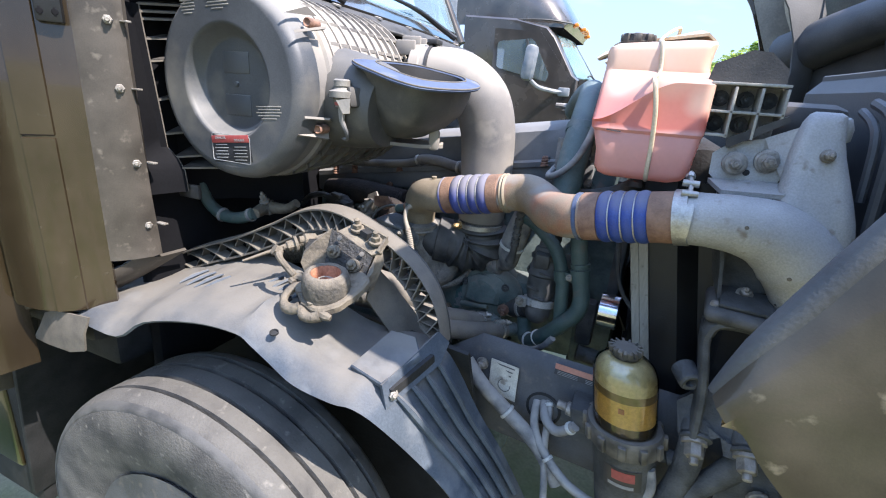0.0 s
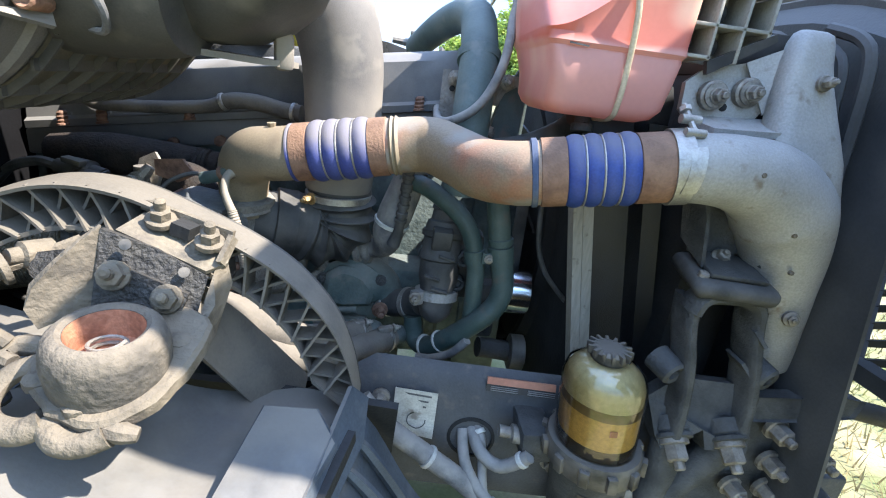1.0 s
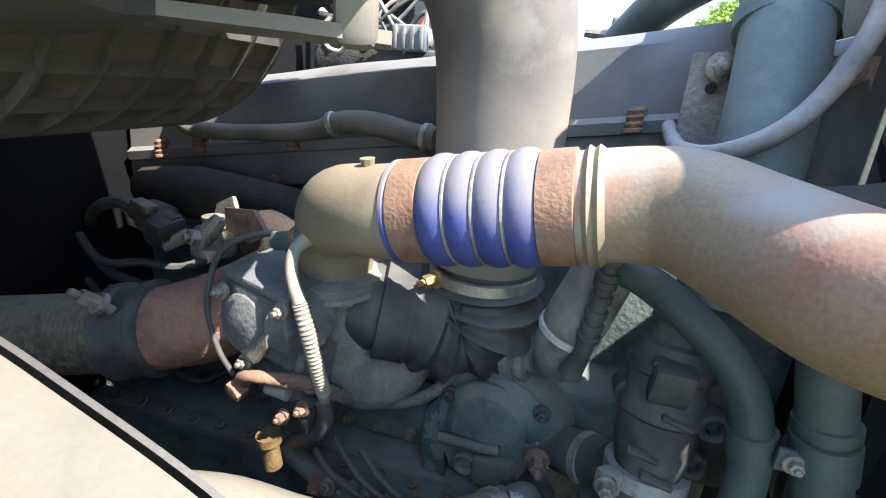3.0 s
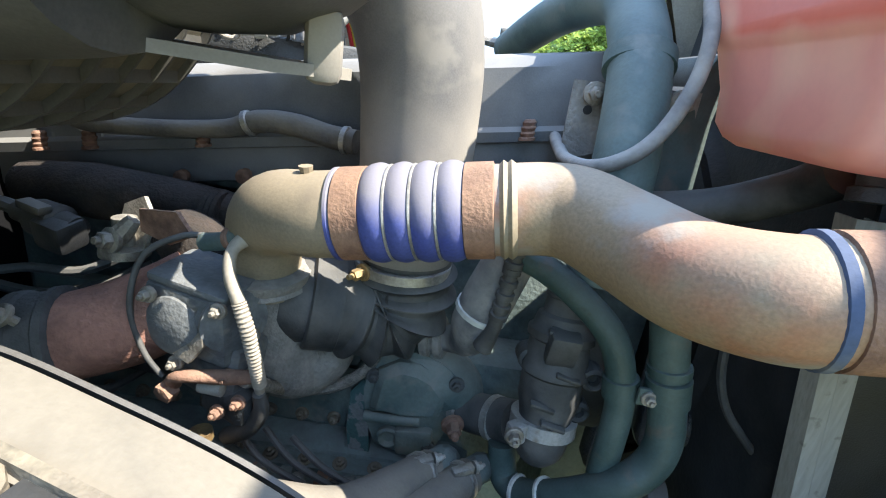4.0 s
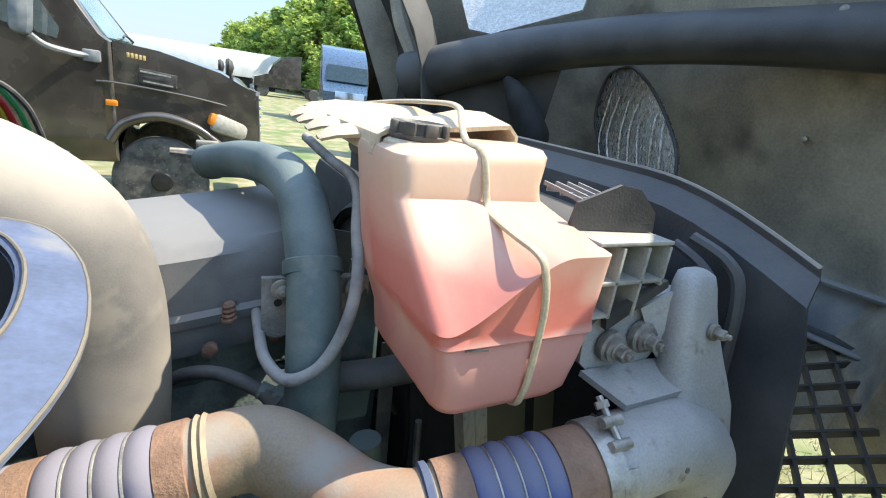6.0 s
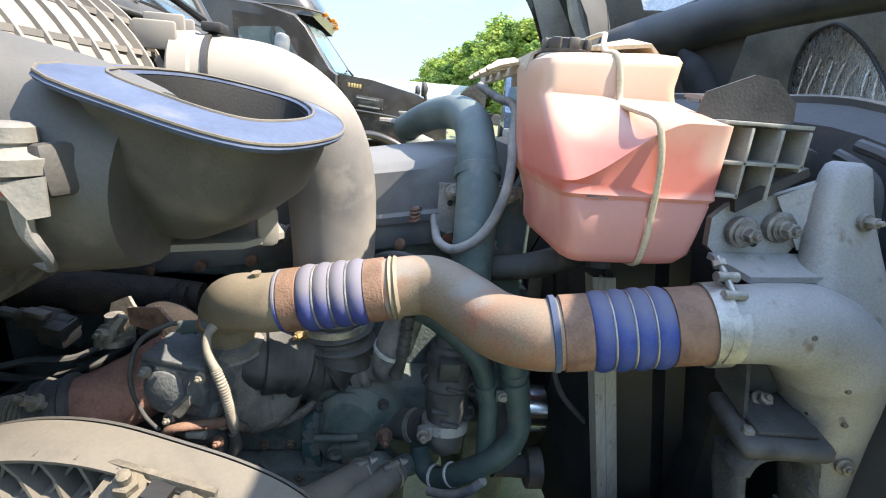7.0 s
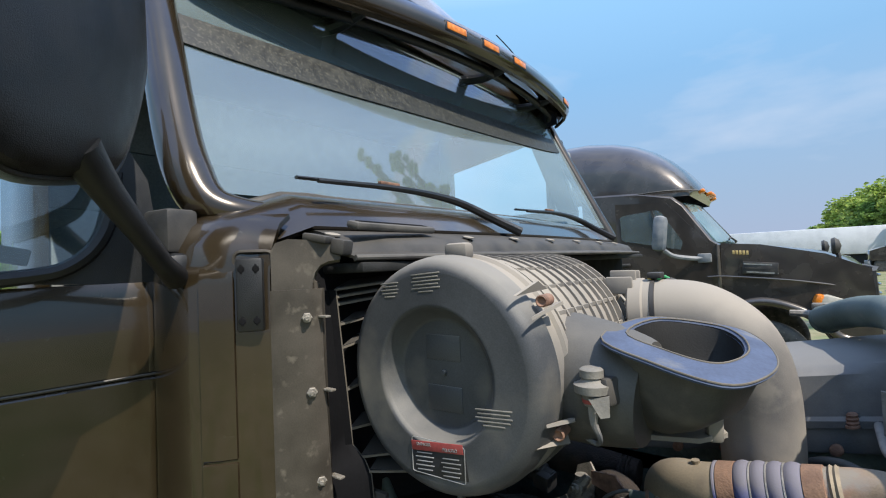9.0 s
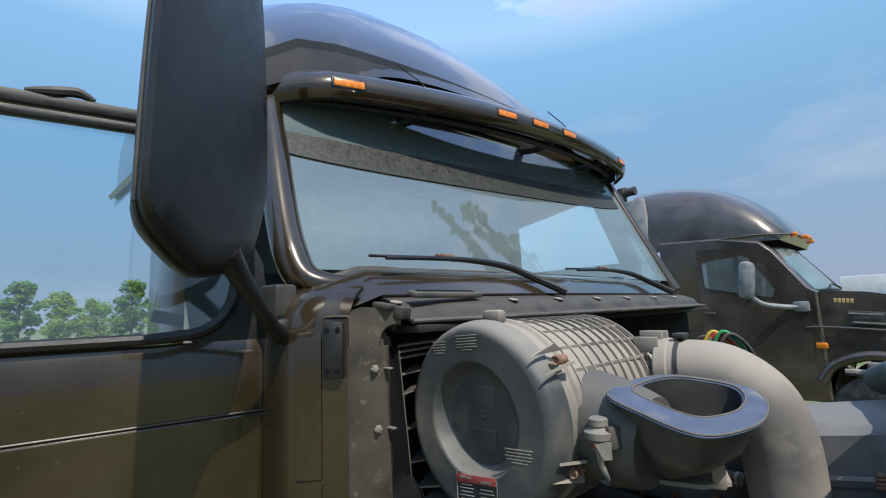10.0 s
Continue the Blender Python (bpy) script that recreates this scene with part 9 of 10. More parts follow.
    for k, x in enumerate((-0.60, -0.545, -0.49, -0.44)):
        part("rail_nut", Shape().lathe((x, 1.268, 0.975), (1, -0.05, 0.05), [(0, 0.019), (0.018, 0.019), (0.019, 0.015)], 6), M["green"] if k % 2 else M["rust"], low)
        part("rail_stud", Shape().bolt((x + 0.03, 1.255, 0.99), (0, -0.8, 0.6), 0.008, 0.010), M["bolt"], low)
    for k, x in enumerate((-0.62, -0.57, -0.53)):
        part("rail_lead", Shape().tube([(x, 1.275, 1.07 - 0.01 * k), (x + 0.05, 1.25, 1.03), (x + 0.11, 1.245, 1.0), (x + 0.17, 1.25, 0.96)], 0.005, 8), M["rubber"], low)
    pm = thing("water_pump", "green painted water pump casting with bolted flanges", "pump", at=(-0.36, 1.40, 0.95))
    part("belly", Shape().lathe((-0.362, 1.450, 1.065), (0.06, -1, 0.10), [(0, 0.105), (0.030, 0.102), (0.045, 0.090), (0.055, 0.072), (0.070, 0.062), (0.078, 0.045), (0.080, 0.0)], 32), M["green"], pm)
    part("shoulder", Shape().tube([(-0.44, 1.42, 1.08), (-0.40, 1.405, 1.105), (-0.35, 1.40, 1.110), (-0.30, 1.405, 1.085), (-0.285, 1.41, 1.055)], [0.040, 0.055, 0.060, 0.050, 0.036], 18, 6), M["green"], pm)
    part("pump_body", Shape().plate([(-0.437, 1.362, 1.140), (-0.392, 1.362, 1.166), (-0.359, 1.362, 1.163), (-0.321, 1.362, 1.149), (-0.288, 1.362, 1.120), (-0.281, 1.362, 1.078), (-0.308, 1.362, 1.019), (-0.321, 1.362, 0.985), (-0.369, 1.362, 0.965), (-0.420, 1.362, 0.979), (-0.438, 1.362, 1.023), (-0.446, 1.362, 1.083)], 0.10).plate([(-0.425, 1.362, 1.130), (-0.392, 1.362, 1.152), (-0.359, 1.362, 1.150), (-0.330, 1.362, 1.135), (-0.310, 1.362, 1.105), (-0.320, 1.362, 1.060), (-0.380, 1.362, 1.050), (-0.432, 1.362, 1.060)][::-1], 0.024, 0.014), M["green"], pm)
    part("pump_rib", Shape().tube([(-0.440, 1.354, 1.040), (-0.395, 1.350, 1.044), (-0.350, 1.350, 1.048)], 0.009, 10, 3), M["green"], pm)
    part("pump_ear", Shape().lathe((-0.398, 1.362, 1.000), (0, -1, 0), [(-0.01, 0.020), (0.008, 0.020), (0.010, 0.016), (0.004, 0.010)], 16), M["green"], pm)
    part("pump_pad", Shape().box((-0.355, 1.358, 1.000), (0.062, 0.02, 0.05), 0.006, (0, -6, 0)), M["green"], pm)
    part("left_tab", Shape().plate([(-0.468, 1.370, 1.070), (-0.470, 1.366, 1.000), (-0.462, 1.362, 0.945), (-0.440, 1.360, 0.932), (-0.428, 1.362, 0.960), (-0.436, 1.366, 1.03), (-0.432, 1.370, 1.085), (-0.450, 1.372, 1.095)], -0.014, 0.003), M["chipped"], pm, "chipped green and bare metal tab")
    part("riser", Shape().tube([(-0.372, 1.395, 1.110), (-0.370, 1.390, 1.145), (-0.360, 1.386, 1.178)], [0.022, 0.017, 0.018], 14), M["green_pipe"], pm)
    part("riser_flange", Shape().lathe((-0.352, 1.383, 1.186), (0.9, -0.2, 0.15), [(-0.014, 0.026), (-0.010, 0.033), (0.002, 0.033), (0.004, 0.026), (0.010, 0.026), (0.012, 0.033), (0.022, 0.033), (0.026, 0.022)], 18), M["cast_grey"], pm)
    nk = part("neck", Shape().tube([(-0.300, 1.395, 1.055), (-0.265, 1.375, 1.060), (-0.232, 1.345, 1.080), (-0.205, 1.315, 1.10)], 0.033, 20), M["rubber"], pm)
    for q in ((-0.285, 1.387, 1.057), (-0.236, 1.349, 1.077)):
        part("neck_clamp", Shape().lathe(q, (0.6, -0.55, 0.25), [(0, 0.0335), (0.001, 0.0360), (0.013, 0.0360), (0.014, 0.0335)], 22), M["steel"], nk)
    part("neck_bolt", Shape().bolt((-0.297, 1.345, 1.055), (0.2, -1, -0.1), 0.012, 0.016), M["rust"], pm)
    for q in ((-0.430, 1.352, 1.120), (-0.300, 1.352, 1.125), (-0.330, 1.352, 0.995)):
        part("pump_stud", Shape().bolt(q, (0.05, -1, 0.05), 0.008, 0.008), M["iron"], pm)
    for k, q in enumerate(((-0.470, 1.365, 0.930), (-0.425, 1.360, 0.915))):
        part("rusty_plug", Shape().lathe(Vector(q), (0.3, -1, 0), [(-0.02, 0.022), (0.004, 0.022), (0.006, 0.014), (0.018, 0.013)], 10), M["rust"], pm)
    cl = thing("cable_bundle", "red green and black cables beside the far firewall", "cable", at=(-0.84, 2.40, 1.60))
    for k, (mt, dx) in enumerate((("red_wire", 0.0), ("red_wire", 0.03), ("green_wire", 0.055), ("rubber", -0.03), ("rubber", 0.08), ("yellow_wire", 0.015))):
        part("cable", Shape().tube([(-0.95 + dx, 2.36, 1.55), (-0.90 + dx, 2.38, 1.66), (-0.84 + dx, 2.40, 1.745 + 0.012 * (k % 3)), (-0.78 + dx, 2.44, 1.70), (-0.76 + dx, 2.50, 1.58)], 0.008, 8), M[mt], cl)
    gear = thing("steering_gear", "pale dusty clutter of fittings behind the valve cover", "fitting", at=(-0.85, 2.05, 1.55))
    for k in range(9):
        a = rng.uniform(0, 3.1)
        q = Vector((-1.0 + 0.05 * k, 2.0 + rng.uniform(-0.06, 0.06), 1.63 + rng.uniform(-0.03, 0.05)))
        d = Vector((math.cos(a), 0.2, math.sin(a) * 0.6)).normalized()
        part("fitting", Shape().lathe(q, d, [(-0.06, 0.010), (-0.03, 0.010), (-0.028, 0.018), (0.0, 0.018), (0.002, 0.013), (0.06, 0.012)], 10), M["white_plastic"] if k % 3 == 0 else M["iron"], gear)
    part("pale_tube", Shape().tube([(-1.00, 2.00, 1.73), (-0.95, 2.00, 1.69), (-0.90, 2.00, 1.645), (-0.84, 2.00, 1.60)], [0.016, 0.016, 0.018, 0.013], 12), M["white_plastic"], gear)
    part("curled_lead", Shape().tube([(-0.965, 1.97, 1.67), (-0.985, 1.96, 1.64), (-0.965, 1.95, 1.60), (-0.930, 1.95, 1.59), (-0.915, 1.96, 1.61)], 0.006, 8), M["sleeve"], gear)
    cb = part("connector_block", Shape().box((-0.752, 1.985, 1.632), (0.085, 0.05, 0.060), 0.006), M["blue_grey"], gear, "grey wiring connector block")
    for k in range(4):
        part("connector_rib", Shape().box((-0.785 + 0.022 * k, 1.957, 1.632), (0.010, 0.010, 0.052), 0.002), M["grey_hose"], cb)
    for k in range(9):
        a, b = rng.uniform(-0.90, -0.72), rng.uniform(-0.92, -0.68)
        part("thin_lead", Shape().tube([(a, 2.0, 1.585), (a + 0.02, 1.98, 1.63 + rng.uniform(-0.02, 0.02)), ((a + b) / 2, 1.99, 1.68 + rng.uniform(-0.02, 0.03)), (b, 2.02, 1.74 + rng.uniform(-0.02, 0.04))], 0.0045, 6, 4), M[("rubber", "sleeve", "grey_hose")[k % 3]], gear)
    part("gear_base", Shape().box((-0.82, 2.05, 1.56), (0.42, 0.14, 0.10), 0.02), M["iron"], gear)


engine_clutter()

# pulleys and belt end of the engine
pl = thing("idler_pulley", "polished steel idler pulley at the engine front", "pulley", at=(0.02, 1.36, 1.05))
part("pulley_drum", Shape().lathe((-0.018, 1.335, 1.135), (1, -0.05, 0), [(0, 0.042), (0.002, 0.050), (0.050, 0.050), (0.052, 0.042)], 32), M["chrome"], pl)
part("lower_pulley", Shape().lathe((0.016, 1.335, 0.975), (1, -0.05, 0), [(0, 0.036), (0.003, 0.043), (0.034, 0.043), (0.037, 0.036), (0.037, 0.0)], 32), M["cap_black"], pl)
part("pulley_arm", Shape().box((-0.05, 1.37, 1.07), (0.05, 0.05, 0.14), 0.012).tube([(-0.06, 1.33, 0.985), (-0.02, 1.335, 0.98), (0.02, 1.335, 0.975)], 0.024, 12), M["iron"], pl)
part("belt", Shape().box((0.005, 1.395, 1.30), (0.028, 0.005, 0.30), 0.001, (-4, 0, 0)), M["rubber"], pl)

# fan shroud and radiator
rad = thing("radiator", "dark radiator with ringed fan shroud and aluminium edge strip", "radiator", at=(0.25, 1.8, 0.75))
rows = []
for z in [0.90 + 0.60 * k / 16 for k in range(17)]:
    bow = 0.004 - 0.20 * (1.37 - z)
    rows.append([(0.034 - bow, 1.172, z), (0.036 - bow, 1.150, z), (0.0500 - bow, 1.149, z), (0.0508 - bow, 1.162, z), (0.0528 - bow, 1.162, z), (0.0536 - bow, 1.150, z), (0.070 - bow, 1.150, z), (0.072 - bow, 1.170, z)])
part("edge_strip", Shape().sheet(rows, 0.002), M["silver_strip"], rad, "dull aluminium edge strip of the fan shroud")
rows = []
for z in [0.88 + 0.66 * k / 16 for k in range(17)]:
    bow = 0.004 - 0.20 * (1.37 - z)
    rows.append([(0.065 - bow, 1.168, z), (0.092 - bow, 1.158, z), (0.130 - bow, 1.154, z), (0.150 - bow, 1.17, z), (0.175 - bow, 1.19, z), (0.21 - bow, 1.18, z)])
part("shroud_seal", Shape().sheet(rows, 0.01), M["black_clean"], rad, "black rubber shroud seal")
part("shroud", Shape().box((0.14, 1.82, 1.22), (0.10, 1.28, 0.80), 0.04), M["void"], rad)
part("shroud_ring", Shape().lathe((0.07, 1.80, 1.18), (1, 0, 0), [(0, 0.40), (0.02, 0.42), (0.05, 0.42), (0.05, 0.38), (0.0, 0.38)], 48, caps=False), M["void"], rad)
for k in range(9):
    a = 2 * math.pi * k / 9
    c = Vector((0.04, 1.80, 1.18))
    d = Vector((0, math.cos(a), math.sin(a)))
    t = Vector((0, -math.sin(a), math.cos(a)))
    part("fan_blade", Shape().plate([c + d * 0.08 - t * 0.03, c + d * 0.34 - t * 0.06 + Vector((-0.03, 0, 0)), c + d * 0.34 + t * 0.06 + Vector((0.02, 0, 0)), c + d * 0.08 + t * 0.03], 0.006), M["black_clean"], rad)
part("core", Shape().box((0.30, 1.82, 1.22), (0.12, 1.40, 0.86), 0.02), M["void"], rad)
part("top_tank", Shape().box((0.30, 1.86, 1.67), (0.14, 1.36, 0.09), 0.03), M["black"], rad)
part("inner_hose", Shape().tube([(0.02, 1.20, 1.535), (0.015, 1.25, 1.505), (-0.03, 1.29, 1.470), (-0.08, 1.32, 1.450), (-0.13, 1.34, 1.44)], 0.024, 14), M["rubber"], rad)
hose("harness_lead", [(0.000, 1.25, 1.40), (0.004, 1.25, 1.33), (0.014, 1.25, 1.27), (0.036, 1.25, 1.222), (0.068, 1.25, 1.185), (0.104, 1.25, 1.149), (0.145, 1.25, 1.104), (0.165, 1.25, 1.06)], 0.0055, "rubber", "black wiring lead across the shroud", n=8)
arm = thing("engine_bracket", "green cast bracket arm beside the coolant pipe", "bracket", at=(-0.06, 1.40, 1.40))
part("bracket_arm", Shape().plate([(-0.115, 1.40, 1.42), (-0.09, 1.41, 1.53), (-0.04, 1.43, 1.63), (-0.01, 1.44, 1.64), (-0.03, 1.42, 1.55), (-0.04, 1.39, 1.42), (-0.06, 1.36, 1.36), (-0.115, 1.36, 1.36)], -0.04), M["green_hose"], arm)
for q in ((-0.105, 1.36, 1.475), (-0.10, 1.355, 1.43)):
    part("arm_bolt", Shape().bolt(q, (0, -1, 0), 0.010, 0.010), M["bolt"], arm)

# radiator side baffle
baf = thing("radiator_baffle", "large black rubber radiator side baffle with curled edge", "baffle", at=(0.42, 1.2, 0.8))
rows = []
for k in range(13):
    u = k / 12
    top = 1.722 + 0.070 * math.sin(min(1.0, u * 2.4) * math.pi / 2) + 0.01 * u
    x = 0.420 + 0.02 * math.sin(math.pi * u)
    row = []
    for z in (0.78, 1.0, 1.2, 1.4, top - 0.10, top - 0.05, top - 0.015, top):
        near = 1.013 - 0.30 * min(top - z, 0.10) - 0.155 * max(0.0, top - z - 0.10)
        row.append((x + (0.03 if z > top - 0.02 else 0.0), near + (1.785 - near) * u, z))
    rows.append(row)
part("baffle_sheet", Shape().sheet(rows, 0.006), M["hood_dark"], baf)
part("baffle_edge", Shape().tube([r[-1] for r in rows], 0.004, 6, 2), M["grey_plastic"], baf)
part("baffle_fold", Shape().tube([(0.385, 1.16, 1.72), (0.392, 1.10, 1.70), (0.396, 1.075, 1.66), (0.40, 1.065, 1.55), (0.405, 1.06, 1.40)], 0.010, 8), M["hood_dark"], baf)
part("baffle_fold", Shape().tube([(0.375, 1.18, 1.705), (0.380, 1.13, 1.685), (0.384, 1.105, 1.65), (0.388, 1.095, 1.55)], 0.008, 8), M["hood_dark"], baf)
# bumper and front cross bar
bump = thing("front_bumper", "black front bumper beam below the hood", "bumper", at=(0.72, CY, 0.35))
part("beam", Shape().box((0.74, CY, 0.48), (0.14, 2.35, 0.24), 0.05), M["hood_dark"], bump)
for yy in (1.12, 2.48):
    part("bumper_bracket", Shape().box((0.60, yy, 0.70), (0.26, 0.08, 0.36), 0.01), M["frame"], bump)
part("step_bar", Shape().tube([(0.60, 0.95, 0.86), (0.66, 1.10, 0.84), (0.70, 1.5, 0.80), (0.70, 2.1, 0.80)], 0.022, 10), M["black"], bump)


# ---- far truck ----
def build_far_truck():
    ft = thing("parked_truck", "dark brown parked truck with sleeper roof and amber lamps", "truck", at=(-2.0, 8.2, 0.0))
    y0, y1 = 7.0, 9.4
    ym = (y0 + y1) / 2

    def slab(outline, ya, yb, inset=0.04):
        a = [(x, ya + inset, z) for x, z in outline]
        mid = Vector((sum(q[0] for q in outline) / len(outline), 0, sum(q[1] for q in outline) / len(outline)))
        grow = lambda s, y: [(mid.x + (x - mid.x) * s, y, mid.z + (z - mid.z) * s) for x, z in outline]
        return Shape().rings([grow(0.95, ya), grow(0.985, ya + inset * 0.5), grow(1.0, ya + inset * 2), grow(1.0, yb - inset * 2), grow(0.985, yb - inset * 0.5), grow(0.95, yb)])
    part("hood", Shape().sheet([[(x, ym + w * u, top - 0.10 * u * u - (0.25 if abs(u) > 0.95 else 0)) for u in [-1 + k / 8 for k in range(17)]] for x, w, top in ((-0.97, 1.05, 1.98), (-0.6, 1.02, 1.94), (0.0, 0.95, 1.84), (0.30, 0.85, 1.74), (0.42, 0.75, 1.62))], 0.03), M["dark_paint"], ft)
    side = [(-1.05, 0.75), (-1.02, 1.98), (-0.6, 1.94), (0.0, 1.80), (0.38, 1.62), (0.45, 0.70), (0.05, 0.72), (-0.10, 0.98), (-0.33, 1.14), (-0.63, 1.20), (-0.93, 1.12), (-1.06, 0.95)]
    for ya in (y0 + 0.02, y1 - 0.08):
        part("fender", Shape().plate([(x, ya, z) for x, z in side], 0.06), M["dark_paint"], ft)
    part("fender_flare", Shape().tube([(-1.10, y0, 0.95), (-0.96, y0, 1.14), (-0.63, y0 - 0.01, 1.25), (-0.28, y0, 1.16), (-0.05, y0, 1.0), (0.10, y0 + 0.02, 0.85), (0.42, y0 + 0.1, 0.80)], 0.055, 10), M["dark_paint"], ft)
    gr = part("grille", Shape().plate([(0.42, y0 + 0.35, 0.80), (0.46, y0 + 0.5, 0.80), (0.46, y1 - 0.5, 0.80), (0.44, y1 - 0.5, 1.62), (0.44, y0 + 0.5, 1.62), (0.40, y0 + 0.35, 1.58)], 0.05), M["black"], ft)
    for k in range(7):
        part("grille_bar", Shape().box((0.48, ym, 0.90 + 0.105 * k), (0.03, 1.55, 0.03), 0.006), M["chrome"], gr)
        part("grille_stud", Shape().box((0.43, y0 + 0.40, 0.90 + 0.105 * k), (0.05, 0.06, 0.05), 0.01), M["chrome"], gr)
    part("bumper", Shape().box((0.55, ym, 0.52), (0.22, 2.35, 0.34), 0.08), M["blue_grey"], ft)
    hl = part("headlamp", Shape().box((0.10, y0 + 0.05, 1.19), (0.44, 0.16, 0.22), 0.07, (0, 16, 12)), M["white_plastic"], ft)
    part("lamp_corner", Shape().box((-0.09, y0 + 0.02, 1.27), (0.10, 0.15, 0.15), 0.04, (0, 16, 12)), M["amber"], hl)
    part("door_seam", Shape().clip_bar((-1.06, y0 - 0.006, 0.90), (-1.06, y0 - 0.006, 1.97), 0.012, 0.01), M["black"], ft)
    part("fender_crease", Shape().tube([(-1.18, y0 - 0.01, 1.56), (-0.95, y0 - 0.012, 1.56), (-0.3, y0 - 0.006, 1.50), (0.30, y0 + 0.06, 1.40)], 0.012, 6), M["dark_paint"], ft)
    part("turn_lamp", Shape().box((-1.06, y0 - 0.008, 1.35), (0.11, 0.03, 0.065), 0.015), M["amber"], ft)
    # cab
    cabo = [(-1.02, 0.70), (-1.02, 1.96), (-1.10, 2.02), (-1.42, 2.52), (-1.55, 2.64), (-2.0, 2.74), (-2.78, 2.78), (-2.78, 0.70)]
    cab = part("cab_body", slab(cabo, y0, y1), M["dark_paint"], ft)
    sl = []
    for x, h, w in ((-1.24, 2.74, 1.00), (-1.27, 2.80, 1.04), (-1.36, 2.93, 1.08), (-1.47, 3.08, 1.10), (-1.65, 3.26, 1.12), (-1.85, 3.41, 1.13), (-2.1, 3.54, 1.14), (-2.4, 3.64, 1.15), (-2.8, 3.71, 1.15), (-3.2, 3.72, 1.14)):
        sl.append([(x - 0.12 * abs(math.cos(a)) ** 3 * (1 if x > -2 else 0), ym + w * math.copysign(abs(math.cos(a)) ** 0.62, math.cos(a)), 2.64 + (h - 2.64) * math.sin(a) ** 0.62) for a in [math.pi * k / 24 for k in range(25)]])
    part("roof_fairing", Shape().rings(sl, closed=False, caps=False).add(sl[0], [tuple(range(25))]), M["dark_paint"], ft, "rounded dark roof fairing")
    part("fairing_seam", Shape().tube([(-1.26, ym - 0.98, 2.70), (-1.6, y0 + 0.05, 2.72), (-2.1, y0 + 0.02, 2.70), (-2.6, y0 + 0.02, 2.60)], 0.012, 6), M["black"], ft)
    part("side_extender", Shape().box((-3.02, y0 + 0.10, 2.25), (0.34, 0.10, 2.5), 0.06, (0, -4, 0)), M["blue_grey"], ft)
    part("exhaust_stack", Shape().tube([(-3.32, y0 + 0.20, 1.0), (-3.32, y0 + 0.20, 3.50), (-3.28, y0 + 0.20, 3.64), (-3.10, y0 + 0.20, 3.66)], 0.07, 12), M["black"], ft)
    dr = part("door", Shape().plate([(-1.12, y0 - 0.012, 0.95), (-2.28, y0 - 0.012, 0.95), (-2.28, y0 - 0.012, 2.60), (-1.62, y0 - 0.012, 2.56), (-1.14, y0 - 0.012, 1.98)], 0.02), M["dark_paint"], ft)
    part("door_window", Shape().plate([(-1.47, y0 - 0.02, 1.92), (-2.17, y0 - 0.02, 2.07), (-2.21, y0 - 0.02, 2.10), (-2.22, y0 - 0.02, 2.40), (-2.18, y0 - 0.02, 2.43), (-1.74, y0 - 0.02, 2.47), (-1.68, y0 - 0.02, 2.43), (-1.44, y0 - 0.02, 2.02)], 0.01, 0.004), M["far_glass"], dr)
    part("window_post", Shape().clip_bar((-1.64, y0 - 0.028, 1.97), (-1.80, y0 - 0.028, 2.46), 0.03, 0.012), M["black"], dr)
    part("door_handle", Shape().box((-2.18, y0 - 0.03, 1.74), (0.14, 0.03, 0.04), 0.01), M["black"], dr)
    # windscreen
    part("windscreen", Shape().sheet([[(x - 0.12 * u * u, ym + w * u, z) for u in [-1 + k / 6 for k in range(13)]] for x, w, z in ((-0.96, 1.08, 1.99), (-1.16, 1.05, 2.27), (-1.37, 1.01, 2.55))], 0.02), M["far_glass"], ft)
    part("windscreen_divider", Shape().clip_bar((-0.94, ym, 2.0), (-1.36, ym, 2.56), 0.03, 0.02), M["black"], ft)
    part("dash", Shape().box((-1.30, ym, 1.97), (0.4, 2.0, 0.06), 0.04), M["cabin_tan"], ft)
    part("wiper", Shape().tube([(-0.95, y0 + 0.35, 2.03), (-0.96, y0 + 0.7, 2.06), (-0.92, y0 + 1.05, 2.01)], 0.012, 6), M["black"], ft)
    for u in (-0.62, -0.16, 0.0, 0.16, 0.62):
        part("roof_lamp", Shape().box((-1.215 - 0.12 * u * u, ym + u, 2.725), (0.09, 0.13, 0.055), 0.02, (0, -20, 0)), M["amber"], ft)
    for k in range(3):
        part("hood_louvre", Shape().clip_bar((-0.784 + 0.012 * k, y0 - 0.012, 1.713 - 0.05 * k), (-0.46 + 0.01 * k, y0 - 0.004, 1.685 - 0.05 * k), 0.012, 0.018), M["steel"] if k != 1 else M["black"], ft)
    part("louvre_recess", Shape().box((-0.62, y0 - 0.001, 1.65), (0.36, 0.02, 0.15), 0.008, (0, 5, 0)), M["black"], ft)
    for k in range(5):
        part("number_bar", Shape().box((-0.885 + 0.036 * k, y0 - 0.002, 1.858 - 0.003 * k), (0.026, 0.012, 0.05), 0.003), M["gold"], ft)
    # mirrors
    mr = part("door_mirror", Shape().box((-1.66, y0 - 0.28, 2.14), (0.16, 0.20, 0.46), 0.06, (0, 6, 0)), M["blue_grey"], ft, "grey door mirror on a bracket")
    part("mirror_arm", Shape().tube([(-1.62, y0 - 0.28, 1.92), (-1.52, y0 - 0.20, 1.84), (-1.32, y0 - 0.05, 1.80), (-1.20, y0, 1.80)], 0.03, 8).box((-1.20, y0 - 0.01, 1.80), (0.16, 0.05, 0.12), 0.02), M["blue_grey"], mr)
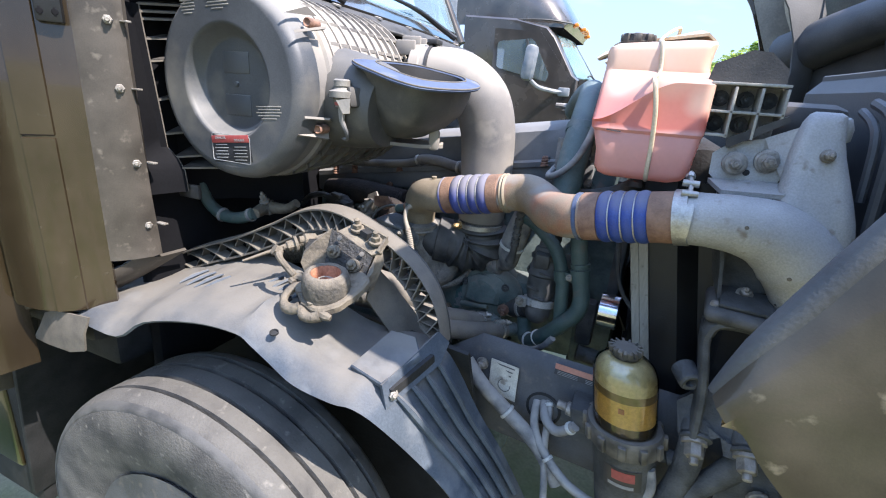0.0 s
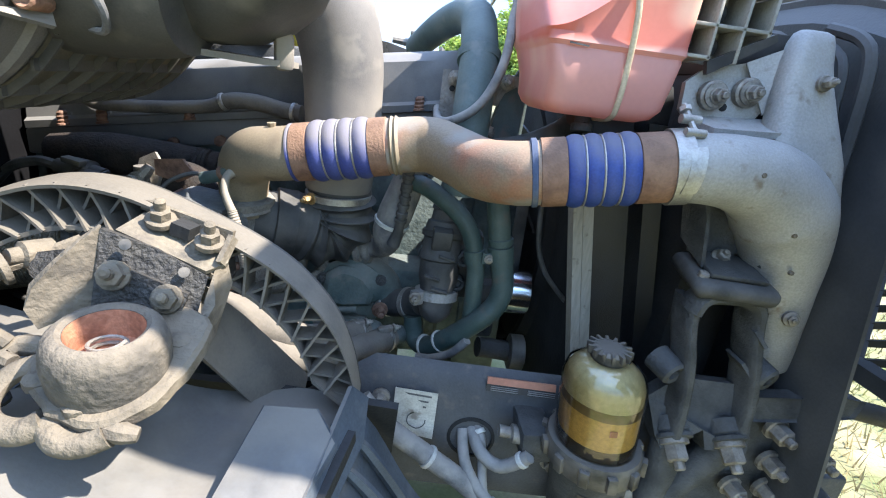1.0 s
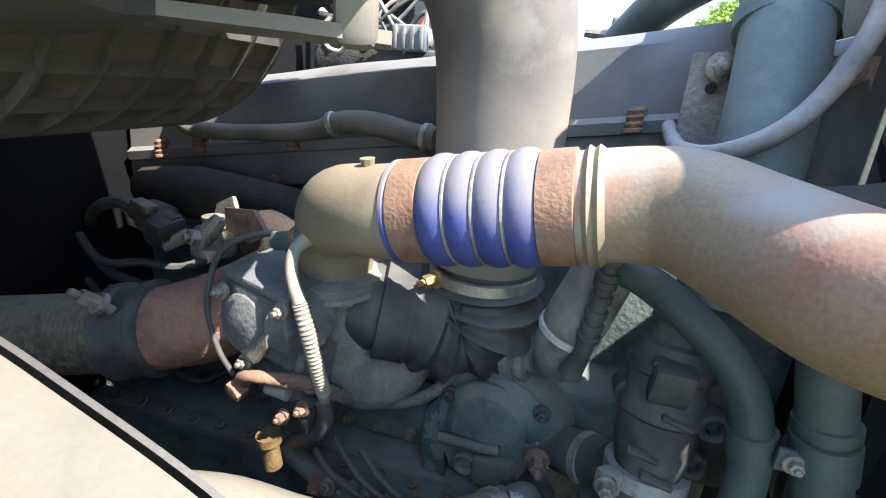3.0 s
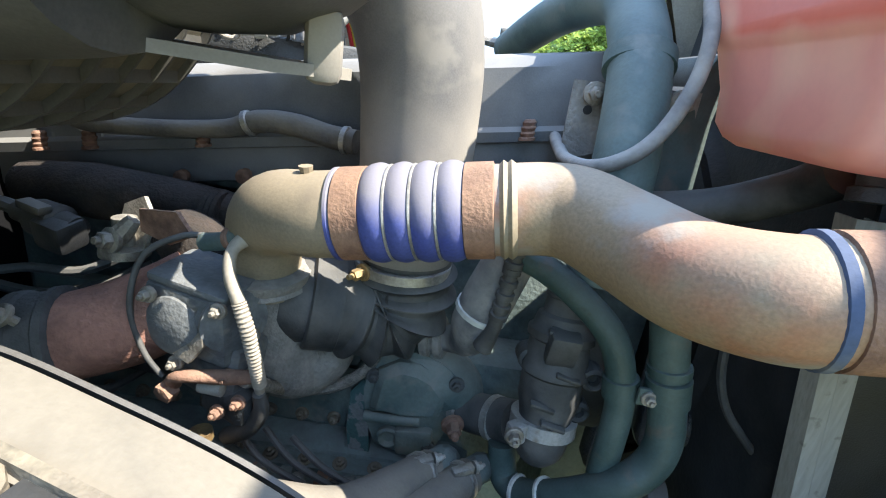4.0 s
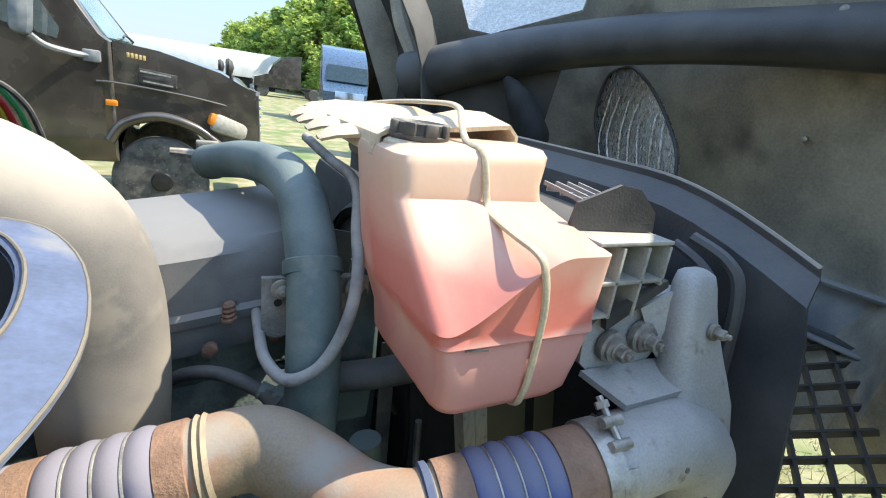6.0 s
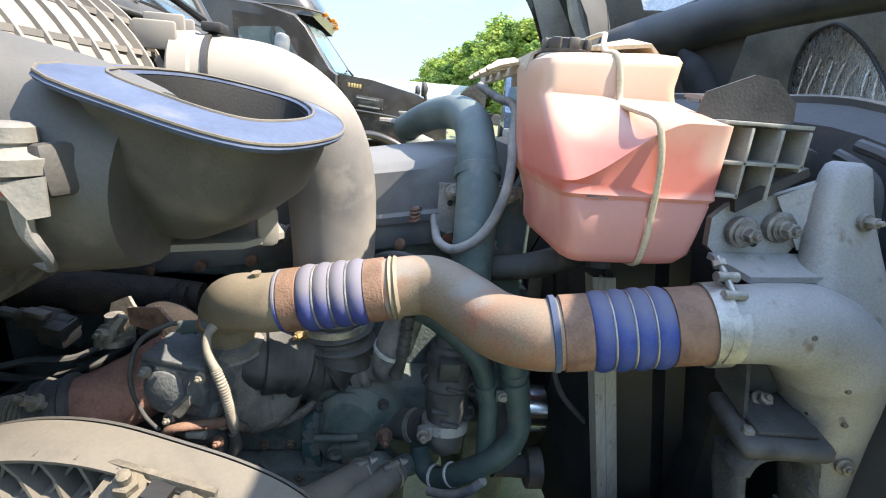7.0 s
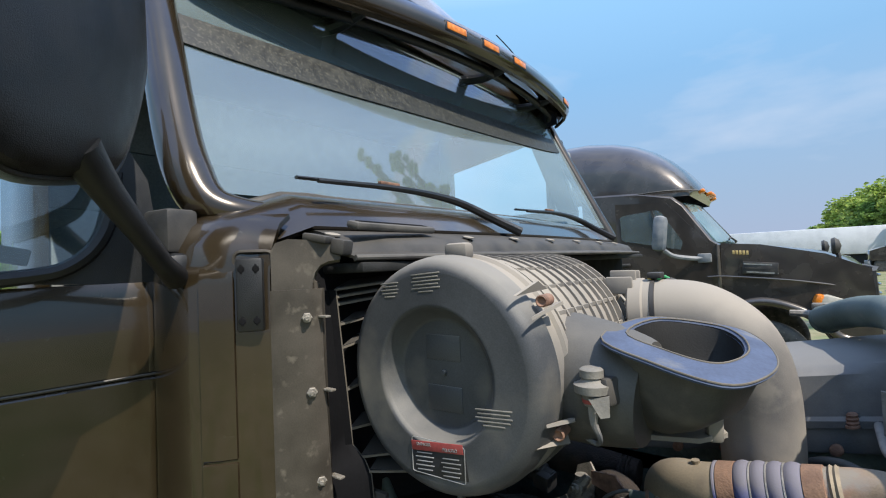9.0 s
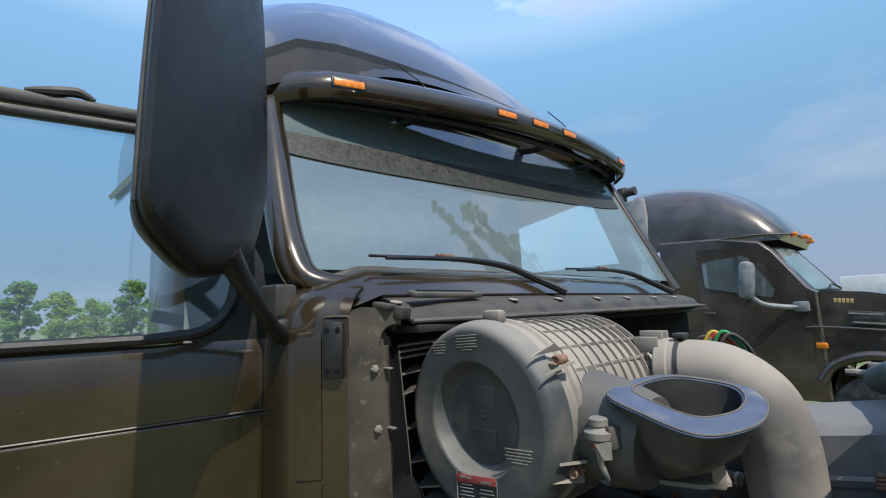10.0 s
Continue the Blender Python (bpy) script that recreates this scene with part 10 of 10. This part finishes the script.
    for yy in (y0 + 0.12, y1 - 0.4):
        hm = part("hood_mirror", Shape().tube([(0.12, yy, 1.35), (0.12, yy - 0.02, 1.75), (0.10, yy - 0.02, 1.80)], 0.022, 8), M["black"], ft)
        part("hood_mirror_head", Shape().lathe((0.06, yy - 0.02, 1.88), (1, 0, 0), [(0, 0.085), (0.03, 0.10), (0.07, 0.07), (0.09, 0.0)], 18), M["black"], hm)
    for x in (-0.63, -5.2, -6.5):
        for yy in (y0 + 0.18, y1 - 0.18):
            w = part("tyre", Shape().lathe((x, yy - 0.14, 0.50), (0, 1, 0), [(0.0, 0.30), (0.0, 0.42), (0.02, 0.48), (0.05, 0.50), (0.23, 0.50), (0.26, 0.48), (0.28, 0.42), (0.28, 0.30)], 40), M["tyre"], ft)
            rm = part("rim", Shape().lathe((x, yy - 0.13, 0.50), (0, 1, 0), [(0.0, 0.285), (0.03, 0.27), (0.05, 0.20), (0.02, 0.13), (-0.04, 0.10), (-0.05, 0.0)], 30), M["black_clean"], w)
            for k in range(10):
                a = 2 * math.pi * k / 10
                part("wheel_nut", Shape().box((x + 0.165 * math.cos(a), yy - 0.105, 0.50 + 0.165 * math.sin(a)), (0.04, 0.03, 0.04), 0.01), M["steel"], rm)
    part("chassis", Shape().box((-4.4, ym, 0.85), (5.6, 0.9, 0.25), 0.03), M["void"], ft)
    part("fuel_tank", Shape().lathe((-2.2, y0 + 0.30, 0.72), (-1, 0, 0), [(0, 0.24), (0.02, 0.28), (1.2, 0.28), (1.22, 0.24)], 28), M["steel"], ft)


build_far_truck()


# ---- trees ----
def tree_meshes(seed, high, wide, clumps, leaves, leaf=1.0):
    rng = random.Random(seed)
    wood, crown = Shape(), Shape()
    wood.tube([(0, 0, -0.3), (0.05, 0.02, high * 0.25), (rng.uniform(-0.3, 0.3), rng.uniform(-0.3, 0.3), high * 0.55), (0, 0, high * 0.9)], [high * 0.022, high * 0.017, high * 0.010, high * 0.003], 8, 4)
    blobs = []
    for k in range(clumps):
        t = rng.random() ** 0.8
        z = high * (0.06 + 0.88 * t)
        r = wide * (0.35 + 0.75 * math.sin(math.pi * min(1, t * 0.85 + 0.12))) * rng.uniform(0.25, 1.0)
        a = rng.uniform(0, 2 * math.pi)
        c = Vector((r * math.cos(a), r * math.sin(a), z))
        blobs.append((c, wide * rng.uniform(0.20, 0.38)))
        if k % 3 == 0:
            wood.tube([(0, 0, z * 0.6), (c.x * 0.5, c.y * 0.5, z * 0.8), c], [high * 0.008, high * 0.005, high * 0.002], 5, 3)
    for c, r in blobs:
        for _ in range(leaves):
            d = Vector((rng.gauss(0, 1), rng.gauss(0, 1), rng.gauss(0, 0.75)))
            q = c + d.normalized() * r * rng.random() ** 0.4
            n = Vector((rng.gauss(0, 1), rng.gauss(0, 1), rng.gauss(0.6, 1))).normalized()
            s1, s2, _ = axes_for(n)
            w = rng.uniform(0.16, 0.34) * high / 10 * leaf
            crown.add([q - s1 * w, q - s2 * w * 0.6, q + s1 * w * 1.1, q + s2 * w * 0.6 + n * w * 0.2], [(0, 1, 2, 3)])
    return wood, crown


def raw_mesh(name, shape, mat):
    me = bpy.data.meshes.new(name)
    me.from_pydata(shape.v, [], shape.f)
    me.materials.append(mat)
    return me


TREES = []
for k, (high, wide, lm) in enumerate(((11, 3.2, "leaf"), (13, 3.0, "leaf_dark"), (9, 3.4, "leaf"))):
    wood, crown = tree_meshes(11 + k, high, wide, 60, 80)
    t = thing("tree", "leafy green broadleaf tree at the field edge", "tree", at=(0, 0, 0), group="trees round the field")
    part("trunk", wood, M["bark"], t)
    c = new("crown", raw_mesh("crown", crown, M[lm]))
    c.parent = t
    TREES.append(t)
rng = random.Random(5)
spots = []
SKYLINE = ((40, 13.0), (60, 12.0), (72, 10.5), (75, 9.9), (78, 9.2), (82, 6.6), (85, 5.2), (87, 3.4), (90, 1.3), (96, 1.0))
for row in range(3):   # wood along the field's edge, falling away to one side
    for k in range(26):
        deg = 55 + 38 * (k + 0.33 * row) / 25 + rng.uniform(-0.4, 0.4)
        d = 52 + 9 * row + 3.6 * max(0.0, deg - 76)
        top = d * math.tan(radians(float(np.interp(deg, [q[0] for q in SKYLINE], [q[1] for q in SKYLINE])))) + 1.2
        high = top * (rng.uniform(0.80, 1.06) if row else rng.uniform(0.55, 0.85))
        spots.append((d * math.cos(radians(deg)), d * math.sin(radians(deg)), high / (11, 13, 9)[len(spots) % 3]))
for k in range(13):   # behind, mirrored in the side window
    a = radians(158 + 34 * k / 12)
    d = 66 + rng.uniform(-4, 8)
    spots.append((d * math.cos(a), d * math.sin(a), rng.uniform(0.40, 0.62)))
for k, (x, y, s) in enumerate(spots):
    src = TREES[k % 3]
    m = Matrix.Translation((x, y, 0)) @ Matrix.Rotation(rng.uniform(0, 6.28), 4, "Z")
    if k < 3:
        src.matrix_basis = m
        src.scale = (s, s, s)
    else:
        o = copy_thing(src, m)
        o.scale = (s, s, s)


# slim trees ahead of the truck, mirrored in the windscreen
for x, y, high, seed, wide in ((5.9, 13.1, 18.6, 31, 0.42), (4.95, 13.8, 16.6, 32, 0.80)):
    wood, crown = tree_meshes(seed, high, wide, 90, 90, leaf=0.19)
    t = thing("tree", "slim tall tree with a sparse crown ahead of the truck", "tree", at=(0, 0, 0), group="trees round the field")
    part("trunk", wood, M["bark"], t)
    c = new("crown", raw_mesh("crown", crown, M["leaf_dark"]))
    c.parent = t
    t.matrix_basis = Matrix.Translation((x, y, 0))


# ---- vehicles far across the field ----
def far_rig(x, y, turn, mat, label):
    rig = thing("far_truck", label, "truck", at=(0, 0, 0), group="trucks across the field")
    body = part("cab", Shape().rings([[(a, yy, z) for a, z in ((1.6, 0.8), (1.6, 1.5), (0.4, 1.9), (0.0, 2.7), (-0.8, 3.4), (-2.2, 3.6), (-2.2, 0.8))] for yy in (-1.15, -1.05, 1.05, 1.15)]), mat, rig)
    part("windscreen", Shape().plate([(0.42, -0.95, 1.95), (0.42, 0.95, 1.95), (0.04, 0.9, 2.65), (0.04, -0.9, 2.65)], 0.05), M["rig_glass"], rig)
    part("side_window", Shape().plate([(-0.1, -1.17, 1.95), (-0.9, -1.17, 1.95), (-0.9, -1.17, 2.5), (-0.35, -1.17, 2.5)], 0.02), M["rig_glass"], rig)
    part("bumper", Shape().box((1.7, 0, 0.6), (0.2, 2.3, 0.4), 0.05), M["blue_grey"], rig)
    part("grille", Shape().box((1.62, 0, 1.2), (0.08, 1.3, 0.7), 0.03), M["chrome"], rig)
    for wx in (0.9, -3.4, -4.6):
        for wy in (-0.98, 0.98):
            part("wheel", Shape().lathe((wx, wy - 0.14, 0.5), (0, 1, 0), [(0, 0.3), (0, 0.45), (0.04, 0.5), (0.24, 0.5), (0.28, 0.45), (0.28, 0.3)], 24), M["tyre"], rig)
    part("chassis", Shape().box((-3.2, 0, 0.9), (4.6, 0.9, 0.25), 0.03), M["void"], rig)
    rig.matrix_basis = pose(x, y, 0, 0, 0, turn)
    return rig


M["blue_paint"] = material("blue_truck_paint", (0.045, 0.085, 0.14), (0.035, 0.065, 0.11), rough=0.3, bump=0.0, coat=0.5)
M["trailer_white"] = material("white_trailer_panel", (0.66, 0.67, 0.68), (0.58, 0.59, 0.60), rough=0.5, scale=1.5, bump=0.02)
far_rig(6.2, 23.8, -100, M["blue_paint"], "blue truck cab parked across the field")
far_rig(8.3, 24.6, -100, M["blue_paint"], "blue truck cab parked across the field")
far_rig(6.0, 46.5, 178, M["dark_paint"], "dark truck cab parked by the wood")
tr = thing("far_trailer", "long white box trailer parked by the wood", "trailer", at=(1.5, 60, 0))
part("box_body", Shape().box((1.5, 60.0, 2.45), (15.0, 2.5, 2.6), 0.06, (0, 0, 4)), M["trailer_white"], tr)
part("underframe", Shape().box((1.5, 60.0, 0.5), (13.0, 2.0, 1.3), 0.05, (0, 0, 4)), M["void"], tr)

# grass showing below the grille
gs = Shape()
rng = random.Random(9)
for _ in range(5200):
    x, y = rng.uniform(0.9, 4.6), rng.uniform(0.4, 4.2)
    h, a = rng.uniform(0.04, 0.12), rng.uniform(0, 6.28)
    dx, dy = 0.006 * math.cos(a), 0.006 * math.sin(a)
    lean = Vector((rng.gauss(0, 0.05), rng.gauss(0, 0.05), 0))
    gs.add([(x - dx, y - dy, -0.01), (x + dx, y + dy, -0.01), (x + lean.x, y + lean.y, h)], [(0, 1, 2)])
g = new("grass", raw_mesh("grass", gs, M["grass"]))
tagged(g, "dry and green grass blades on the field", "grass", kind="stuff")
